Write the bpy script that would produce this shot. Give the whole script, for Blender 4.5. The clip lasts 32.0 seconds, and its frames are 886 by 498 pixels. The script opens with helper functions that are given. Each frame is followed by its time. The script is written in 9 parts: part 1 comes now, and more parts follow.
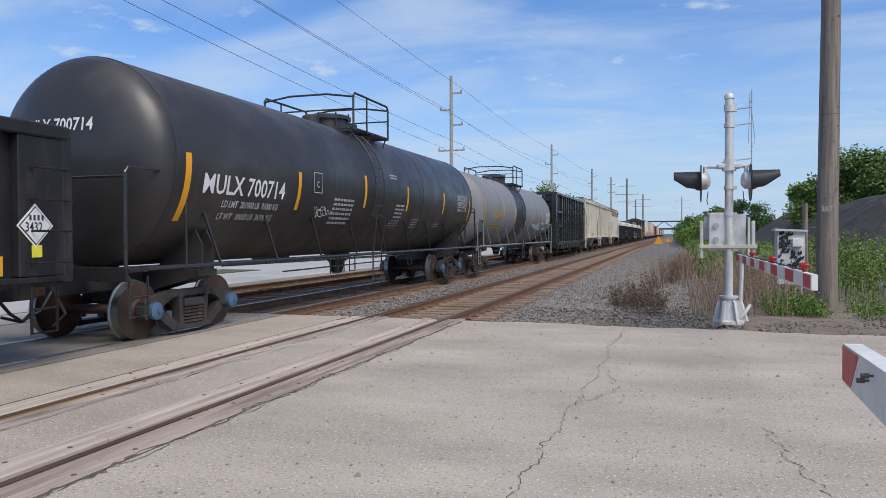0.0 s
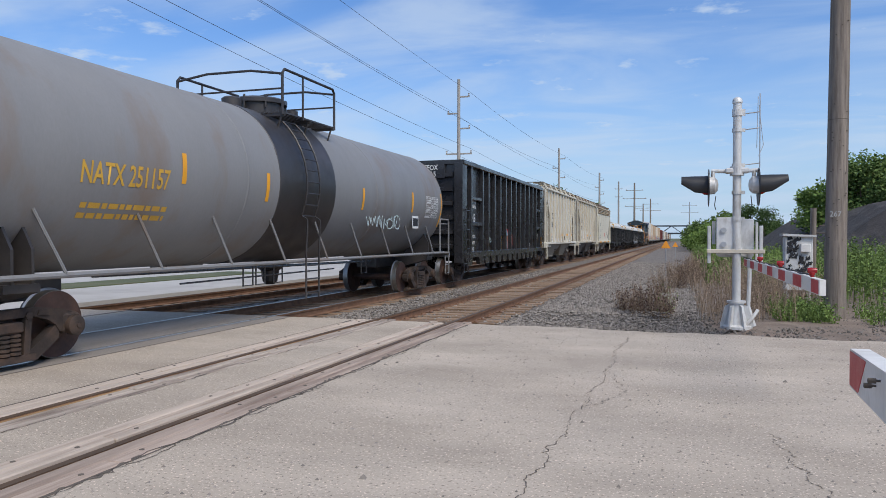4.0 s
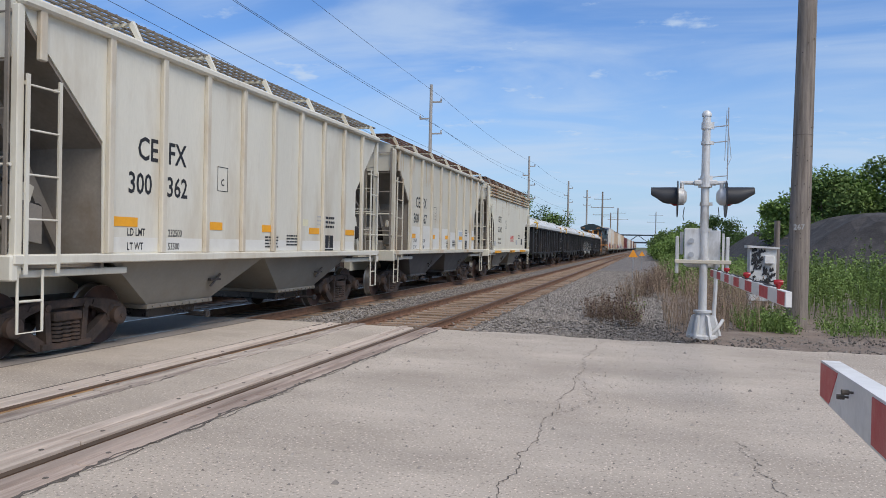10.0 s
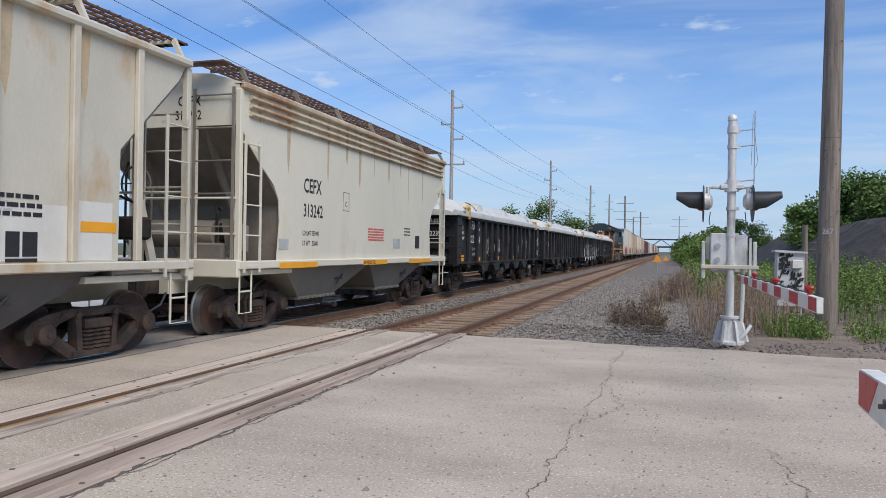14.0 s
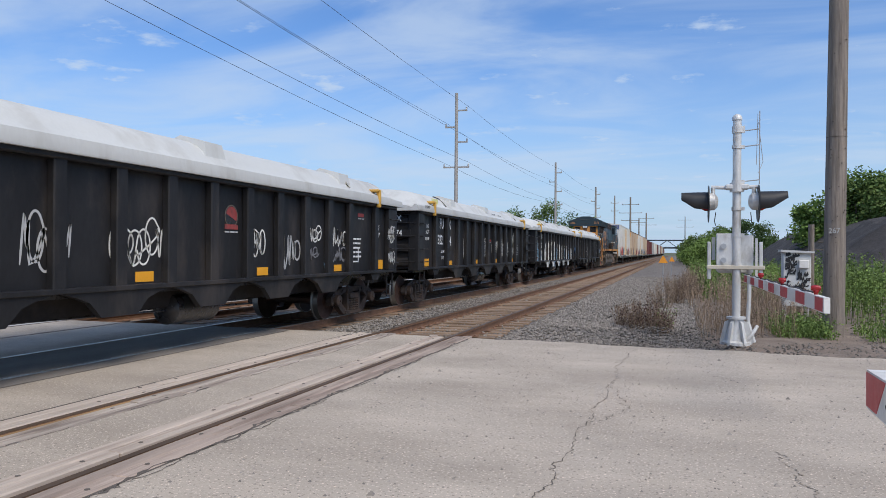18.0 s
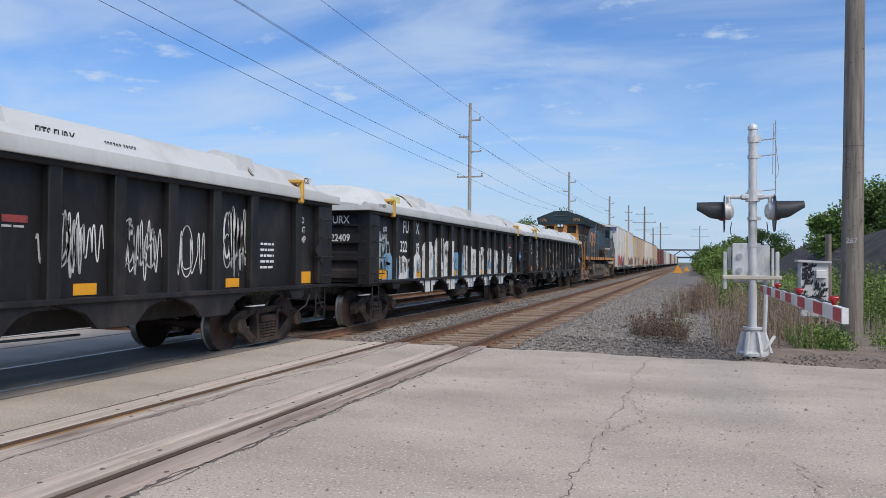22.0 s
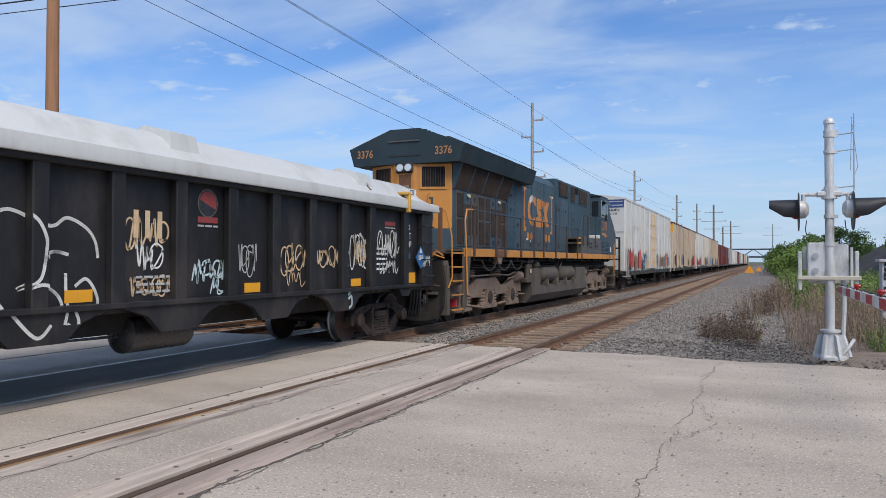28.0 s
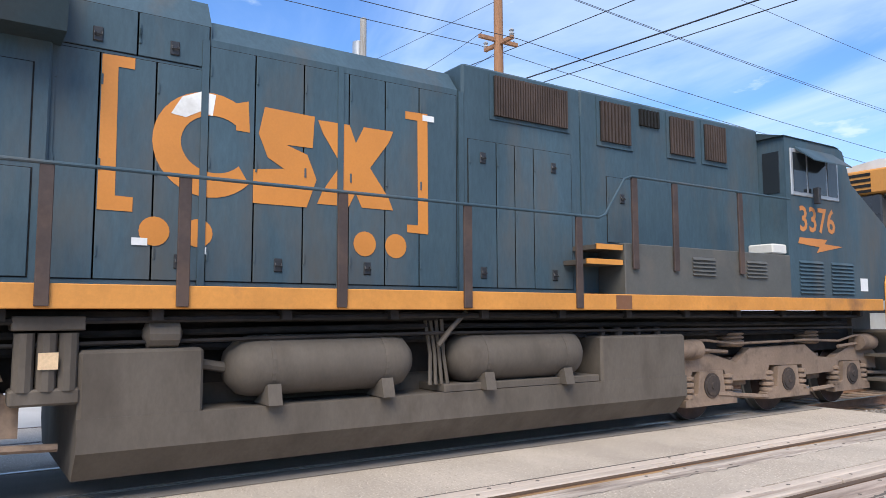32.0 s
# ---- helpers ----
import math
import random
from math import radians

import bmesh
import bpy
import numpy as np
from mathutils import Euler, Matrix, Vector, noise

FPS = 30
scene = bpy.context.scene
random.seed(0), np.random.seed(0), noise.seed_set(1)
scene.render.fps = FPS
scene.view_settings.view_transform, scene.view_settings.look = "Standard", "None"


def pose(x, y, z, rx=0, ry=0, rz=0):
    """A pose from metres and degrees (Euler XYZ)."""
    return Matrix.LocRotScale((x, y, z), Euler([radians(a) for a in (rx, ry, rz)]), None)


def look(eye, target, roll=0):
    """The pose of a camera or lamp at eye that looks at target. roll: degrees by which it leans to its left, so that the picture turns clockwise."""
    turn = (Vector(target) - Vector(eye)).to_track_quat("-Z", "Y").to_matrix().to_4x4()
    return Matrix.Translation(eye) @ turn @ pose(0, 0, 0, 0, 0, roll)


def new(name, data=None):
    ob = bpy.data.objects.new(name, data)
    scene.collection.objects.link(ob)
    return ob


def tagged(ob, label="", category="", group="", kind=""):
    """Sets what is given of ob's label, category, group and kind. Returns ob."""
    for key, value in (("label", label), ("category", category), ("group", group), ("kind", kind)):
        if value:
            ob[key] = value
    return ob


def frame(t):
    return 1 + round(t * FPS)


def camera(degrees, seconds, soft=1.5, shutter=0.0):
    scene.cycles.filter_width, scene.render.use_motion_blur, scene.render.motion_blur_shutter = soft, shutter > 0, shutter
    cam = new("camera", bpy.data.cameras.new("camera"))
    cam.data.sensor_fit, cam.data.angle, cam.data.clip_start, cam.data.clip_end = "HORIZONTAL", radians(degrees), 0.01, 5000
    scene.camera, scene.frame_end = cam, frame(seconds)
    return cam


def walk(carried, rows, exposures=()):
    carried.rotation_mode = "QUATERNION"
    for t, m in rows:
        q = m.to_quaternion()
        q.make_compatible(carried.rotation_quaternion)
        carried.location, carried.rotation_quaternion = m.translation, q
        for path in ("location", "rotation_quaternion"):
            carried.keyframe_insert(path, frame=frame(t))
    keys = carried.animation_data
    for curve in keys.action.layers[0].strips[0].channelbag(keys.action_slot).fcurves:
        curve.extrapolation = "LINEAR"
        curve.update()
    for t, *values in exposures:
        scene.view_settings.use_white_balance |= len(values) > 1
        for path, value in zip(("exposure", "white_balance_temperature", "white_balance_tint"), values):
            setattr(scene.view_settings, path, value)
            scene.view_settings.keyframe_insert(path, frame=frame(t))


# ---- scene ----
cam = camera(62.4, 32.0, 0.6)
PATH = [
    (0, (-0.003, 0.008, 1.553), (-3.014, 9.542, 1.358), -0.3),
    (0.5, (-0.003, 0.001, 1.552), (-2.98, 9.546, 1.373), -0.24),
    (1, (-0.002, 0.007, 1.551), (-2.947, 9.562, 1.355), -0.28),
    (1.5, (-0.003, 0.009, 1.55), (-2.899, 9.577, 1.3), -0.45),
    (2, (-0.006, 0.012, 1.547), (-2.908, 9.577, 1.251), -0.46),
    (2.5, (-0.003, 0.003, 1.549), (-2.924, 9.564, 1.283), -0.09),
    (3, (-0.005, 0.008, 1.546), (-2.945, 9.564, 1.329), 0.35),
    (3.5, (-0, 0.005, 1.55), (-3.023, 9.536, 1.385), 0.22),
    (5.5, (-0.002, -0.001, 1.55), (-3.217, 9.466, 1.405), -0.2),
    (6, (0, -0, 1.55), (-3.243, 9.458, 1.405), -0.29),
    (6.5, (-0.001, -0.001, 1.55), (-3.23, 9.462, 1.402), -0.23),
    (7, (-0.004, 0.005, 1.548), (-3.208, 9.477, 1.376), -0.09),
    (7.5, (-0.003, 0, 1.549), (-3.163, 9.486, 1.366), -0.04),
    (8, (-0.007, 0.006, 1.548), (-3.106, 9.512, 1.371), 0.02),
    (8.5, (-0.007, -0.011, 1.549), (-3.03, 9.519, 1.361), -0.2),
    (9, (-0.032, -0.007, 1.55), (-2.926, 9.562, 1.352), 0.04),
    (9.5, (-0.055, -0.037, 1.559), (-2.834, 9.568, 1.432), 0.34),
    (10, (-0.05, -0.026, 1.557), (-2.741, 9.605, 1.478), 1.17),
    (10.5, (-0.067, -0.024, 1.563), (-2.672, 9.631, 1.519), 1.82),
    (11, (-0.072, -0.036, 1.56), (-2.625, 9.633, 1.547), 1.63),
    (11.5, (-0.08, -0.039, 1.563), (-2.66, 9.622, 1.556), 1.27),
    (12, (-0.08, -0.044, 1.567), (-2.76, 9.59, 1.564), 1.1),
    (12.5, (-0.077, -0.04, 1.567), (-2.873, 9.561, 1.554), 1.02),
    (13, (-0.086, -0.057, 1.568), (-2.935, 9.528, 1.556), 0.98),
    (13.5, (-0.083, -0.054, 1.567), (-3.011, 9.508, 1.553), 0.97),
    (14, (-0.09, -0.06, 1.571), (-3.064, 9.487, 1.559), 0.92),
    (14.5, (-0.089, -0.063, 1.57), (-3.074, 9.481, 1.568), 0.8),
    (16.5, (-0.079, -0.058, 1.575), (-3.175, 9.451, 1.643), -0.13),
    (17, (-0.079, -0.056, 1.573), (-3.215, 9.44, 1.667), 0.11),
    (17.5, (-0.081, -0.056, 1.571), (-3.179, 9.452, 1.626), 0.39),
    (18, (-0.081, -0.041, 1.572), (-3.127, 9.484, 1.598), 0.41),
    (18.5, (-0.082, -0.036, 1.57), (-3.111, 9.494, 1.576), 0.55),
    (19, (-0.081, -0.049, 1.575), (-3.096, 9.486, 1.584), 0.58),
    (19.5, (-0.083, -0.054, 1.573), (-3.088, 9.484, 1.597), 0.61),
    (20, (-0.088, -0.046, 1.573), (-3.163, 9.47, 1.601), 0.78),
    (20.5, (-0.094, -0.058, 1.57), (-3.227, 9.439, 1.597), 0.79),
    (21, (-0.089, -0.064, 1.573), (-3.244, 9.424, 1.658), 0.76),
    (21.5, (-0.09, -0.075, 1.574), (-3.267, 9.406, 1.721), 0.8),
    (22, (-0.095, -0.079, 1.576), (-3.313, 9.388, 1.729), 0.47),
    (22.5, (-0.089, -0.09, 1.576), (-3.374, 9.354, 1.713), 0.28),
    (23, (-0.087, -0.064, 1.574), (-3.444, 9.355, 1.693), 0.28),
    (23.5, (-0.093, -0.067, 1.58), (-3.528, 9.325, 1.667), 0.19),
    (24, (-0.097, -0.068, 1.573), (-3.553, 9.316, 1.642), 0.15),
    (24.5, (-0.093, -0.063, 1.575), (-3.513, 9.334, 1.643), 0.26),
    (25, (-0.092, -0.046, 1.574), (-3.508, 9.352, 1.643), 0.38),
    (25.5, (-0.099, -0.045, 1.573), (-3.557, 9.338, 1.628), 0.57),
    (27.5, (-0.093, -0.076, 1.583), (-3.884, 9.178, 1.661), 0.28),
    (28, (-0.094, -0.065, 1.588), (-4.112, 9.09, 1.753), 0.13),
    (28.5, (-0.098, -0.087, 1.591), (-4.363, 8.955, 1.814), -0.19),
    (29, (-0.111, -0.064, 1.587), (-4.791, 8.769, 1.856), -0.2),
    (29.5, (-0.12, -0.079, 1.587), (-5.515, 8.328, 2.05), 0.13),
    (30, (-0.12, -0.072, 1.597), (-6.354, 7.71, 2.357), 0.12),
    (30.5, (-0.125, -0.085, 1.595), (-7.008, 7.111, 2.511), -0.6),
    (31, (-0.147, -0.11, 1.603), (-7.441, 6.659, 2.592), -0.89),
    (31.5, (-0.156, -0.109, 1.623), (-7.794, 6.269, 2.61), -0.64),
    (32, (-0.171, -0.117, 1.635), (-8.449, 5.419, 2.542), -0.18),
]
SPEED = 5.44          # the train's speed, metres a second, towards -y
TRAIN_X = -8.5        # centre line of the train's track
walk(cam, [(t, look(eye, target, roll)) for t, eye, target, roll in PATH],
     exposures=[(0, 0.0), (27.5, 0.0), (29, 0.1), (30, 0.25), (31, 0.5), (32, 0.62)])

# ---- light ----
SUN = Vector((0.62, -0.55, 1.0)).normalized()
world = bpy.data.worlds.new("world")
scene.world = world
world.use_nodes = True
wn = world.node_tree.nodes
wl = world.node_tree.links
wn.clear()
w_out = wn.new("ShaderNodeOutputWorld")
w_bg = wn.new("ShaderNodeBackground")
w_sky = wn.new("ShaderNodeTexSky")
w_sky.sky_type = "NISHITA"
w_sky.sun_disc = False
w_sky.sun_elevation = math.asin(SUN.z)
w_sky.sun_rotation = math.atan2(SUN.x, SUN.y)
w_sky.air_density, w_sky.dust_density, w_sky.ozone_density = 1.0, 0.6, 2.2
w_co = wn.new("ShaderNodeTexCoord")
w_sep = wn.new("ShaderNodeSeparateXYZ")
wl.new(w_co.outputs["Generated"], w_sep.inputs[0])


def w_math(op, a, b=None):
    m = wn.new("ShaderNodeMath")
    m.operation = op
    for i, v in enumerate((a, b)):
        if v is None:
            continue
        if isinstance(v, (int, float)):
            m.inputs[i].default_value = v
        else:
            wl.new(v, m.inputs[i])
    return m.outputs[0]


# clouds lie on a flat layer overhead: direction divided by its height
w_h = w_math("MAXIMUM", w_math("ADD", w_sep.outputs[2], 0.10), 0.05)
w_u = w_math("DIVIDE", w_sep.outputs[0], w_h)
w_v = w_math("DIVIDE", w_sep.outputs[1], w_h)
w_cmb = wn.new("ShaderNodeCombineXYZ")
wl.new(w_u, w_cmb.inputs[0])
wl.new(w_v, w_cmb.inputs[1])
w_map = wn.new("ShaderNodeMapping")
w_map.inputs["Rotation"].default_value = (0, 0, 0.75)
w_map.inputs["Scale"].default_value = (0.60, 0.95, 1.0)
wl.new(w_cmb.outputs[0], w_map.inputs[0])
w_n1 = wn.new("ShaderNodeTexNoise")
w_n1.inputs["Scale"].default_value = 1.3
w_n1.inputs["Detail"].default_value = 9
w_n1.inputs["Roughness"].default_value = 0.55
w_n1.inputs["Distortion"].default_value = 0.7
wl.new(w_map.outputs[0], w_n1.inputs["Vector"])
w_r1 = wn.new("ShaderNodeMapRange")
w_r1.interpolation_type = "SMOOTHSTEP"
w_r1.inputs[1].default_value, w_r1.inputs[2].default_value = 0.36, 0.70
wl.new(w_n1.outputs[0], w_r1.inputs[0])
w_n2 = wn.new("ShaderNodeTexNoise")
w_n2.inputs["Scale"].default_value = 3.1
w_n2.inputs["Detail"].default_value = 6
w_n2.inputs["Roughness"].default_value = 0.58
wl.new(w_cmb.outputs[0], w_n2.inputs["Vector"])
w_r2 = wn.new("ShaderNodeMapRange")
w_r2.interpolation_type = "SMOOTHSTEP"
w_r2.inputs[1].default_value, w_r2.inputs[2].default_value = 0.57, 0.72
wl.new(w_n2.outputs[0], w_r2.inputs[0])
w_thin = w_math("MULTIPLY", w_r1.outputs[0], 0.62)
w_puff = w_math("MULTIPLY", w_r2.outputs[0], 0.75)
w_haze = wn.new("ShaderNodeMapRange")
w_haze.interpolation_type = "SMOOTHSTEP"
w_haze.inputs[1].default_value, w_haze.inputs[2].default_value = 0.30, -0.02
w_haze.inputs[3].default_value, w_haze.inputs[4].default_value = 0.0, 0.85
wl.new(w_sep.outputs[2], w_haze.inputs[0])
w_fac = w_math("MINIMUM", w_math("MAXIMUM", w_thin, w_puff), 0.92)
w_mix = wn.new("ShaderNodeMix")
w_mix.data_type = "RGBA"
wl.new(w_fac, w_mix.inputs[0])
w_gain = wn.new("ShaderNodeMix")
w_gain.data_type, w_gain.blend_type = "RGBA", "MULTIPLY"
w_gain.inputs[0].default_value = 1.0
wl.new(w_sky.outputs[0], w_gain.inputs[6])
w_gain.inputs[7].default_value = (0.80, 1.10, 1.50, 1)
w_hz = wn.new("ShaderNodeMix")
w_hz.data_type = "RGBA"
wl.new(w_haze.outputs[0], w_hz.inputs[0])
wl.new(w_gain.outputs[2], w_hz.inputs[6])
w_hz.inputs[7].default_value = (4.3, 5.7, 7.4, 1)
wl.new(w_hz.outputs[2], w_mix.inputs[6])
w_mix.inputs[7].default_value = (5.2, 6.35, 8.0, 1)
wl.new(w_mix.outputs[2], w_bg.inputs[0])
w_bg.inputs[1].default_value = 0.106
wl.new(w_bg.outputs[0], w_out.inputs[0])

sun = new("sun", bpy.data.lights.new("sun", "SUN"))
sun.data.energy, sun.data.angle, sun.data.color = 3.1, radians(36), (1.0, 0.915, 0.80)
sun.matrix_world = look((0, 0, 40), Vector((0, 0, 40)) - SUN)


# ---- materials ----
def mat(name, col, rough=0.7, metal=0.0, var=0.12, scale=3.0, bump=0.02, bscale=40.0, stain=None, stain_amt=0.0,
        stain_scale=1.2, stretch=(1, 1, 1), island=0.0, stain_lo=0.5, stain_hi=0.68, spec=0.5, iso=False, speck=0.0, speck_scale=90.0):
    """A painted or raw surface: grain, a broad change of tone and stains of a second colour, in metres."""
    m = bpy.data.materials.new(name)
    m.use_nodes = True
    n, l = m.node_tree.nodes, m.node_tree.links
    b = n["Principled BSDF"]
    b.inputs["Roughness"].default_value, b.inputs["Metallic"].default_value = rough, metal
    b.inputs["Specular IOR Level"].default_value = spec
    co = n.new("ShaderNodeTexCoord")
    mp = n.new("ShaderNodeMapping")
    mp.inputs["Scale"].default_value = stretch
    l.new(co.outputs["Object"], mp.inputs[0])

    def noise_tex(s, d=5, r=0.6, raw=False):
        t = n.new("ShaderNodeTexNoise")
        t.inputs["Scale"].default_value, t.inputs["Detail"].default_value = s, d
        t.inputs["Roughness"].default_value = r
        l.new(co.outputs["Object"] if raw else mp.outputs[0], t.inputs["Vector"])
        return t.outputs[0]

    def ramp(src, a, z, lo, hi):
        r = n.new("ShaderNodeMapRange")
        l.new(src, r.inputs[0])
        for i, v in enumerate((a, z, lo, hi)):
            r.inputs[i + 1].default_value = v
        return r.outputs[0]

    def mixed(fac, a, c, blend="MIX"):
        x = n.new("ShaderNodeMix")
        x.data_type, x.blend_type = "RGBA", blend
        for i, v in ((0, fac), (6, a), (7, c)):
            if isinstance(v, (int, float)):
                x.inputs[i].default_value = v
            elif isinstance(v, tuple):
                x.inputs[i].default_value = (*v, 1)
            else:
                l.new(v, x.inputs[i])
        return x.outputs[2]

    big = ramp(noise_tex(scale, 4), 0.3, 0.7, 1 - var, 1 + var)
    fine = ramp(noise_tex(bscale, 3, 0.7, iso), 0.25, 0.75, 1 - 0.6 * var, 1 + 0.6 * var)
    mul = n.new("ShaderNodeMath")
    mul.operation = "MULTIPLY"
    l.new(big, mul.inputs[0])
    l.new(fine, mul.inputs[1])
    out = mul.outputs[0]
    if island:
        inf = n.new("ShaderNodeObjectInfo")
        isl = n.new("ShaderNodeNewGeometry")
        ad = n.new("ShaderNodeMath")
        ad.operation = "ADD"
        l.new(inf.outputs["Random"], ad.inputs[0])
        l.new(isl.outputs["Random Per Island"], ad.inputs[1])
        m2 = n.new("ShaderNodeMath")
        m2.operation = "MULTIPLY"
        l.new(ramp(ad.outputs[0], 0, 2, 1 - island, 1 + island), m2.inputs[0])
        l.new(out, m2.inputs[1])
        out = m2.outputs[0]
    hue = n.new("ShaderNodeHueSaturation")
    hue.inputs["Color"].default_value = (*col, 1)
    l.new(out, hue.inputs["Value"])
    c = hue.outputs[0]
    if stain:
        f = ramp(noise_tex(stain_scale, 7, 0.62), stain_lo, stain_hi, 0, stain_amt)
        c = mixed(f, c, stain)
    if speck:
        c = mixed(ramp(noise_tex(speck_scale, 2, 0.5, True), 0.60, 0.68, 0, speck), c, tuple(min(.8, q * 1.7 + .02) for q in col))
        c = mixed(ramp(noise_tex(speck_scale * 0.8, 2, 0.5, True), 0.40, 0.32, 0, speck), c, tuple(q * 0.42 for q in col))
    l.new(c, b.inputs["Base Color"])
    rr = ramp(noise_tex(scale * 2.3, 5), 0.3, 0.7, max(rough - 0.1, 0.03), min(rough + 0.1, 1))
    l.new(rr, b.inputs["Roughness"])
    if bump:
        bp = n.new("ShaderNodeBump")
        bp.inputs["Strength"].default_value, bp.inputs["Distance"].default_value = min(1, bump * 10), bump * 0.5
        l.new(noise_tex(bscale, 4, 0.7, iso), bp.inputs["Height"])
        l.new(bp.outputs[0], b.inputs["Normal"])
    return m


def plain_light(name, col, strength):
    m = bpy.data.materials.new(name)
    m.use_nodes = True
    b = m.node_tree.nodes["Principled BSDF"]
    b.inputs["Base Color"].default_value = (*col, 1)
    b.inputs["Emission Color"].default_value = (*col, 1)
    b.inputs["Emission Strength"].default_value = strength
    return m


RUST = (0.16, 0.075, 0.035)
M_CONC = mat("road_concrete", (0.45, 0.383, 0.308), 0.92, 0, 0.16, 0.9, 0.02, 90, (0.255, 0.208, 0.158), 0.65, 0.5, stretch=(0.55, 1, 1), iso=True, speck=0.85, speck_scale=48, stain_lo=.42, stain_hi=.72)
M_ASPH = mat("asphalt", (0.27, 0.238, 0.205), 0.9, 0, 0.25, 0.8, 0.012, 70, (0.19, 0.165, 0.14), 0.5, 0.9, stretch=(1, .2, 1), iso=True, speck=.5)
M_CRACK = mat("crack", (0.12, 0.10, 0.082), 1.0, 0, 0.2)
M_EARTH = mat("earth", (0.19, 0.145, 0.11), 1.0, 0, 0.25, 1.5, 0.04, 30, (0.33, 0.27, 0.215), 0.8, 0.7, speck=.5, speck_scale=45)
M_GROUND = mat("ground_grass", (0.09, 0.105, 0.045), 1.0, 0, 0.3, 0.15, 0.03, 12, (0.17, 0.14, 0.09), 0.8, 0.25)
M_LOT = mat("pale_lot", (0.43, 0.41, 0.38), 0.9, 0, 0.10, 0.3, 0.01, 30, (0.3, 0.28, 0.25), 0.5, 0.4)
M_BALLAST = mat("ballast", (0.175, 0.152, 0.13), 0.95, 0, 0.3, 1.0, 0.08, 22, (0.075, 0.06, 0.05), 0.8, 4.0, speck=.8, speck_scale=17)
M_STONE = mat("ballast_stone", (0.205, 0.182, 0.158), 0.9, 0, 0.15, 6, 0.01, 60, island=0.85)
M_TIE = mat("tie_wood", (0.215, 0.145, 0.095), 0.95, 0, 0.3, 2, 0.03, 30, (0.36, 0.26, 0.175), 0.8, 3, stretch=(0.4, 4, 4), island=.4)
M_PLANK = mat("crossing_plank", (0.44, 0.37, 0.305), 0.95, 0, 0.2, 2, 0.03, 26, (0.15, 0.112, 0.088), 0.85, 1.6, stretch=(5, 0.4, 1), island=0.3, stain_lo=.42, stain_hi=.66)
M_PLANKPALE = mat("pale_worn_plank", (0.49, 0.405, 0.33), 0.95, 0, 0.16, 2, 0.03, 26, (0.27, 0.20, 0.155), 0.8, 1.2, stretch=(5, 0.3, 1), island=0.12, stain_lo=.52, stain_hi=.7)
M_PLANKBROWN = mat("brown_crossing_plank", (0.40, 0.315, 0.255), 0.95, 0, 0.2, 2, 0.03, 26, (0.155, 0.105, 0.08), 0.85, 1.2, stretch=(5, 0.3, 1), island=0.25, stain_lo=.46, stain_hi=.66)
M_GROOVE = mat("dirt_brown_groove", (0.125, 0.082, 0.060), 1.0, 0, 0.25, 2, 0.01, 30, (0.06, 0.042, 0.034), .7, 2)
M_RAILRUST = mat("rusty_rail", (0.22, 0.12, 0.07), 0.8, 0.2, 0.2, 4, 0.02, 60, (0.10, 0.06, 0.04), 0.6, 5)
M_RAILTOP = mat("polished_rail", (0.50, 0.48, 0.45), 0.42, 1.0, 0.1, 4, 0)
M_RAILDULL = mat("dull_rail_head", (0.13, 0.085, 0.055), 0.6, 0.4, 0.2, 4, 0.005, 40, (0.16,0.11,0.08), .8, 1.5, stretch=(1,.15,1))
M_POLE = mat("weathered_pole", (0.25, 0.21, 0.175), 0.95, 0, 0.3, 2, 0.06, 26, (0.11, 0.09, 0.072), 0.8, 3, stretch=(6, 6, 0.3))
M_POLEGREY = mat("silvered_pole", (0.36, 0.335, 0.305), 0.95, 0, 0.2, 2, 0.04, 26, (0.2, 0.17, 0.145), 0.7, 3, stretch=(6, 6, 0.35))
M_POLEBROWN = mat("brown_pole", (0.33, 0.165, 0.085), 0.9, 0, 0.2, 2, 0.03, 26, stretch=(6, 6, 0.35))
M_GALV = mat("silver_paint", (0.60, 0.60, 0.585), 0.55, 0.25, 0.12, 3, 0.006, 40, (0.25, 0.22, 0.19), 0.6, 4, stretch=(1,1,.4))
M_STEELGREY = mat("grey_steel", (0.42, 0.43, 0.44), 0.5, 0.5, 0.1)
M_BLACKPLASTIC = mat("black_metal", (0.025, 0.025, 0.027), 0.5, 0, 0.15)
M_WHITE = mat("white_paint", (0.74, 0.725, 0.685), 0.6, 0, 0.08, 2, 0.004, 40, (0.42, 0.38, 0.32), 0.5, 3)
M_REDREFL = mat("red_reflective", (0.50, 0.05, 0.055), 0.5, 0, 0.08)
M_REDLENS = mat("red_lens", (0.30, 0.012, 0.014), 0.25, 0, 0.05, bump=0)
M_CABLE = mat("cable", (0.03, 0.03, 0.035), 0.7, 0, 0.05, bump=0)
M_DARKSTEEL = mat("dark_bridge_steel", (0.035, 0.045, 0.06), 0.8, 0, 0.15)
M_ORANGE = mat("orange_panel", (0.85, 0.33, 0.03), 0.6, 0, 0.08)
M_COAL = mat("dark_mound", (0.050, 0.044, 0.041), 1.0, 0, 0.4, 0.5, 0.15, 6, (0.085, 0.076, 0.07), 0.7, 1.0)
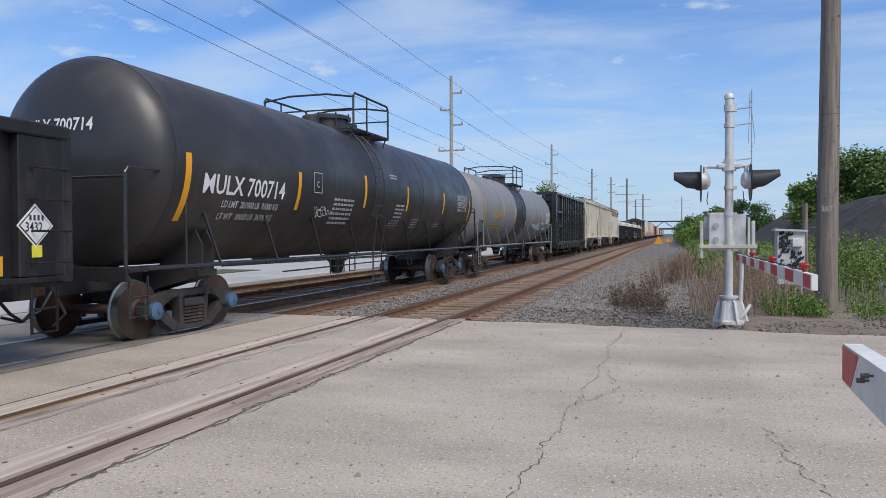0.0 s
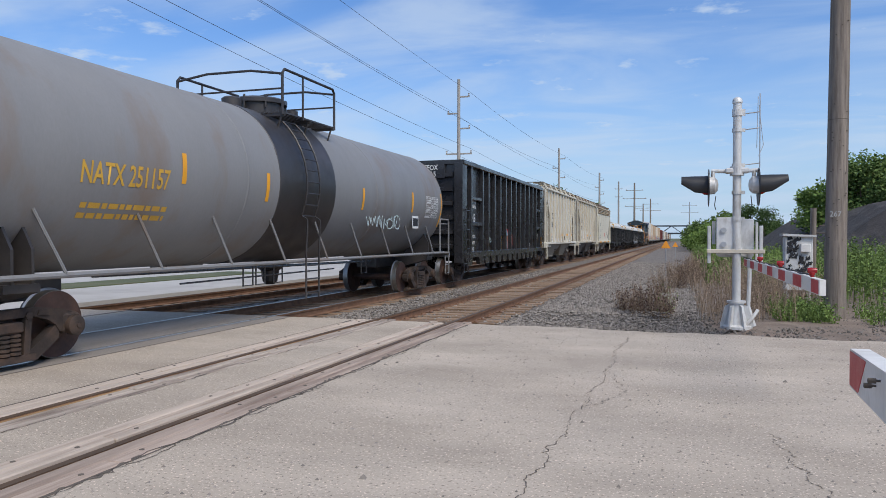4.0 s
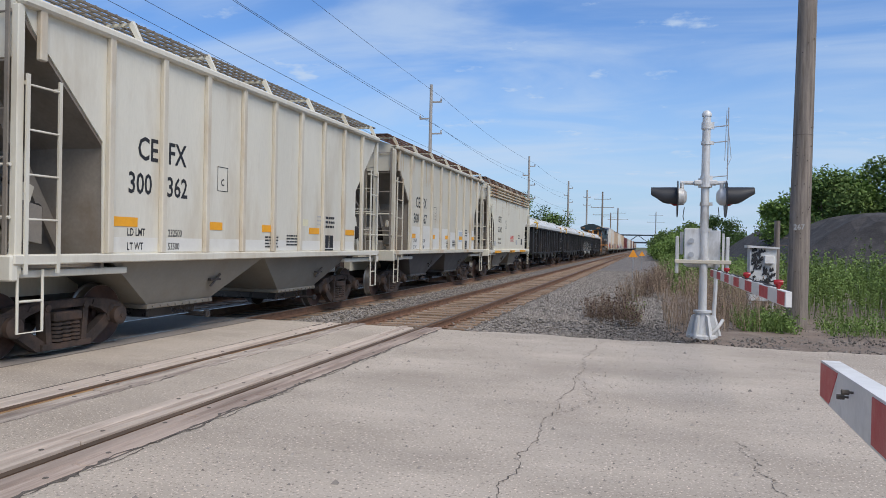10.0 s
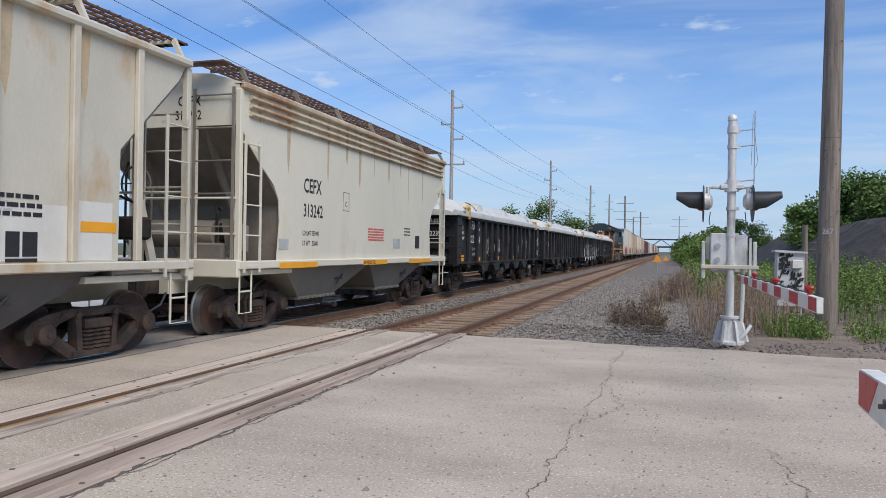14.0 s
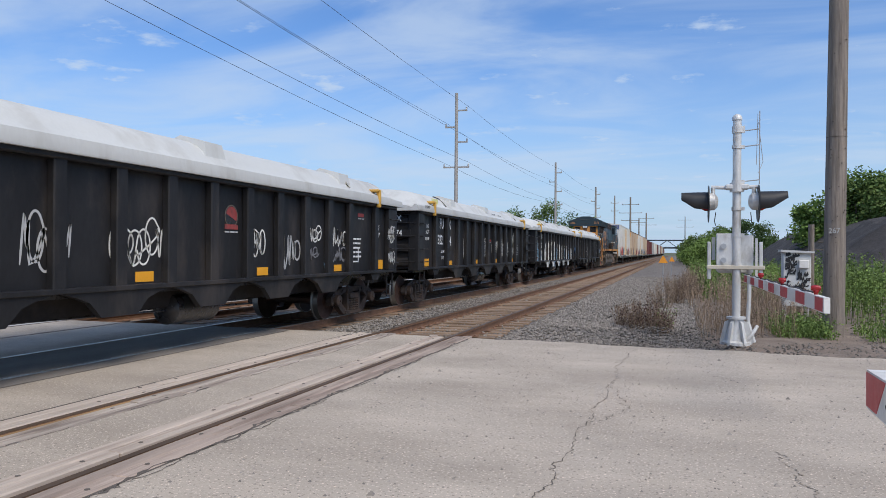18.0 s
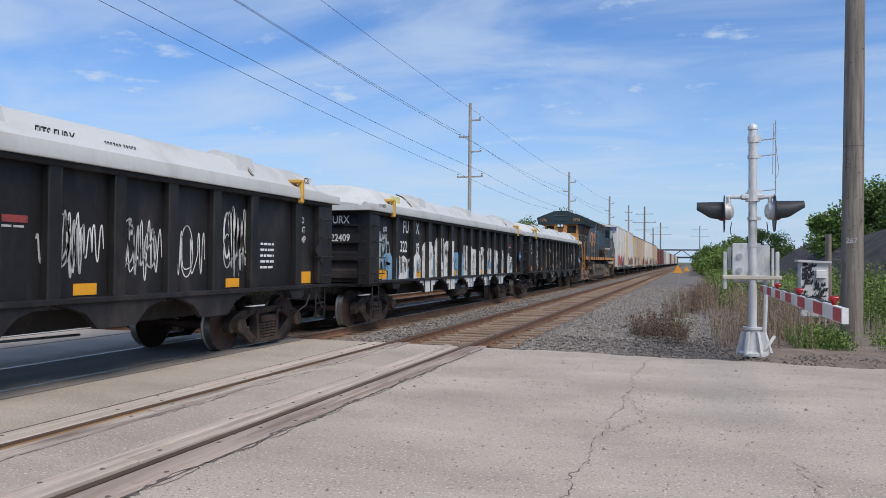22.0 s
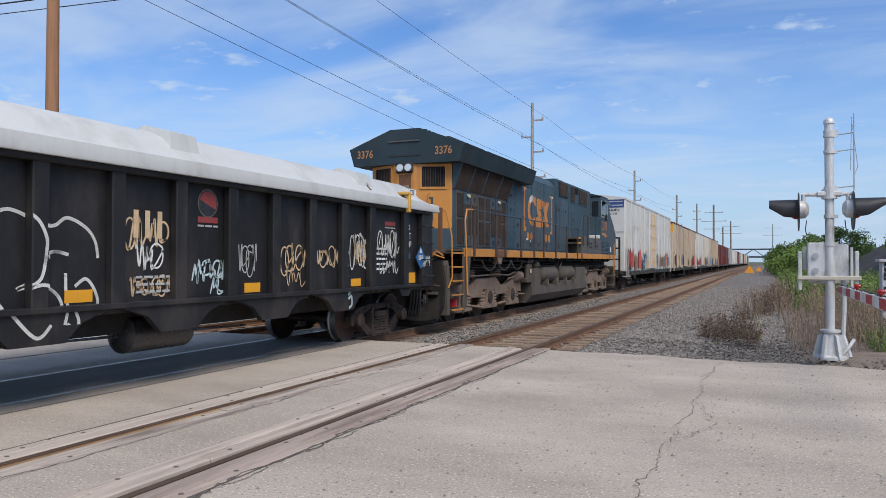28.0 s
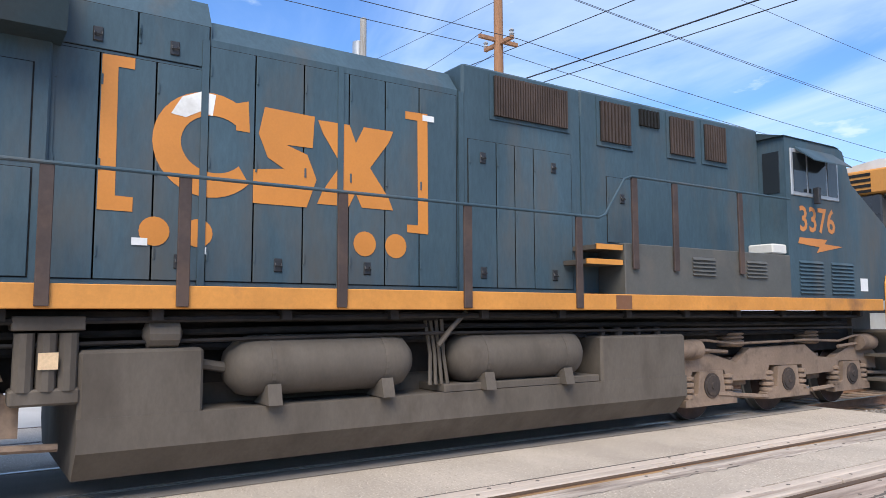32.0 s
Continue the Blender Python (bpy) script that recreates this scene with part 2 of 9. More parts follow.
# train paints
M_TANKBLACK = mat("tank_black", (0.034, 0.031, 0.031), 0.42, 0, 0.15, 0.8, 0.002, 30, (0.085, 0.072, 0.064), 0.5, 0.8, spec=.55)
M_TANKGREY = mat("tank_grey", (0.215, 0.215, 0.215), 0.55, 0, 0.08, 0.6, 0.002, 30, (0.20, 0.135, 0.09), 0.6, 1.1, stretch=(1, 1, .3), stain_lo=0.52, stain_hi=0.72)
M_BLACKCAR = mat("gondola_black", (0.026, 0.0255, 0.0275), 0.28, 0, 0.25, 1.0, 0.003, 20, (0.030, 0.029, 0.029), 0.6, 0.7, spec=.6)
M_GONGREY = mat("gondola_charcoal", (0.0185, 0.018, 0.019), 0.5, 0, 0.3, 1.0, 0.006, 18, (0.062, 0.052, 0.046), 0.75, 1.3, stretch=(1, 1, .4), spec=.28)
M_LID = mat("lid_white", (0.56, 0.56, 0.53), 0.6, 0, 0.06, 0.5, 0.003, 20, (0.38, 0.36, 0.32), 0.6, 1.2, stretch=(1, 1, .3))
M_HOPPER = mat("hopper_cream", (0.63, 0.60, 0.505), 0.65, 0, 0.07, 0.6, 0.004, 20, (0.42, 0.34, 0.23), 0.5, 0.8, stretch=(1, 1.4, .35))
M_HOPRUST = mat("hopper_cream_stained", (0.55, 0.515, 0.42), 0.7, 0, 0.08, 0.6, 0.004, 20, (0.44, 0.27, 0.115), 0.8, 0.8, stretch=(1, 1.3, .6), stain_lo=0.55, stain_hi=0.70)
M_HOPPATCH = mat("hopper_white_patch", (0.66, 0.645, 0.585), 0.6, 0, 0.05, 0.6, 0.003, 20, (0.5, 0.45, 0.36), 0.4, 1.0)
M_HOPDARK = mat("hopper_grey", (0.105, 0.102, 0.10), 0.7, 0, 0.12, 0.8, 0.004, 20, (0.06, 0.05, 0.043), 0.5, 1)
M_HOPSMOOTH = mat("hopper_ivory", (0.66, 0.62, 0.50), 0.6, 0, 0.05, 0.5, 0.003, 20, (0.50, 0.40, 0.26), 0.4, 0.7, stretch=(1, 1.2, .5), stain_lo=.55, stain_hi=.75)
M_EAVE = mat("rusty_eave", (0.56, 0.47, 0.33), 0.75, 0, 0.12, 1, 0.004, 20, (0.30, 0.14, 0.06), 0.8, 0.8, stain_lo=.45, stain_hi=.62)
M_LATCH = mat("worn_yellow_latch", (0.60, 0.34, 0.06), 0.6, 0, 0.12, 3, 0.004, 30, (0.22, 0.10, 0.04), 0.7, 6)
M_HOPPOST = mat("hopper_post_beige", (0.57, 0.52, 0.42), 0.7, 0, 0.1, 0.8, 0.004, 20, (0.36, 0.25, 0.14), 0.6, 1, stretch=(1, 1, .4))
# Cream bay paint, darkened to hold the shade below the body.
M_HOPBAYSHADE = mat("hopper_bay_shaded_cream", (0.23, 0.215, 0.18), 0.7, 0, 0.1, 0.8, 0.004, 20, (0.2, 0.16, 0.12), 0.6, 1)
M_RUSTRUN = mat("rust_run", (0.50, 0.40, 0.26), 0.8, 0, 0.15, 3, 0, 30, (0.40, 0.25, 0.12), .6, 3)
# Dirt stains over a cream darkened for the shade at the hopper ends.
M_CREAMDIRTSHADE = mat("shaded_dirty_cream", (0.215, 0.19, 0.158), 0.8, 0, 0.18, 1.0, 0.006, 20, (0.15, 0.11, 0.075), 0.65, 1.2)
M_ROOFRUST = mat("rusty_walkway", (0.13, 0.065, 0.045), 0.9, 0.1, 0.2, 2, 0.02, 30, (0.26, 0.18, 0.13), 0.5, 2)
M_TRUCK = mat("truck_steel", (0.048, 0.036, 0.030), 0.85, 0.1, 0.3, 3, 0.015, 30, (0.125, 0.075, 0.050), 0.6, 3)
M_TRUCKGREY = mat("truck_grey", (0.048, 0.043, 0.040), 0.7, 0.1, 0.25, 3, 0.015, 30, (0.075, 0.06, 0.05), 0.6, 3)
M_WHEEL = mat("wheel_rust", (0.068, 0.040, 0.033), 0.65, 0.2, 0.2, 3, 0.01, 30, (0.13, 0.068, 0.046), 0.6, 4)
M_TREAD = mat("wheel_tread", (0.36, 0.35, 0.335), 0.45, 1.0, 0.08, 4, 0)
M_BLUECAP = mat("blue_cap", (0.07, 0.13, 0.21), 0.6, 0, 0.15)
M_YELLOW = mat("yellow_mark", (0.80, 0.36, 0.02), 0.5, 0, 0.06, bump=0)
M_DECAL = mat("white_lettering", (0.72, 0.72, 0.70), 0.6, 0, 0.08, bump=0)
M_DECALGREY = mat("worn_lettering", (0.42, 0.42, 0.41), 0.7, 0, 0.15, bump=0)
M_DECALBLK = mat("black_lettering", (0.02, 0.02, 0.022), 0.6, 0, 0.08, bump=0)
M_WINGNUM = mat("faded_orange_figures", (0.42, 0.19, 0.07), 0.6, 0, 0.15, bump=0)
M_DECALYEL = mat("yellow_lettering", (0.62, 0.36, 0.05), 0.6, 0, 0.12, bump=0)
M_SPRAYW = mat("white_spray", (0.70, 0.69, 0.64), 0.7, 0, 0.12, 2, 0, 30, (0.13, 0.115, 0.10), 0.75, 3.0, stain_lo=.53, stain_hi=.66)
M_SPRAYB = mat("blue_spray", (0.20, 0.36, 0.50), 0.7, 0, 0.15, 5, 0)
M_SPRAYC = mat("pale_cyan_spray", (0.50, 0.62, 0.62), 0.7, 0, 0.15, 5, 0)
M_SPRAYR = mat("red_spray", (0.62, 0.09, 0.07), 0.7, 0, 0.15, 5, 0)
M_SPRAYG = mat("grey_spray", (0.20, 0.20, 0.21), 0.7, 0, 0.15, 5, 0)
M_SKYFILL = mat("sky_blue_spray", (0.26, 0.62, 0.85), 0.7, 0, 0.12, 2, 0)
M_EMBLEMRIM = mat("faded_cream_rim", (0.16, 0.13, 0.10), 0.7, 0, 0.3, 3, 0)
M_SPRAYDULL = mat("dull_red_spray", (0.30, 0.05, 0.045), 0.7, 0, 0.25, 3, 0, 30, (0.05, .04, .04), .7, 6)
M_SPRAYBR = mat("brown_spray", (0.25, 0.15, 0.10), 0.7, 0, 0.15, 5, 0)
M_SPRAYO = mat("pale_orange_spray", (0.62, 0.44, 0.26), 0.7, 0, 0.15, 5, 0)
M_BLUESIGN = mat("blue_sign", (0.02, 0.115, 0.29), 0.5, 0, 0.1, bump=0)
M_LOCOBLUE = mat("loco_blue", (0.050, 0.084, 0.106), 0.6, 0, 0.22, 0.8, 0.002, 20, (0.105, 0.094, 0.080), 0.7, 0.9, stretch=(1, 1, .3), spec=.25)
M_LOCOROOF = mat("loco_dark", (0.028, 0.046, 0.055), 0.65, 0, 0.18, 0.8, 0.003, 20, (0.05, 0.047, 0.042), .5, 1, spec=.25)
M_LOCOSILL = mat("worn_yellow_sill", (0.56, 0.235, 0.045), 0.6, 0, 0.15, 1.2, 0.004, 25, (0.17, 0.080, 0.038), 0.8, 0.8, stain_lo=.52, stain_hi=.68)
M_LOCOYEL = mat("loco_yellow", (0.60, 0.25, 0.045), 0.5, 0, 0.12, 0.8, 0.002, 20, (0.28, 0.125, 0.055), 0.7, 1.2, stretch=(1, 1, .4))
M_LOCODIRT = mat("loco_underframe", (0.100, 0.082, 0.064), 0.85, 0, 0.18, 1.2, 0.008, 25, (0.06, 0.047, 0.036), 0.65, 1.4, stretch=(1, 1, .5))
M_LOCOTRUCK = mat("loco_truck_dust", (0.225, 0.158, 0.112), 0.9, 0, 0.2, 1.6, 0.01, 25, (0.06, 0.042, 0.032), 0.75, 2.2)
# Darkened past its own tone: undercarriage shade is put into the colour.
M_UNDER = mat("shade_black_underframe", (0.016, 0.013, 0.0115), 0.9, 0, 0.25, 2, 0.01, 25, (0.045, 0.034, 0.027), 0.6, 2)
M_RUSTFILL = mat("rust_filled_groove", (0.30, 0.175, 0.075), 0.95, 0, 0.25, 2, 0.01, 25, (0.11, 0.08, 0.06), 0.8, 1.2, stretch=(1, .3, 1))
M_LOCOBOX = mat("loco_box_steel", (0.085, 0.083, 0.074), 0.6, 0, 0.14, 1.2, 0.004, 25, (0.13, 0.11, 0.09), 0.6, 1.4)
M_RAILPOST = mat("brown_rail_post", (0.055, 0.036, 0.03), 0.7, 0, 0.2, 2, 0.006, 25, (0.10, 0.06, 0.04), .6, 2)
M_ENDPOST = mat("rust_brown_post", (0.17, 0.075, 0.035), 0.75, 0, 0.15, 2, 0.006, 25, (0.08, 0.045, 0.03), .6, 2)
M_GRILLE = mat("rusty_grille", (0.058, 0.040, 0.033), 0.85, 0.1, 0.25, 2, 0.02, 40)
# Near-black that puts the shade behind screens and in door gaps into colour.
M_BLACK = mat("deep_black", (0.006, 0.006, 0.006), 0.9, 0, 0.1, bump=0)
M_JUMPER = mat("dusty_tan_cable", (0.24, 0.19, 0.12), 0.8, 0, 0.15)
M_GLASS = mat("dark_glass", (0.02, 0.025, 0.03), 0.08, 0, 0.05, bump=0)
M_REEFER = mat("reefer_white", (0.62, 0.60, 0.55), 0.6, 0, 0.06, 0.4, 0.003, 20, (0.42, 0.34, 0.25), 0.6, 0.7, stretch=(1, 1, .4))
M_REEFERTAN = mat("reefer_cream", (0.52, 0.42, 0.31), 0.7, 0, 0.1, 0.4, 0.003, 20, (0.36, 0.22, 0.13), 0.7, 0.5, stretch=(1,1,.4))
M_BOXRED = mat("boxcar_red", (0.14, 0.03, 0.025), 0.7, 0, 0.15, 0.5, 0.003, 20)
M_BOXGREY = mat("boxcar_grey", (0.36, 0.36, 0.35), 0.7, 0, 0.12, 0.5, 0.003, 20)


def leaf_mat(name, col, var=0.45):
    m = bpy.data.materials.new(name)
    m.use_nodes = True
    n, l = m.node_tree.nodes, m.node_tree.links
    b = n["Principled BSDF"]
    b.inputs["Roughness"].default_value = 0.75
    b.inputs["Specular IOR Level"].default_value = 0.25
    g = n.new("ShaderNodeNewGeometry")
    r = n.new("ShaderNodeMapRange")
    l.new(g.outputs["Random Per Island"], r.inputs[0])
    r.inputs[3].default_value, r.inputs[4].default_value = 1 - var, 1 + var
    h = n.new("ShaderNodeHueSaturation")
    h.inputs["Color"].default_value = (*col, 1)
    l.new(r.outputs[0], h.inputs["Value"])
    l.new(h.outputs[0], b.inputs["Base Color"])
    return m


M_LEAF = leaf_mat("leaf_green", (0.105, 0.16, 0.042))
M_LEAFDARK = leaf_mat("leaf_dark", (0.062, 0.105, 0.030))
M_LEAFLIGHT = leaf_mat("leaf_light", (0.14, 0.215, 0.05))
M_WEED = leaf_mat("weed_green", (0.145, 0.215, 0.055))
M_DRY = leaf_mat("dry_weed", (0.27, 0.20, 0.14))
M_DRYDARK = leaf_mat("dry_brown_bush", (0.115, 0.072, 0.056))
M_BARK = mat("bark", (0.12, 0.09, 0.065), 0.95, 0, 0.2, 3, 0.04, 20)


# ---- mesh building ----
class Geo:
    """Vertices and faces of one mesh."""

    def __init__(self):
        self.v, self.f = [], []

    def add(self, vs, fs):
        k = len(self.v)
        self.v.extend(vs)
        self.f.extend([tuple(i + k for i in q) for q in fs])
        return self

    def box(self, x0, x1, y0, y1, z0, z1, c=0.0):
        """A box between two corners; c: the chamfer of its edges along z and y."""
        if x0 > x1: x0, x1 = x1, x0
        if y0 > y1: y0, y1 = y1, y0
        if z0 > z1: z0, z1 = z1, z0
        if c <= 0:
            vs = [(x, y, z) for z in (z0, z1) for x, y in ((x0, y0), (x1, y0), (x1, y1), (x0, y1))]
            return self.add(vs, [(3, 2, 1, 0), (4, 5, 6, 7), (0, 1, 5, 4), (1, 2, 6, 5), (2, 3, 7, 6), (3, 0, 4, 7)])
        c = min(c, (x1 - x0) / 2.01, (y1 - y0) / 2.01, (z1 - z0) / 2.01)
        rings = []
        for z, i in ((z0, c), (z0 + c, 0), (z1 - c, 0), (z1, c)):
            a, b, d, e = x0 + i, x1 - i, y0 + i, y1 - i
            k = c * (0.6 if i else 1)
            rings.append([(a + k, d, z), (b - k, d, z), (b, d + k, z), (b, e - k, z), (b - k, e, z), (a + k, e, z), (a, e - k, z), (a, d + k, z)])
        vs = [p for r in rings for p in r]
        fs = [tuple(range(7, -1, -1)), tuple(range(24, 32))]
        for r in range(3):
            fs += [(r * 8 + i, r * 8 + (i + 1) % 8, r * 8 + 8 + (i + 1) % 8, r * 8 + 8 + i) for i in range(8)]
        return self.add(vs, fs)

    def tube(self, pts, r, seg=8, caps=True, r1=None):
        """A round bar through the points."""
        pts = [Vector(p) for p in pts]
        n = len(pts)
        vs = []
        side = None
        for i, p in enumerate(pts):
            d = (pts[min(i + 1, n - 1)] - pts[max(i - 1, 0)]).normalized()
            if side is None or abs(side.dot(d)) > 0.98:
                side = d.orthogonal().normalized()
            side = (side - d * side.dot(d)).normalized()
            up = d.cross(side)
            rr = r if r1 is None else r + (r1 - r) * i / max(1, n - 1)
            vs += [tuple(p + rr * (side * math.cos(2 * math.pi * k / seg) + up * math.sin(2 * math.pi * k / seg))) for k in range(seg)]
        fs = []
        for i in range(n - 1):
            fs += [(i * seg + k, i * seg + (k + 1) % seg, (i + 1) * seg + (k + 1) % seg, (i + 1) * seg + k) for k in range(seg)]
        if caps:
            fs += [tuple(range(seg - 1, -1, -1)), tuple(range((n - 1) * seg, n * seg))]
        return self.add(vs, fs)

    def lathe(self, prof, axis="y", centre=(0, 0, 0), seg=24):
        """Profile of (along, radius), turned round the axis through the centre."""
        vs, fs = [], []
        for a, r in prof:
            for k in range(seg):
                c, s = r * math.cos(2 * math.pi * k / seg), r * math.sin(2 * math.pi * k / seg)
                p = {"y": (c, a, s), "x": (a, c, s), "z": (c, s, a)}[axis]
                vs.append(tuple(p[i] + centre[i] for i in range(3)))
        for i in range(len(prof) - 1):
            for k in range(seg):
                q = (i * seg + k, (i + 1) * seg + k, (i + 1) * seg + (k + 1) % seg, i * seg + (k + 1) % seg)
                fs.append(q if axis != "x" else q[::-1])
        first, last = tuple(range(seg)), tuple(range((len(prof) - 1) * seg, len(prof) * seg))
        if axis == "x":
            first, last = first[::-1], last[::-1]
        fs += [first, last[::-1]]
        return self.add(vs, fs)

    def prism(self, outline, a0, a1, axis="x"):
        """An outline of two coordinates, drawn out along the axis: x: (y, z); y: (x, z); z: (x, y)."""
        n = len(outline)
        def at(p, a):
            return {"x": (a, p[0], p[1]), "y": (p[0], a, p[1]), "z": (p[0], p[1], a)}[axis]
        vs = [at(p, a0) for p in outline] + [at(p, a1) for p in outline]
        fs = [tuple(range(n - 1, -1, -1)), tuple(range(n, 2 * n))]
        fs += [(i, (i + 1) % n, n + (i + 1) % n, n + i) for i in range(n)]
        return self.add(vs, fs)

    def mesh(self, name, material, smooth=None):
        me = bpy.data.meshes.new(name)
        me.from_pydata(self.v, [], self.f)
        me.materials.append(material)
        bm = bmesh.new()
        bm.from_mesh(me)
        bmesh.ops.recalc_face_normals(bm, faces=bm.faces)
        if smooth is not None:
            for f in bm.faces:
                f.smooth = True
            for e in bm.edges:
                if len(e.link_faces) == 2 and e.calc_face_angle(0) > radians(smooth):
                    e.smooth = False
        bm.to_mesh(me)
        bm.free()
        return me


def thing(name, label, category, m=None, group="", kind=""):
    ob = new(name)
    ob.empty_display_size = 0.2
    if m is not None:
        ob.matrix_world = m
    return tagged(ob, label, category, group, kind)


def part(name, geo, material, parent=None, label="", smooth=None, m=None):
    """One mesh object under a thing or a part."""
    data = geo if isinstance(geo, bpy.types.Mesh) else geo.mesh(name, material, smooth)
    ob = new(name, data)
    if parent is not None:
        ob.parent = parent
    if m is not None:
        ob.matrix_basis = m
    if label:
        ob["label"] = label
    return ob


def pieces(name, geo, material, parent=None, label="", smooth=None):
    """Each separate piece of the geometry becomes a part of its own."""
    root = list(range(len(geo.v)))

    def find(i):
        while root[i] != i:
            root[i] = root[root[i]]
            i = root[i]
        return i
    for f in geo.f:
        a = find(f[0])
        for i in f[1:]:
            root[find(i)] = a
    sets = {}
    for f in geo.f:
        sets.setdefault(find(f[0]), []).append(f)
    out = []
    for fs in sets.values():
        idx = sorted({i for f in fs for i in f})
        k = {i: j for j, i in enumerate(idx)}
        out.append(part(name, Geo().add([geo.v[i] for i in idx], [tuple(k[i] for i in f) for f in fs]), material, parent, label, smooth))
    return out


def solid(name, geo, material, label, category, m=None, group="", kind="", smooth=None):
    """A thing that is one mesh."""
    ob = part(name, geo, material, None, "", smooth, m)
    return tagged(ob, label, category, group, kind)


TEXTS = {}


def text_mesh(words, size, material, squeeze=1.0):
    key = (words, size, material.name, squeeze)
    if key not in TEXTS:
        cu = bpy.data.curves.new("lettering", "FONT")
        cu.body, cu.size, cu.resolution_u = words, size, 2
        cu.align_x, cu.align_y = "LEFT", "CENTER"
        cu.offset = size * .016
        ob = bpy.data.objects.new("lettering", cu)
        scene.collection.objects.link(ob)
        me = bpy.data.meshes.new_from_object(ob.evaluated_get(bpy.context.evaluated_depsgraph_get()))
        bpy.data.objects.remove(ob)
        for v in me.vertices:
            v.co.x *= squeeze
        me.materials.clear()
        me.materials.append(material)
        TEXTS[key] = me
    return TEXTS[key]


def letter(words, size, material, parent, x, y, z, squeeze=0.9, rz=90, rx=90, name="lettering"):
    """Lettering on a side that faces +x, from y onwards, centred on z."""
    return part(name, text_mesh(words, size, material, squeeze), None, parent, m=pose(x, y, z, rx, 0, rz))


def bars(parent, material, x, y, z, w, rows, h=0.03, gap=0.03, seed=0):
    """Small print too small to read: rows of short bars."""
    rnd = random.Random(seed)
    g = Geo()
    for i in range(rows):
        yy = y
        while yy < y + w - 0.03:
            ln = rnd.uniform(0.05, 0.16)
            e = min(yy + ln, y + w)
            g.box(x, x + 0.003, yy, e, z - i * (h + gap) - h, z - i * (h + gap))
            yy = e + 0.025
    return tagged(part("small_print", g, material, parent), kind="stuff")


def plate(parent, name, material, x, y0, y1, z0, z1, label=""):
    return part(name, Geo().box(x, x + 0.004, y0, y1, z0, z1), material, parent, label)


def ribbon(geo, pts, w, x):
    """A flat brush stroke of (y, z) points on a side that faces +x."""
    n = len(pts)
    vs = []
    for i in range(n):
        a, b = Vector(pts[max(i - 1, 0)]), Vector(pts[min(i + 1, n - 1)])
        d = (b - a)
        d = d.normalized() if d.length > 1e-6 else Vector((1, 0))
        nn = Vector((-d.y, d.x)) * w / 2 * (1.0 if 0 < i < n - 1 else 0.5)
        p = Vector(pts[i])
        vs += [(x, *(p + nn)), (x, *(p - nn))]
    geo.add(vs, [(2 * i, 2 * i + 1, 2 * i + 3, 2 * i + 2) for i in range(n - 1)])


def scrawl(parent, material, x, y0, y1, z0, z1, seed, strokes=7, w=0.035, name="graffiti", label=""):
    """An unreadable sprayed tag: one running line of loops and zigzags that fills a patch of a side."""
    rnd = random.Random(seed)
    pts = []
    h, zm = z1 - z0, (z0 + z1) / 2
    for s in range(strokes):
        c0, c1 = y0 + (y1 - y0) * s / strokes, y0 + (y1 - y0) * (s + 1) / strokes
        kind = rnd.choice("oonnzl")
        up, lo = zm + h * rnd.uniform(.2, .5), zm - h * rnd.uniform(.2, .5)
        if kind == "o":
            a0 = rnd.uniform(0, 6.3)
            for i in range(11):
                a = a0 + 6.6 * i / 10
                pts.append(((c0 + c1) / 2 + (c1 - c0) * .8 * math.cos(a), (up + lo) / 2 + (up - lo) / 2 * math.sin(a)))
        elif kind == "z":
            for q in ((c0, lo), ((c0 * 2 + c1) / 3, up), ((c0 + c1) / 2, lo + (up - lo) * .35), (c1, up - .1 * h), (c1, lo)):
                pts.append((q[0] + rnd.uniform(-.02, .02), q[1]))
        elif kind == "n":
            for i in range(7):
                pts.append((c0 + (c1 - c0) * (i / 6), zm + (up - zm) * math.sin(i * 1.57 + .6)))
        else:
            pts += [(c0, up), (c0 + .02, lo), ((c0 + c1) / 2, lo + .05 * h), (c1, zm)]
    fine = []
    for i in range(len(pts) - 1):
        p0, p1, p2, p3 = (Vector(pts[min(max(j, 0), len(pts) - 1)]) for j in (i - 1, i, i + 1, i + 2))
        for k in range(4):
            t = k / 4
            q = .5 * (2 * p1 + (p2 - p0) * t + (2 * p0 - 5 * p1 + 4 * p2 - p3) * t * t + (3 * p1 - p0 - 3 * p2 + p3) * t ** 3)
            fine.append((q.x, q.y))
    g = Geo()
    ribbon(g, fine, w * .8, x)
    return part(name, g, material, parent, label)


# ---- rolling stock: local x towards the road, y along the track, z from the rail ----
MOVING = []   # (thing, y at the start)
ROLLING = []  # (wheelset, y in its truck, radius)


def join_two(ga, ma, gb, mb, name, smooth=40):
    a, b = ga.mesh(name, ma, smooth), gb.mesh(name, mb, smooth)
    bm = bmesh.new()
    bm.from_mesh(a)
    k = len(bm.faces)
    bm.from_mesh(b)
    bm.faces.ensure_lookup_table()
    for f in bm.faces[k:]:
        f.material_index = 1
    bm.to_mesh(a)
    bm.free()
    a.materials.append(mb)
    bpy.data.meshes.remove(b)
    return a


WHEELS = {}


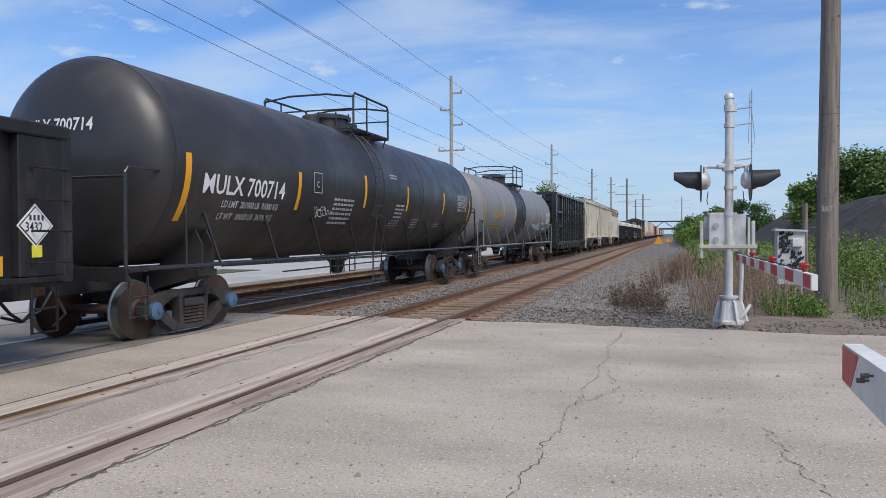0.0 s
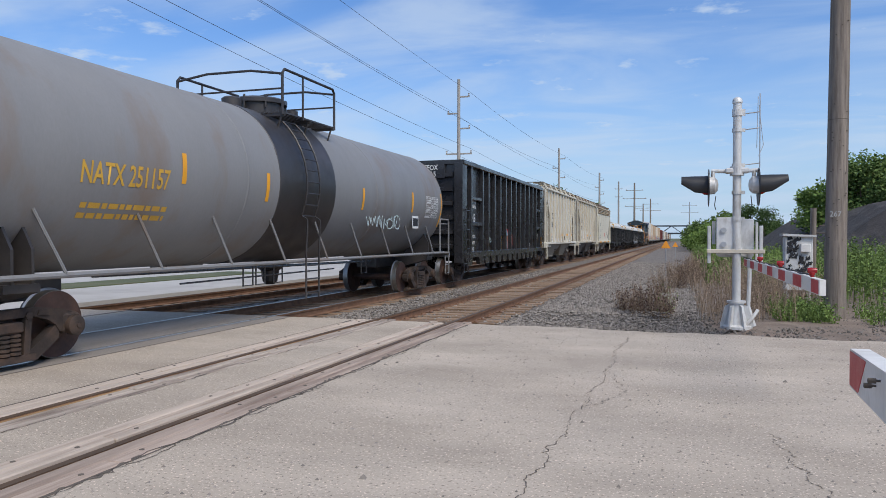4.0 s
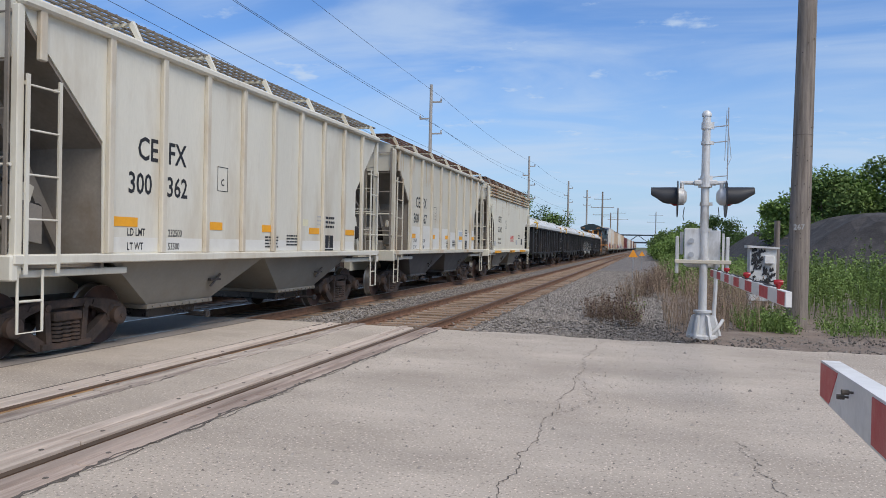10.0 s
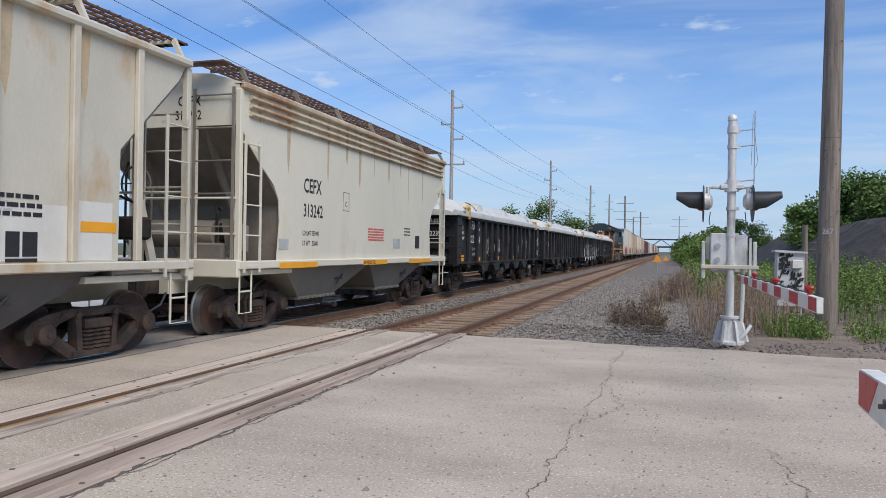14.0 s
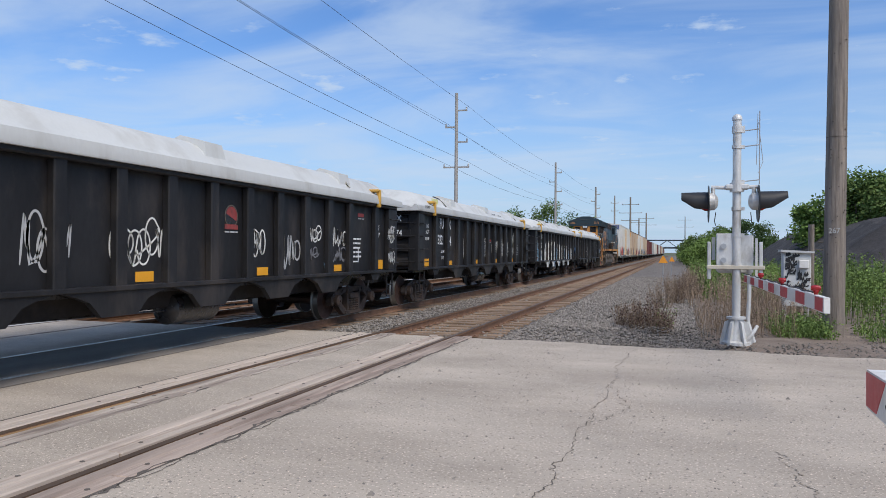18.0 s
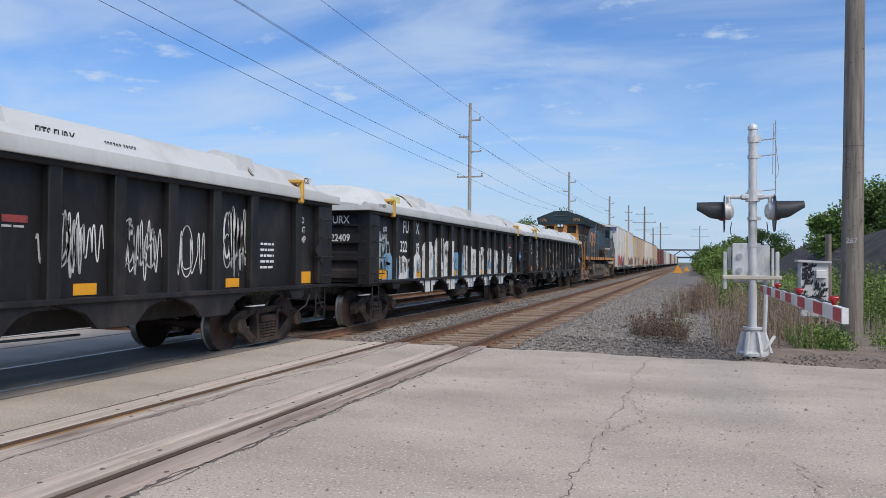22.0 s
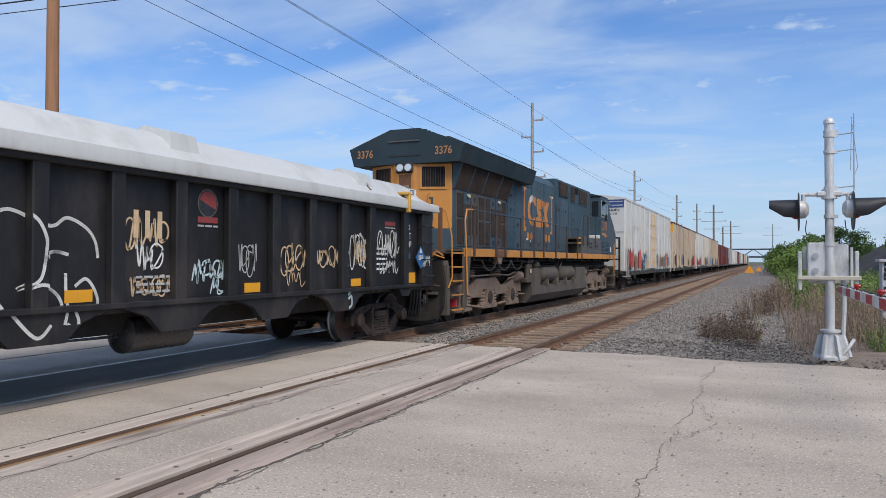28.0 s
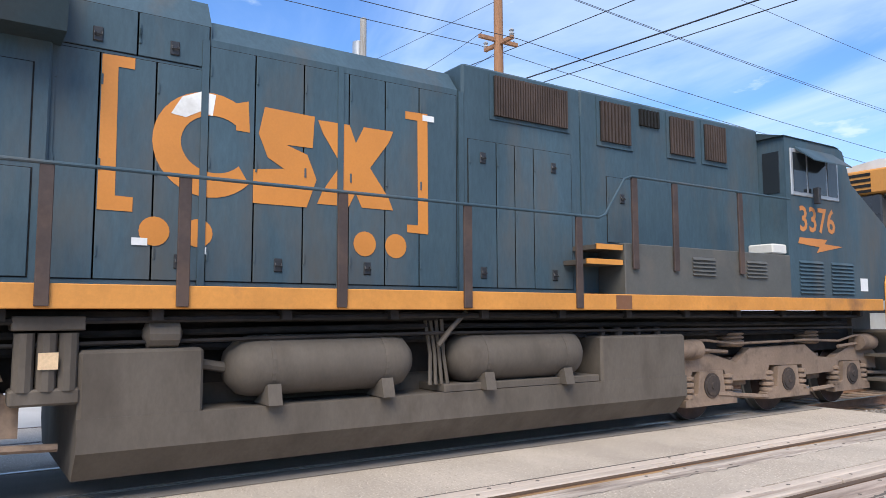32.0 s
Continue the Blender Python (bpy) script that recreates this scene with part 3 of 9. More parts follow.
def wheelset_mesh(r):
    if r not in WHEELS:
        g, t = Geo(), Geo()
        for s in (-1, 1):
            prof = [(0.665, r + 0.028), (0.685, r + 0.028), (0.70, r + 0.002), (0.82, r - 0.006)]
            t.lathe([(s * a, q) for a, q in prof], "x", seg=36)
            disc = [(0.662, r + 0.015), (0.668, r - 0.06), (0.72, r - 0.08), (0.70, 0.2), (0.66, 0.14), (0.66, 0.09), (0.86, 0.09), (0.86, 0.14),
                    (0.80, 0.2), (0.785, r - 0.1), (0.822, r - 0.065), (0.824, r - 0.012)]
            g.lathe([(s * a, q) for a, q in disc], "x", seg=36)
            for k in range(4):
                a = k * math.pi / 2 + 0.3
                cy, cz = 0.24 * math.cos(a), 0.24 * math.sin(a)
                g.tube([(s * 0.80, cy, cz), (s * 0.812, cy, cz)], 0.035, 8)
        g.tube([(-1.02, 0, 0), (1.02, 0, 0)], 0.075, 12)
        WHEELS[r] = join_two(g, M_WHEEL, t, M_TREAD, "wheelset")
    return WHEELS[r]


SHARED = {}


def truck(car, y, paint, r=0.43, base=0.91, cap=None, both=True):
    """A two-axle freight truck with cast side frames."""
    k = ("truck", paint.name, r, base)
    if k not in SHARED:
        g = Geo()
        for s in (-1, 1):
            x0, x1 = s * 0.93, s * 1.07
            half_top = [(0, .71), (.50, .71), (.85, .66), (1.05, .59), (1.15, .50), (1.16, .40), (1.12, .32), (1.05, .31), (1.03, .38), (.80, .38), (.74, .47), (.62, .545), (.42, .605), (0, .605)]
            g.prism(half_top + [(-p, q) for p, q in reversed(half_top)][1:-1], x0, x1, "x")
            for q in (-1, 1):
                g.prism([(q * .80, .38), (q * .745, .465), (q * .67, .40), (q * .34, .18), (q * .22, .07), (q * .46, .07), (q * .80, .30)], x0, x1 - s * 0.012, "x")
                g.prism([(q * .25, .12), (q * .34, .12), (q * .38, .62), (q * .29, .62)], x0, x1 + s * 0.014, "x")
                g.prism([(q * .46, .62), (q * .64, .60), (q * .60, .66), (q * .48, .68)], x0, x1 + s * 0.02, "x")
                g.box(x0 - s * .02, x1 + s * .03, q * base - .14, q * base + .14, r - .1, r + .17, .04)
                g.lathe([(s * 1.085, .05), (s * 1.10, .05), (s * 1.105, .02)], "x", (0, q * .33, .62), 10)
            g.prism([(-.42, .08), (.42, .08), (.42, .16), (-.42, .16)], x0 - s * .03, x1 + s * .03, "x")
            g.box(s * .80, s * 1.12, -.24, .24, .43, .56, .02)
        g.box(-1.0, 1.0, -.2, .2, .44, .68, .03)
        g.lathe([(.66, .22), (.80, .22)], "z", seg=16)
        for q in (-1, 1):
            g.box(-.8, .8, q * .35 - .05, q * .35 + .05, .30, .42)
            for s in (-1, 1):
                g.box(s * .66, s * .84, q * (.44), q * (.50), .25, .5)
        SHARED[k] = g.mesh("truck", paint, None)
        sp = Geo()
        prof = []
        for i in range(5):
            z = .165 + i * .053
            prof += [(z, .055), (z + .012, .085), (z + .035, .085), (z + .047, .055)]
        for q in (-.15, 0, .15):
            sp.lathe(prof, "z", (1.04, q, 0), 12)
        SHARED["spring"] = sp.mesh("spring", M_TRUCK, 30)
    t = part("truck", SHARED[k], None, car, m=pose(0, y, 0))
    part("spring", SHARED["spring"], None, t, "coil springs in the side frame")
    for q in (-1, 1):
        w = part("wheelset", wheelset_mesh(r), None, t, m=pose(0, q * base, r))
        ROLLING.append((w, q * base, r))
        kc = ("cap", cap.name if cap else paint.name)
        if kc not in SHARED:
            c = Geo().lathe([(1.06, .11), (1.10, .13), (1.17, .13), (1.19, .10), (1.19, .03), (1.21, .03)], "x", seg=16)
            SHARED[kc] = c.mesh("bearing_cap", cap or paint, 35)
        part("bearing_cap", SHARED[kc], None, t, m=pose(0, q * base, r))
    return t


def coupler(car, y0, sgn, paint=M_TRUCK):
    g = Geo()
    g.box(-.12, .12, y0, y0 + sgn * .45, .72, .98, .02)
    g.prism([(-.17, y0 + sgn * .45), (.17, y0 + sgn * .45), (.20, y0 + sgn * .62), (.10, y0 + sgn * .80), (.02, y0 + sgn * .70), (-.16, y0 + sgn * .74)], .70, 1.0, "z")
    part("coupler", g, paint, car)
    h = Geo().tube([(.25, y0, .85), (.27, y0 + sgn * .25, .55), (.2, y0 + sgn * .5, .42), (.1, y0 + sgn * .72, .5)], .022, 6)
    part("air_hose", h, M_BLACKPLASTIC, car)


def ladder(car, x, y0, y1, z0, z1, n, paint, name="ladder", off=0.09):
    g = Geo()
    for y in (y0, y1):
        g.box(x + off - .012, x + off + .012, y - .025, y + .025, z0, z1)
    for i in range(n):
        z = z0 + .12 + (z1 - z0 - .24) * i / max(1, n - 1)
        g.tube([(x + off, y0, z), (x + off, y1, z)], .014, 6)
    for z in (z0 + .1, z1 - .1):
        for y in (y0, y1):
            g.box(x - .01, x + off, y - .015, y + .015, z - .02, z + .02)
    return part(name, g, paint, car)


def end_ladder(car, y, x0, x1, z0, z1, n, paint, sgn, name="end_ladder", off=0.09):
    g = Geo()
    yy = y + sgn * off
    for x in (x0, x1):
        g.box(x - .025, x + .025, yy - .012, yy + .012, z0, z1)
        for z in (z0 + .1, z1 - .1):
            g.box(x - .015, x + .015, y, yy, z - .02, z + .02)
    for i in range(n):
        z = z0 + .12 + (z1 - z0 - .24) * i / max(1, n - 1)
        g.tube([(x0, yy, z), (x1, yy, z)], .014, 6)
    return part(name, g, paint, car)


def stirrup(car, x, y, paint, z0=.42, z1=.95, w=.36, sgn=1):
    g = Geo()
    g.tube([(x, y - w / 2, z1), (x, y - w / 2, z0), (x, y + w / 2, z0), (x, y + w / 2, z1)], .018, 6)
    g.tube([(x, y - w / 2, (z0 + z1) / 2), (x, y + w / 2, (z0 + z1) / 2)], .016, 6)
    return part("stirrup_step", g, paint, car)


def start_car(name, label, category, u, group=""):
    car = thing(name, label, category, pose(TRAIN_X, u, 0), group)
    MOVING.append((car, u))
    return car


# ---- tank cars ----
def shell_patch(geo, zc, R, y0, y1, z0, z1, n=8):
    """A patch of a tank's side between two heights, on its curve."""
    a0, a1 = math.asin((z0 - zc) / R), math.asin((z1 - zc) / R)
    vs = []
    for i in range(n + 1):
        a = a0 + (a1 - a0) * i / n
        vs += [(R * math.cos(a), y0, zc + R * math.sin(a)), (R * math.cos(a), y1, zc + R * math.sin(a))]
    geo.add(vs, [(2 * i, 2 * i + 1, 2 * i + 3, 2 * i + 2) for i in range(n)])


def shell_text(car, words, size, material, zc, R, y, z, squeeze=0.9, scale_y=1.0):
    me = text_mesh(words, size, material, squeeze).copy()
    a0 = math.asin((z - zc) / R)
    for v in me.vertices:
        a = a0 + v.co.y * scale_y / R
        v.co = (R * math.cos(a), y + v.co.x, zc + R * math.sin(a))
    return part("lettering", me, None, car)


def tank_car(u, label, paint, half, R, zc, truck_paint, cap, stripes, band=None, rail_paint=None, stripe_mat=M_YELLOW, tc=7.1, base=.98, hr=2.13):
    car = start_car("tank_car", label, "tank car", u, "cars of the freight train")
    rp = rail_paint or M_BLACKCAR
    g = Geo()
    head = .62
    # elliptical heads
    prof = [(-half + head * (1 - math.cos(a)), max(R * math.sin(a), .01)) for a in [math.pi / 2 * i / 9 for i in range(10)]]
    body = prof + [(0, R)] + [(-y, q) for y, q in reversed(prof)]
    g.lathe(body, "y", (0, 0, zc), 56)
    part("tank", g, paint, car, smooth=30)
    # weld seams
    g = Geo()
    for y in (-half + head, -half * .33, half * .33, half - head):
        g.lathe([(y - .035, R + .001), (y - .02, R + .008), (y + .02, R + .008), (y + .035, R + .001)], "y", (0, 0, zc), 48)
    pieces("seam", g, paint, car, smooth=40)
    if band:
        g = Geo()
        g.lathe([(band[0], R + .004), (band[0] + .01, R + .012), (band[1] - .01, R + .012), (band[1], R + .004)], "y", (0, 0, zc), 56)
        part("protective_coating", g, M_TANKBLACK, car, "black coating band round the tank", smooth=30)
    # stub sills, bolsters and end platforms
    for s in (-1, 1):
        g = Geo()
        g.box(-.3, .3, s * (tc - 1.6), s * (half + .35), .72, 1.05, .02)
        g.prism([(-1.35, 1.02), (1.35, 1.02), (1.35, .92), (.4, .66), (-.4, .66), (-1.35, .92)], s * tc - .25, s * tc + .25, "y")
        pieces("bolster", g, M_TANKBLACK, car)
        for q in (-1, 1):
            for d in (-.16, .12):
                g = Geo().prism([(q * .5, 1.02), (q * 1.36, 1.02), (q * 1.36, 1.42), (q * 1.1, 1.9), (q * .9, 1.55)], s * tc + d, s * tc + d + .04, "y")
                part("saddle_gusset", g, M_TANKBLACK, car)
        g = Geo()
        g.box(-1.48, 1.48, s * (half - .12), s * (half + .32), 1.06, 1.12, .015)
        g.box(-1.48, 1.48, s * (half + .28), s * (half + .34), .94, 1.12)
        part("end_platform", g, rp, car)
        g = Geo()
        for x in (-1.45, 1.45):
            g.tube([(x, s * (half + .3), 1.08), (x, s * (half + .3), hr - .08), (x, s * (half + .24), hr), (x, s * (tc + .75), hr), (x, s * (tc + .67), hr - .08), (x, s * (tc + .67), 1.1)], .026, 6)
        g.tube([(-1.45, s * (half + .3), hr - .13), (1.45, s * (half + .3), hr - .13)], .02, 6)
        for x in (-.5, .5):
            g.tube([(x, s * (half + .3), 1.08), (x, s * (half + .3), hr - .13)], .02, 6)
        part("end_handrail", g, rp, car)
        for q in (-1, 1):
            stirrup(car, q * 1.47, s * (half + .08), rp, .45, 1.0)
        coupler(car, s * (half + .33), s)
        truck(car, s * tc, truck_paint, .44, base, cap)
    # running bar along the side with its struts
    g = Geo()
    for q in (-1, 1):
        g.tube([(q * 1.43, -half + .1, 1.1), (q * 1.43, half - .1, 1.1)], .035, 8)
    pieces("side_bar", g, rp, car)
    g = Geo()
    n = 9
    for i in range(n):
        y = -half * .82 + 2 * half * .82 * i / (n - 1)
        for q in (-1, 1):
            g.tube([(q * R * .88, y - .1, zc - R * .46), (q * 1.45, y + .28, 1.12)], .022, 6)
    pieces("bar_strut", g, rp, car)
    # brake rigging, outlet and pipes below
    g = Geo()
    g.lathe([(1.15, .35), (.95, .33), (.85, .2), (.62, .16), (.55, .1)], "z", (0, .4, 0), 16)
    g.tube([(.35, -half * .6, 1.0), (.35, half * .6, .92)], .03, 6)
    g.tube([(.9, -half * .45, .82), (.9, half * .2, .85)], .016, 6)
    for y in (-2.6, -2.2, -1.6, 2.3):
        g.tube([(1.3, y, 1.1), (1.3, y, .72), (1.3, y + .3, .72), (1.3, y + .3, 1.1)], .015, 6)
    part("underframe_piping", g, M_BLACKCAR, car)
    g = Geo().tube([(-.2, -half * .35, 1.12), (-.2, -half * .35 + 1.0, 1.12)], .2, 14)
    part("brake_reservoir", g, rp, car, smooth=40)
    # manway with platform and railing
    zt = zc + R
    g = Geo()
    g.lathe([(zt - .08, .52), (zt + .22, .52), (zt + .22, .58), (zt + .30, .58), (zt + .34, .50), (zt + .38, .2)], "z", (0, 0, 0), 24)
    mw = part("manway", g, M_TANKBLACK, car, smooth=35)
    g = Geo()
    for k in range(8):
        a = k * math.pi / 4
        g.tube([(.56 * math.cos(a), .56 * math.sin(a), zt + .1), (.56 * math.cos(a), .56 * math.sin(a), zt + .36)], .025, 6)
    pieces("bolt", g, M_TANKBLACK, mw)
    g = Geo()
    g.lathe([(zt - .05, .2), (zt + .18, .2), (zt + .22, .14)], "z", (0, -1.0, 0), 14)
    g.lathe([(zt - .05, .14), (zt + .25, .14), (zt + .25, .05)], "z", (.2, 1.0, 0), 12)
    pieces("valve", g, M_TANKBLACK, car, smooth=35)
    g = Geo()
    for q in (-1, 1):
        for i in range(7):
            g.box(q * (.62 + i * .085), q * (.62 + i * .085 + .05), -1.08, 1.08, zt - .16, zt - .13)
        for y in (-1.04, 0, 1.04):
            g.box(q * .55, q * 1.22, y - .02, y + .02, zt - .22, zt - .16)
            g.tube([(q * 1.15, y, zt - .2), (q * 1.0, y, zt - .62)], .02, 6)
    pieces("platform", g, M_TANKBLACK, car)
    g = Geo()
    h = zt + .68
    for q in (-1, 1):
        g.tube([(q * 1.2, -1.1, zt - .2), (q * 1.2, -1.1, h - .08), (q * 1.2, -1.02, h), (q * 1.2, 1.02, h), (q * 1.2, 1.1, h - .08), (q * 1.2, 1.1, zt - .2)], .028, 8)
        g.tube([(q * 1.2, -.3, zt - .2), (q * 1.2, -.3, h)], .022, 6)
    for y in (-1.1, 1.1):
        g.tube([(-1.2, y, h - .1), (-.5, y, h), (.5, y, h), (1.2, y, h - .1)], .024, 6)
        g.tube([(-1.2, y, zt + .3), (1.2, y, zt + .3)], .018, 6)
    part("platform_railing", g, M_TANKBLACK, car)
    g = Geo()
    for dy in (-.95, -.43):
        pts = [(1.62, dy, .38), (1.62, dy, 1.2), (R + .12, dy, zc - R * .45)] + [((R + .12) * math.cos(a), dy, zc + (R + .12) * math.sin(a)) for a in [radians(-22 + 9 * i) for i in range(9)]]
        g.tube(pts, .02, 6)
    lp = M_TANKBLACK if band or paint is M_TANKBLACK else paint
    lad = pieces("side_ladder", g, lp, car)[0]
    g = Geo()
    for i in range(13):
        if i < 3:
            p = (1.62, .5 + .26 * i)
        else:
            a = radians(-22 + 7.8 * (i - 3))
            p = ((R + .12) * math.cos(a), zc + (R + .12) * math.sin(a))
        g.tube([(p[0], -.95, p[1]), (p[0], -.43, p[1])], .014, 6)
    pieces("rung", g, lp, lad)
    for y, z0, z1, w in stripes:
        g = Geo()
        shell_patch(g, zc, R + .006, y, y + w, z0, z1)
        part("reflective_stripe", g, stripe_mat, car)
    return car


def tank_print(car, material, zc, R, y, z, w, rows, h=.05, gap=.05, seed=0):
    rnd = random.Random(seed)
    g = Geo()
    for i in range(rows):
        yy = y
        while yy < y + w - .03:
            e = min(yy + rnd.uniform(.07, .2), y + w)
            shell_patch(g, zc, R + .006, yy, e, z - i * (h + gap) - h, z - i * (h + gap), 1)
            yy = e + .035
    tagged(part("small_print", g, material, car), kind="stuff")


def data_panel(car, zc, R, y, z, w=.75, h=.62, paint=M_DECALGREY):
    """A printed table: ruled lines with short rows of print."""
    g = Geo()
    for i in range(10):
        zz = z + h * i / 9
        shell_patch(g, zc, R + .006, y, y + w, zz - .006, zz + .006, 1)
    for f in (0, .42, .62, .82, 1):
        shell_patch(g, zc, R + .0065, y + w * f - .006, y + w * f + .006, z, z + h, 5)
    for i in range(9):
        zz = z + h * (i + .25) / 9
        for a, b in ((.03, .36), (.46, .58), (.66, .78), (.85, .96)):
            if (i * 7 + int(a * 50)) % 4:
                shell_patch(g, zc, R + .007, y + w * a, y + w * b, zz, zz + .022, 1)
    tagged(part("data_panel", g, paint, car, "white printed data table"), kind="stuff")


def head_text(car, words, size, material, zc, R, half, x, z, squeeze=.85, head=.62):
    """Lettering on the rounded head that faces -y."""
    me = text_mesh(words, size, material, squeeze).copy()
    for v in me.vertices:
        px, pz = x + v.co.x, z - zc + v.co.y
        k = max(0, 1 - (px * px + pz * pz) / (R * R))
        v.co = (px, -half + head - head * math.sqrt(k) - .012, zc + pz)
    part("lettering", me, None, car)


A = tank_car(17.17, "long black tank car with yellow stripes and white lettering", M_TANKBLACK, 8.75, 1.60, 2.68, M_TRUCKGREY, M_BLUECAP,
             [(-7.95, 1.78, 2.80, .14), (-4.53, 2.05, 2.78, .12), (-1.35, 2.2, 2.95, .12), (1.5, 2.2, 2.85, .12), (4.75, 2.2, 2.85, .12), (7.75, 1.7, 2.75, .1)], hr=2.5)
shell_text(A, "MULX 700714", .44, M_DECAL, 2.68, 1.607, -7.5, 2.36, .95)
shell_text(A, "LD LMT  201000 LB  91000 KG", .17, M_DECALGREY, 2.68, 1.607, -6.9, 2.07, .8)
shell_text(A, "LT WT   80000 LB  36700 KG", .17, M_DECALGREY, 2.68, 1.607, -6.9, 1.87, .8)
tank_print(A, M_DECALGREY, 2.68, 1.60, -2.9, 2.35, 1.0, 6, .05, .05, 3)
tank_print(A, M_DECALGREY, 2.68, 1.60, .75, 2.35, .6, 4, .05, .05, 13)
tank_print(A, M_DECALGREY, 2.68, 1.60, .6, 1.95, .7, 5, .015, .03, 14)
tank_print(A, M_DECALGREY, 2.68, 1.60, 4.3, 1.9, .5, 2, .03, .04, 15)
tank_print(A, M_DECALGREY, 2.68, 1.60, 2.3, 2.0, .5, 4, .03, .04, 4)
tank_print(A, M_DECALGREY, 2.68, 1.60, .3, 3.1, .5, 2, .03, .04, 5)
data_panel(A, 2.68, 1.60, 6.33, 2.34, 1.1, .54)
head_text(A, "MULX 700714", .26, M_DECAL, 2.68, 1.60, 8.75, -.72, 3.16)
scrawl(A, M_DECALGREY, 1.59, -3.9, -3.1, 1.9, 2.15, 7, 5, .015)
letter("C", .18, M_DECALGREY, A, 1.606, -3.78, 2.58, .9)
g = Geo()
ribbon(g, [(-3.9, 2.42), (-3.56, 2.42), (-3.56, 2.82), (-3.9, 2.82), (-3.9, 2.42)], .025, 1.607)
part("plate_mark", g, M_DECALGREY, A)

B = tank_car(35.3, "light grey tank car with rust streaks and a black band", M_TANKGREY, 8.35, 1.53, 2.60, M_TRUCK, None,
             [(-7.78, 2.0, 3.05, .13), (-4.5, 2.35, 2.8, .1), (-2.2, 2.2, 2.7, .1), (1.9, 2.2, 2.7, .1), (5.13, 2.25, 2.8, .12), (7.62, 1.9, 2.9, .12)],
             band=(-1.75, .5), rail_paint=M_TANKGREY)
shell_text(B, "NATX 251157", .40, M_DECALYEL, 2.60, 1.537, -6.4, 2.36, .68)
tank_print(B, M_DECALYEL, 2.60, 1.53, -6.3, 2.0, 1.6, 2, .07, .06, 8)
data_panel(B, 2.60, 1.53, 6.3, 2.15, 1.05, .6, M_DECAL)
head_text(B, "NATX 251157", .22, M_DECALYEL, 2.60, 1.53, 8.35, -.5, 3.14)
plate(B, "placard", M_DECAL, 1.46, 5.33, 5.8, 1.82, 2.18, "white printed square placard")
plate(B, "placard_print", M_DECALBLK, 1.465, 5.38, 5.75, 1.88, 2.1)
scrawl(B, M_SPRAYC, 1.47, 2.2, 4.3, 1.75, 2.15, 12, 8, .028)


# ---- gondolas ----
def panel_car_sides(car, half, W, z0, z1, posts, paint, post_w=.13, post_d=.13):
    g = Geo()
    for q in (-1, 1):
        g.box(q * (W - post_d - .012), q * (W - post_d), -half, half, z0, z1)
    pieces("side_sheet", g, paint, car)
    for y in posts:
        for q in (-1, 1):
            g = Geo()
            g.box(q * (W - post_d), q * W, y - post_w / 2, y + post_w / 2, z0, z1, .015)
            part("side_post", g, paint, car)


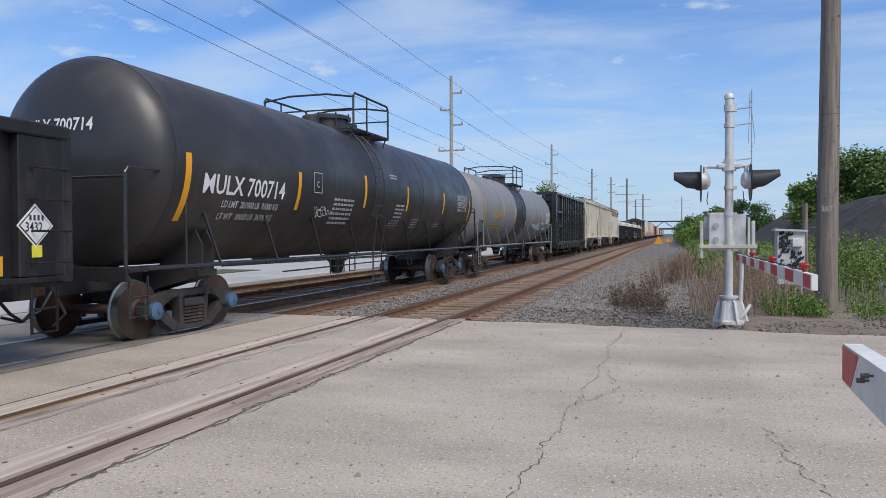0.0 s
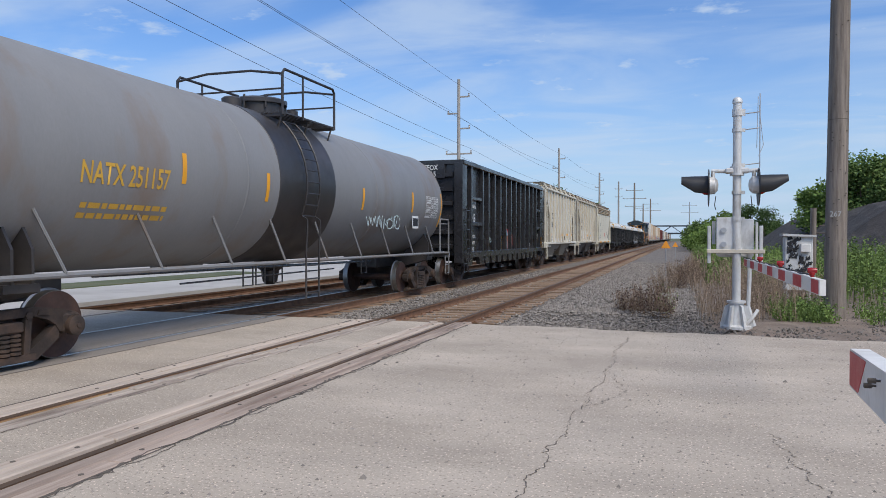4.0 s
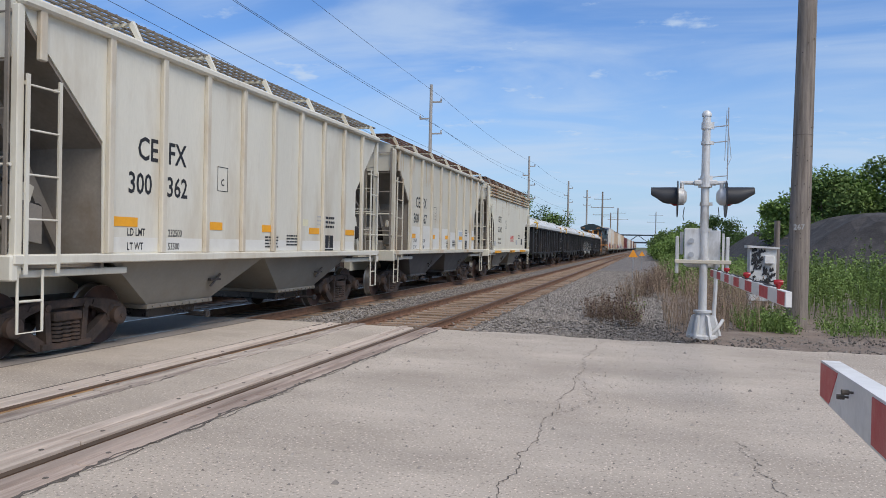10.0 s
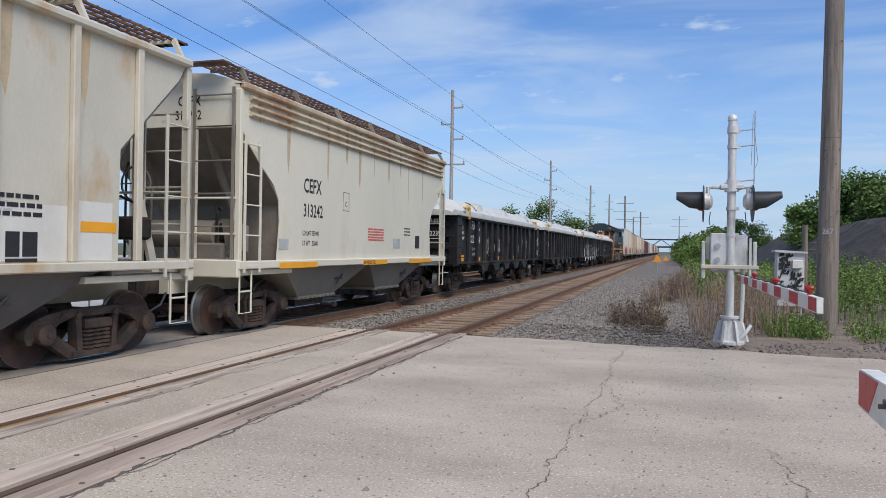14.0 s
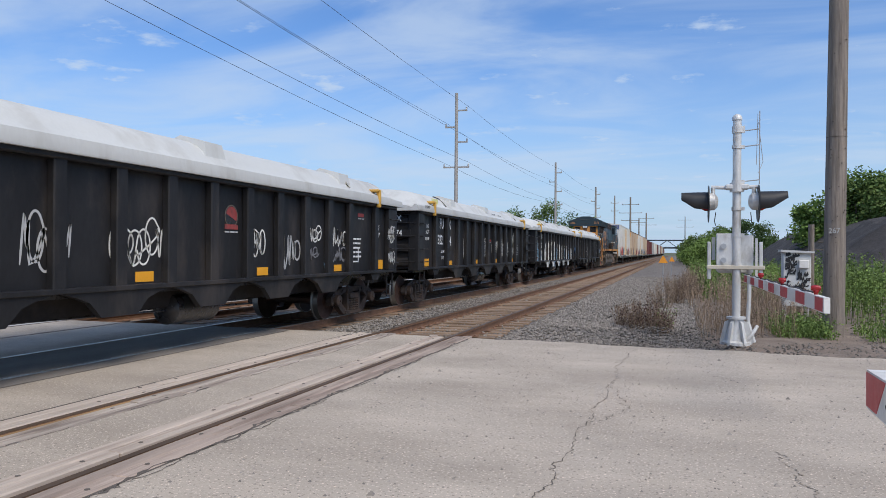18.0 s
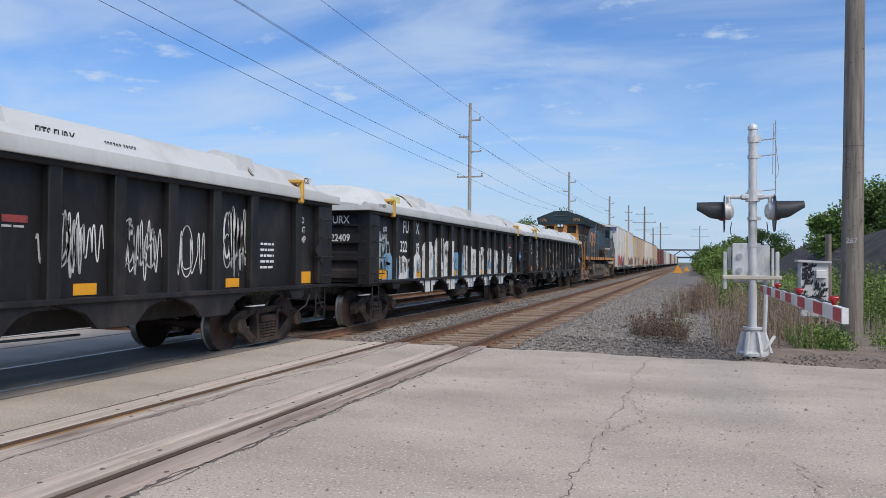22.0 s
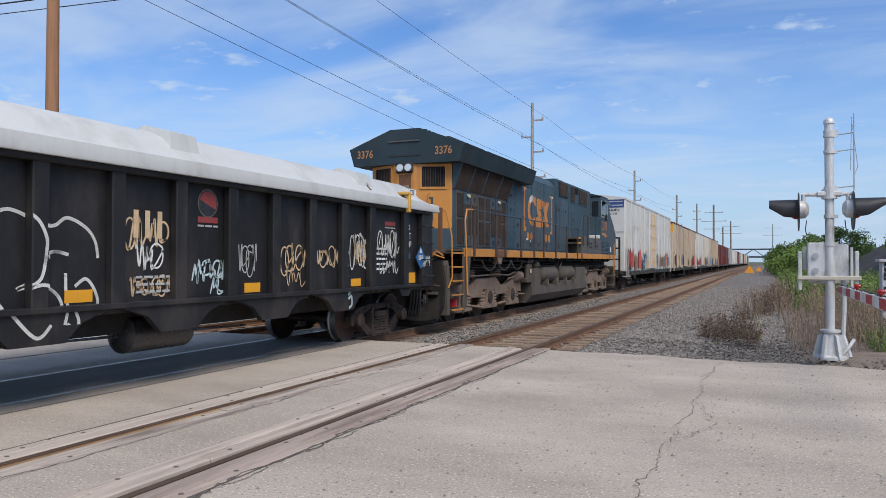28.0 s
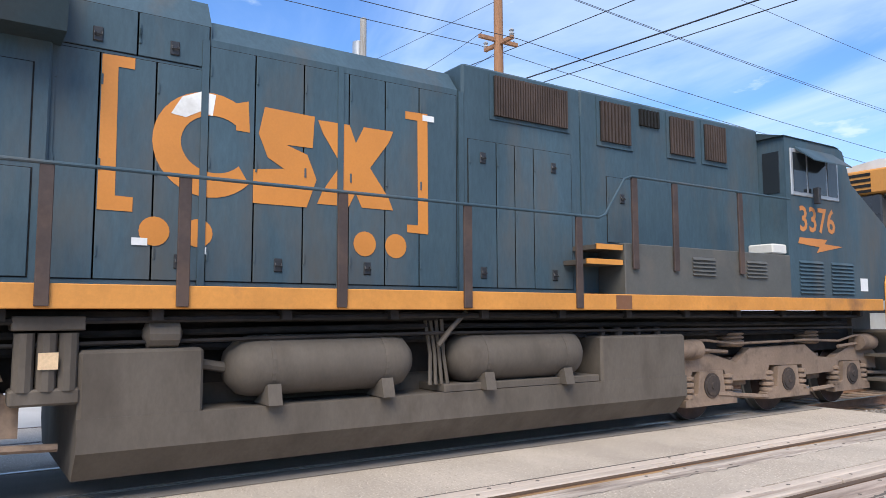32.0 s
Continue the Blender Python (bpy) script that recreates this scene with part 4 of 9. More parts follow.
def high_gondola(u):
    car = start_car("high_side_gondola", "tall black high-side gondola with ribbed sides", "gondola", u, "cars of the freight train")
    half, W, z0, z1 = 7.25, 1.58, 1.02, 4.08
    posts = [-7.17, -6.22, -4.67] + [-3.84 + .957 * i for i in range(11)] + [7.17]
    panel_car_sides(car, half, W, z0, z1, posts, M_BLACKCAR, .14, .15)
    g = Geo()
    for q in (-1, 1):
        g.box(q * (W - .17), q * (W + .04), -half - .05, half + .05, z1 - .06, z1 + .09, .02)
    for s in (-1, 1):
        g.box(-W, W, s * half - .06, s * half + .08 * s, z1 - .06, z1 + .09, .02)
    pieces("top_chord", g, M_BLACKCAR, car)
    g = Geo()
    for q in (-1, 1):
        g.box(q * (W - .2), q * (W + .01), -half, half, z0 - .14, z0 + .06, .01)
    pieces("side_sill", g, M_BLACKCAR, car)
    for i, y in enumerate(posts):
        for q in (-1, 1):
            if 0 < i < len(posts) - 1:
                part("post_gusset", Geo().prism([(y - .36, z0 - .14), (y + .36, z0 - .14), (y + .25, z0 - .42), (y - .25, z0 - .42)], q * (W - .2), q * (W - .06), "x"), M_BLACKCAR, car)
    # Added dark box closes the view under the floor, in place of shade.
    part("cross_bearer", Geo().box(-1.15, 1.15, -5.0, 5.0, .70, z0 - .06), M_UNDER, car)
    g = Geo().box(-1.4, 1.4, -half, half, z0 - .05, z0)
    g.box(-.25, .25, -half - .2, half + .2, .7, 1.0)
    part("floor", g, M_BLACKCAR, car)
    for s in (-1, 1):
        g = Geo().box(-W + .1, W - .1, s * (half - .03), s * half, z0, z1)
        part("end_sheet", g, M_BLACKCAR, car)
        for i in range(6):
            z = z0 + .25 + i * .48
            part("end_rib", Geo().prism([(s * half, z - .09), (s * (half + .13), z - .06), (s * (half + .13), z + .06), (s * half, z + .09)], -W + .35, W - .35, "x"), M_BLACKCAR, car)
        g = Geo()
        for q in (-1, 1):
            g.box(q * (W - .3), q * W, s * (half - .06), s * (half + .12), z0 - .3, z1, .015)
        pieces("corner_post", g, M_BLACKCAR, car)
        for q in (-1, 1):
            part("corner_panel", Geo().box(q * (W - .13), q * (W - .01), s * 6.78, s * 7.2, z0 + .05, z1 - .06, .01), M_BLACKCAR, car)
        # wide end panel with two shelves
        for q in (-1, 1):
            for z in (2.05, 2.95):
                g = Geo().box(q * (W - .15), q * (W - .02), s * 4.74 if s < 0 else 5.8, s * 6.15 if s < 0 else 7.1, z - .07, z + .07, .03)
                part("panel_shelf", g, M_BLACKCAR, car)
        ladder(car, W, s * 7.0 - .2, s * 7.0 + .2, .75, 3.7 if s > 0 else 2.6, 8 if s > 0 else 6, M_BLACKCAR, "corner_ladder", .08)
        stirrup(car, W, s * 7.0, M_BLACKCAR)
        coupler(car, s * (half + .05), s)
        truck(car, s * 6.2, M_TRUCK, .43, .91)
    for y, xx in ((-4.35, W - .146), (-1.37, W - .146), (1.47, W - .146), (4.3, W - .146), (6.85, W + .002)):
        plate(car, "reflective_stripe", M_YELLOW, xx, y, y + .1, 1.08, 1.62)
    letter("GB", .13, M_DECAL, car, W - .144, -4.4, 1.7, .9)
    letter("TFOX", .42, M_DECAL, car, W - .144, -6.06, 2.74, .78)
    letter("4415", .42, M_DECAL, car, W - .144, -5.98, 2.25, .78)
    for i, s in enumerate(("LD LMT 217800", "LT WT   68200", "CU.FT. 4465")):
        letter(s, .16, M_DECAL, car, W - .144, -6.12, 1.60 - .22 * i, .75)
    part("number_panel", Geo().box(.05, .95, -half - .14, -half, 3.56, 4.02, .01), M_BLACKCAR, car)
    letter("TFOX", .24, M_DECAL, car, .22, -half - .144, 3.91, .8, rz=0)
    letter("4415", .24, M_DECAL, car, .27, -half - .144, 3.69, .8, rz=0)
    bars(car, M_DECAL, W - .144, 4.6, 1.3, .5, 2, .04, .04, 3)
    scrawl(car, M_DECALGREY, W - .144, 6.3, 6.7, 1.3, 1.9, 17, 4, .02)
    scrawl(car, M_SPRAYC, W - .144, -3.45, -2.95, 1.35, 1.62, 18, 6, .018)
    # two tall sprayed letters with a red halo, banded sky blue, brown and grey inside
    xr = W - .146
    first = [(-.86, 1.42), (-.87, 1.52), (-.62, 1.76), (-.46, 1.90), (-.28, 1.93), (-.15, 1.84), (-.10, 1.66), (-.10, 1.08), (-.42, 1.08), (-.42, 1.42)]
    second = [(.08, 1.10), (.06, 1.55), (.12, 1.74), (.28, 1.88), (.42, 1.93), (.58, 1.84), (.72, 1.66), (.78, 1.45), (.72, 1.24), (.58, 1.10)]
    for outline, seam in ((first, -.40), (second, .40)):
        cy, cz = sum(q[0] for q in outline) / len(outline), 1.5
        for grow, x_, mm, lab in ((1.13, 0, M_SPRAYDULL, "faint red sprayed halo"), (1.03, .0015, M_SPRAYR, "red sprayed letter outline"), (.93, .003, M_DECALBLK, "black sprayed letter outline")):
            part("graffiti", Geo().add([(xr + x_, cy + (q - cy) * grow, max(1.085, cz + (z - cz) * (grow if z > cz else 1))) for q, z in outline], [tuple(range(len(outline)))]), mm, car, lab)
        inner = [(cy + (q - cy) * .86, cz + (z - cz) * .90) for q, z in outline]
        for lo, hi, mm in ((1.0, 1.42, M_SPRAYG), (1.42, 1.66, M_SPRAYBR), (1.66, 2.0, M_SKYFILL)):
            for ya, yb in ((-2, seam - .012), (seam + .012, 2)):
                q = clip_band(clip_band(inner, lo, hi, 1), ya, yb, 0)
                if q:
                    part("graffiti", Geo().add([(xr + .0045, *e) for e in q], [tuple(range(len(q)))]), mm, car, "banded sprayed letter fill")
        part("graffiti", Geo().box(xr + .006, xr + .007, seam - .02, seam + .012, 1.14, 1.86), M_DECAL, car, "white highlight line")
    for y, z in ((-.72, 1.99), (-.83, 1.92), (.58, 2.05), (.68, 1.97)):
        part("graffiti", Geo().lathe([(xr, .035), (xr + .002, .035)], "x", (0, y, z), 10), M_SPRAYR, car, "red sprayed dot")
    letter("23", .24, M_DECAL, car, xr + .004, -.86, 1.20, .75, name="graffiti")
    scrawl(car, M_SPRAYR, xr + .002, 1.2, 1.42, 1.12, 1.62, 19, 3, .03)
    return car


DEEP = (3, 5, 7, 9, 11)


def lid_gondola(u, number, mark, lid=True, paint=M_GONGREY, seed=0):
    label = ("low black gondola with graffiti under a white fibreglass lid" if lid else "low dark gondola with a diamond placard")
    car = start_car("covered_gondola" if lid else "low_gondola", label, "gondola", u, "cars of the freight train")
    half, W, z0, z1 = (7.82, 1.58, 1.06, 2.71) if lid else (8.05, 1.58, 1.06, 2.8)
    rnd = random.Random(seed)
    posts = [.1 - half] + [-6.2 + 1.17 * i for i in range(3)] + [-2.84 + 1.0 * i for i in range(9)] + [6.6, half - .1]
    panel_car_sides(car, half, W, z0, z1, posts, paint, .2, .12)
    g = Geo()
    for q in (-1, 1):
        g.box(q * (W - .14), q * (W + .03), -half, half, z1 - .1, z1 + .06, .02)
        g.box(q * (W - .14), q * (W + .012), -half, half, z0 - .03, z0 + .035, .008)
    for s in (-1, 1):
        g.box(-W, W, s * (half - .08), s * (half + .06), z1 - .1, z1 + .06, .02)
    pieces("chord", g, paint, car)
    for i in range(1, len(posts) - 1):
        y = posts[i]
        for q in (-1, 1):
            if i in DEEP:
                o = [(y - .95, z0 - .03), (y + .95, z0 - .03), (y + .72, z0 - .09), (y + .52, z0 - .16), (y + .32, z0 - .36), (y - .32, z0 - .36), (y - .52, z0 - .16), (y - .72, z0 - .09)]
                part("skirt_gusset", Geo().prism(o, q * (W - .12), q * (W - .03), "x"), paint, car)
            elif i in (1, 13):
                part("skirt_gusset", Geo().prism([(y - .3, z0 - .03), (y + .3, z0 - .03), (y + .16, z0 - .2), (y - .16, z0 - .2)], q * (W - .2), q * (W - .03), "x"), paint, car)
    # One added dark block behind the skirt notches stands in for shaded underframe.
    part("cross_bearer", Geo().box(-1.15, 1.15, -5.2, 5.2, .70, z0 - .11), M_UNDER, car)
    g = Geo().box(-1.4, 1.4, -half, half, z0 - .1, z0 - .03)
    g.box(-.28, .28, -8.2, 8.2, .66, 1.0)
    part("floor", g, M_BLACKCAR, car)
    part("air_tank", Geo().lathe([(-1.0, .1), (-.92, .24), (.1, .24), (.18, .1)], "y", (1.05, .6, .66), 18), M_BLACKCAR, car, smooth=40)
    for s in (-1, 1):
        g = Geo().box(-W + .1, W - .1, s * (half - .05), s * (half - .02), z0, z1)
        part("end_sheet", g, paint, car)
        for i in range(4):
            z = z0 + .18 + i * .4
            part("end_rib", Geo().prism([(s * (half - .02), z - .13), (s * (half + .06), z - .08), (s * (half + .06), z + .08), (s * (half - .02), z + .13)], -W + .3, W - .3, "x"), paint, car)
        g = Geo()
        for q in (-1, 1):
            g.box(q * (W - .3), q * (W + .01), s * (half - .10), s * (half + .05), z0 - .05, z1 - .02, .015)
        pieces("corner_post", g, paint, car)
        g = Geo()
        for i in range(4):
            z = z0 + .2 + i * .36
            g.tube([(W, s * (half - .32) - .24, z), (W + .1, s * (half - .32) - .24, z), (W + .1, s * (half - .32) + .24, z), (W, s * (half - .32) + .24, z)], .014, 6)
            g.tube([(1.0, s * (half + .04), z), (1.0, s * (half + .15), z), (1.48, s * (half + .15), z), (1.48, s * (half + .04), z)], .014, 6)
        pieces("grab_iron", g, paint, car)
        for q in (-1, 1):
            part("corner_panel", Geo().box(q * (W - .118), q * (W + .004), s * 7.34, s * (half - .07), z0 + .04, z1 - .1, .01), paint, car)
        stirrup(car, W - .03, s * (half - .35), paint, .45, 1.0)
        coupler(car, s * 8.13, s)
        truck(car, s * 6.36, M_TRUCK, .43, .93)
    part("brake_rod", Geo().tube([(.4, -6, .62), (.4, 6, .62)], .025, 6).tube([(1.1, -4, .72), (1.1, 2, .6)], .016, 6), M_BLACKCAR, car)
    for y in (-7.14, -4.68, -1.5, 1.5, 4.5, 6.72):
        wdt = .48 if abs(y) > 5 else .36
        plate(car, "reflective_mark", M_YELLOW, W - .117, y + .03, y + .03 + wdt, z0 + .06, z0 + (.28 if abs(y) > 5 else .2))
    if lid:
        rim = [(W + .085, z1 - .03), (W + .095, z1 + .0), (W + .07, z1 + .16), (W - .03, z1 + .205), (1.47, z1 + .28), (1.38, z1 + .39), (1.26, z1 + .48), (1.08, z1 + .555), (.85, z1 + .60), (.55, z1 + .635), (.25, z1 + .65)]
        out = [(-x, z) for x, z in rim] + rim[::-1]
        g = Geo()
        ys = [(-half - .30, .30), (-half - .1, .34), (-half + .10, .5), (-half + .45, .92), (-half + .62, 1.0), (half - .62, 1.0), (half - .45, .92), (half - .10, .5), (half + .1, .34), (half + .24, .30)]
        n = len(out)
        vs, fs = [], []
        for y, k in ys:
            vs += [(x, y, z1 - .03 + (z - z1 + .03) * (k if z > z1 + .21 else max(k, .8))) for x, z in out]
        for i in range(len(ys) - 1):
            fs += [(i * n + j, i * n + (j + 1) % n, (i + 1) * n + (j + 1) % n, (i + 1) * n + j) for j in range(n)]
        fs += [tuple(range(n)), tuple(range((len(ys) - 1) * n, len(ys) * n))]
        g.add(vs, fs)
        lid_ob = part("lid", g, M_LID, car, "white moulded fibreglass lid", smooth=45)
        for y in (-4.12, 0.34, 5.08):
            g = Geo()
            for q in (-1, 1):
                vs = [(q * x, y + d * w, z) for x, z, w in ((1.47, z1 + .2, .28), (1.40, z1 + .54, .23), (.95, z1 + .66, .23), (.6, z1 + .5, .26)) for d in (-1, 1)]
                g.add(vs, [(0, 1, 3, 2), (2, 3, 5, 4), (4, 5, 7, 6), (0, 2, 4, 6), (1, 7, 5, 3), (0, 6, 7, 1)])
            pieces("lifting_pocket", g, M_LID, lid_ob)
        g = Geo()
        for y in (-5.15, 5.15):
            g.tube([(1.53, y, z1 + .24), (1.43, y, z1 + .36), (1.28, y, z1 + .49), (1.08, y, z1 + .57)], .02, 6)
        pieces("lid_strap", g, M_BLACKCAR, lid_ob)
        for y in (-6.6, 6.6):
            g = Geo()
            g.box(W + .02, W + .12, y - .13, y - .03, z1 - .12, z1 + .30, .02)
            g.box(W - .22, W + .11, y - .22, y - .01, z1 + .24, z1 + .31, .02)
            part("latch", g, M_LATCH, car, "yellow lid latch with rust")
        plate(car, "caution_label", mat("caution_paper" + str(seed), (.70, .68, .30), .6), 1.478, -6.45, -5.85, z1 + .26, z1 + .42)
        letter("CAUTION", .1, M_DECALBLK, car, 1.481, -6.4, z1 + .37, .8)
        if seed in (3, 5):
            plate(car, "sticker", M_DECAL, 1.49, 6.85, 7.21, z1 + .24, z1 + .42, "white sticker on the lid")
            letter("CSI", .15, M_DECALBLK, car, 1.496, 6.89, z1 + .34, .95)
        if seed > 1:
            letter(("1111048", "1111042", "1111051", "1111037")[seed - 2], .13, M_DECALBLK, car, W + .084, -7.55, z1 + .1, .9)
        if seed == 2:
            scrawl(car, M_SPRAYW, W + .008, 7.25, 7.72, 1.75, 2.2, 171, 5, .035)
            scrawl(car, M_SPRAYW, W + .008, 7.3, 7.7, 1.2, 1.6, 172, 4, .03)
        g = Geo()
        g.box(.45, 1.36, -half - .075, -half - .06, 1.95, 2.17)
        part("number_panel", g, paint, car)
    # lettering; the row of figures stands on both sides of a post
    xs = W - .116
    if mark:
        letter(mark[:2], .44, M_DECAL, car, xs, posts[1] + .60, 2.40, .8)
        letter(mark[2:], .44, M_DECAL, car, xs, posts[2] + .14, 2.40, .8)
        letter(number[:3], .40, M_DECAL, car, xs, posts[1] + .42, 1.90, .8)
        letter(number[3:], .40, M_DECAL, car, xs, posts[2] + .14, 1.88, .8)
        for k, s in enumerate(("LD LMT", "LT WT")):
            letter(s, .13, M_DECAL, car, xs, posts[1] + .75, 1.55 - .2 * k, .8)
        for k, s in enumerate(("223500", "62400")):
            letter(s, .13, M_DECAL, car, xs, posts[2] + .14, 1.55 - .2 * k, .8)
        letter(mark, .25, M_DECAL, car, .55, -half - .064, 2.47, .85, rz=0)
        letter(number, .23, M_DECAL, car, .52, -half - .08, 2.06, .85, rz=0)
        for k, s in enumerate(("DO", "NOT", "HUMP")):
            for y0 in (-6.95, 6.66):
                letter(s, .17, M_DECALYEL if (k == 0 and seed == 2 and y0 < 0) else M_DECAL, car, xs, y0 + .05 * (2 - min(k, 2)), 2.3 - .18 * k, .8)
    bars(car, M_DECAL, xs, 5.5, 1.85, .42, 5, .04, .06, seed)
    plate(car, "mark", M_SPRAYO, xs, posts[2] + .15, posts[2] + .3, 1.12, 1.26)
    part("end_hose", Geo().tube([(1.2, half + .05, 1.0), (1.3, half + .2, .6), (1.15, half + .15, .45)], .02, 6), M_BLACKCAR, car)
    return car, xs, posts


def red_logo(car, x, y0, y1, z0, z1):
    """A faded red emblem: a round mark with a pale rim where there is room, over a short bar."""
    c, r = (y0 + y1) / 2, (y1 - y0) * .46
    if z1 - z0 > .3:
        part("emblem", Geo().lathe([(x, r), (x + .002, r)], "x", (0, c, z1 - r), 24), M_EMBLEMRIM, car, "pale rim of a faded round emblem")
        part("emblem", Geo().lathe([(x, r * .93), (x + .003, r * .93)], "x", (0, c, z1 - r), 24), M_BLACKCAR, car)
        m = [(c + r * .86 * math.cos(f), z1 - r + r * .86 * math.sin(f)) for f in [-.5 + .26 * i for i in range(14)]]
        part("emblem", Geo().add([(x + .004, *q) for q in m], [tuple(range(len(m)))]), M_SPRAYDULL, car, "faded red upper part of the emblem")
    plate(car, "emblem_bar", M_SPRAYDULL, x, c - r, c + r, z0, z0 + .08)
    tagged(bars(car, M_DECALGREY, x, c - r, z0 - .03, 2 * r, 1, .025, .02, int(y0 * 10)), kind="stuff")


def diamond(car, x, y, z, r, paint, label):
    g = Geo().prism([(y - r, z), (y, z - r), (y + r, z), (y, z + r)], x, x + .006, "x")
    return part("placard", g, paint, car, label)


car, xs, posts = lid_gondola(-1.02, "", "", lid=False, seed=1)
diamond(car, 1.586, 7.55, 1.68, .25, M_DECAL, "white diamond placard with black bars")
diamond(car, 1.591, 7.55, 1.68, .22, M_DECALBLK, "black diamond border")
diamond(car, 1.596, 7.55, 1.68, .205, M_DECAL, "white diamond face")
letter("3432", .15, M_DECALBLK, car, 1.604, 7.40, 1.66, .8)
for k in range(4):
    plate(car, "placard_bar", M_DECALBLK, 1.603, 7.46 + .055 * k, 7.485 + .055 * k, 1.74, 1.80)
plate(car, "yellow_tag", mat("lemon_tag", (.75, .68, .05), .6), 1.586, 7.5, 7.64, 1.32, 1.46)
for k in range(7):
    plate(car, "blue_bar", M_SPRAYB, xs, 6.7, 7.0 - .02 * abs(k - 3), 1.75 + .07 * k, 1.79 + .07 * k)

car, xs, posts = lid_gondola(107.48, "322394", "FURX", seed=2)
for k, (a, b, za, zb, mm, wd, n_) in enumerate(((-3.3, -2.6, 1.3, 2.0, M_DECALGREY, .04, 5), (-1.9, -.9, 1.3, 2.0, M_SPRAYW, .035, 6), (1.3, 1.75, 1.4, 2.0, M_SPRAYW, .04, 4), (2.3, 3.0, 1.25, 1.88, M_DECALGREY, .05, 5), (3.3, 3.88, 1.65, 2.1, M_SPRAYW, .04, 4),
                                               (3.25, 3.85, 1.37, 1.65, M_SPRAYG, .035, 5), (4.28, 5.1, 1.62, 2.1, M_SPRAYW, .045, 6), (4.3, 5.05, 1.33, 1.64, M_SPRAYG, .035, 5), (4.05, 4.22, 1.18, 1.36, M_SPRAYB, .02, 3))):
    scrawl(car, mm, xs + .001 * k, a, b, za, zb, 30 + k, n_, wd)
red_logo(car, xs, 5.72, 6.08, 2.34, 2.44)
for a, b, za, zb in ((5.36, 5.78, 1.30, 1.33), (5.36, 5.78, 1.61, 1.64), (5.36, 5.39, 1.33, 1.61), (5.75, 5.78, 1.33, 1.61)):
    plate(car, "stencil_box", M_DECAL, xs, a, b, za, zb)
red_logo(car, xs, .55, .95, 1.9, 2.3)
car, xs, posts = lid_gondola(124.88, "322374", "FURX", seed=3)
for k, (a, b) in enumerate(((-3.0, -2.5), (-.1, .5), (1.0, 1.7), (2.2, 2.9), (4.5, 5.1))):
    scrawl(car, M_DECALGREY, xs, a, b, 1.25, 2.1, 50 + k, 5, .03)
red_logo(car, xs, .55, .9, 1.95, 2.2)
for k, (a, b, za, zb) in enumerate(((1.25, 2.0, 1.3, 2.2), (2.2, 3.06, 1.2, 2.15), (3.33, 4.0, 1.2, 2.1))):
    scrawl(car, M_SPRAYW, xs, a, b, za, zb, 150 + k, 4, .022)
scrawl(car, M_SPRAYW, xs, 4.5, 5.2, 1.4, 2.45, 160, 7, .05)
letter("FITS FURX", .2, M_DECALBLK, car, 1.47, .95, 2.97, .62)
letter("322300-32259", .16, M_DECALBLK, car, 1.47, 1.97, 2.97, .6)
diamond(car, 1.60, 7.46, 1.75, .3, M_GONGREY, "blank diamond placard holder")
car, xs, posts = lid_gondola(142.45, "322409", "FURX", seed=4)
# big block letters in white and blue, sprayed over sheets, posts and skirt alike
def clip_band(poly, lo, hi, axis):
    """The part of an outline of (y, z) points between two values of y or z."""
    for lim, sign in ((lo, 1), (hi, -1)):
        out = []
        for a, b in zip(poly, poly[1:] + poly[:1]):
            da, db = sign * (a[axis] - lim), sign * (b[axis] - lim)
            if da >= 0:
                out.append(a)
            if da * db < 0:
                t = da / (da - db)
                out.append((a[0] + (b[0] - a[0]) * t, a[1] + (b[1] - a[1]) * t))
        poly = out
        if len(poly) < 3:
            return []
    return poly


def sprayed(car, poly, paint, posts, W, z0, lift=.003, label=""):
    """Paint over sheets, posts and skirt alike: one outline of (y, z) points, or a list of them."""
    g = Geo()
    for one in (poly if isinstance(poly[0][0], tuple) else [poly]):
        spray_on(g, one, posts, W, z0, lift)
    if g.f:
        part("graffiti", g, paint, car, label)


def spray_on(g, poly, posts, W, z0, lift):
    cuts = [(-9, posts[0] - .1, 0)]
    for a, b in zip(posts, posts[1:]):
        cuts += [(a - .1, a + .1, 1), (a + .1, b - .1, 0)]
    for lo, hi, on in cuts:
        q = clip_band(clip_band(poly, lo, hi, 0), z0 + .036, 2.5, 1)
        if q:
            x = (W if on else W - .12) + lift
            g.add([(x, *p) for p in q], [tuple(range(len(q)))])
    for p_ in [posts[i] for i in DEEP]:
        for lo, hi, zb in ((p_ - .7, p_ - .5, z0 - .09), (p_ - .5, p_ - .3, z0 - .17), (p_ - .3, p_ + .3, z0 - .35), (p_ + .3, p_ + .5, z0 - .17), (p_ + .5, p_ + .7, z0 - .09)):
            q = clip_band(clip_band(poly, lo, hi, 0), zb, z0 - .03, 1)
            if q:
                g.add([(W - .03 + lift, *p) for p in q], [tuple(range(len(q)))])


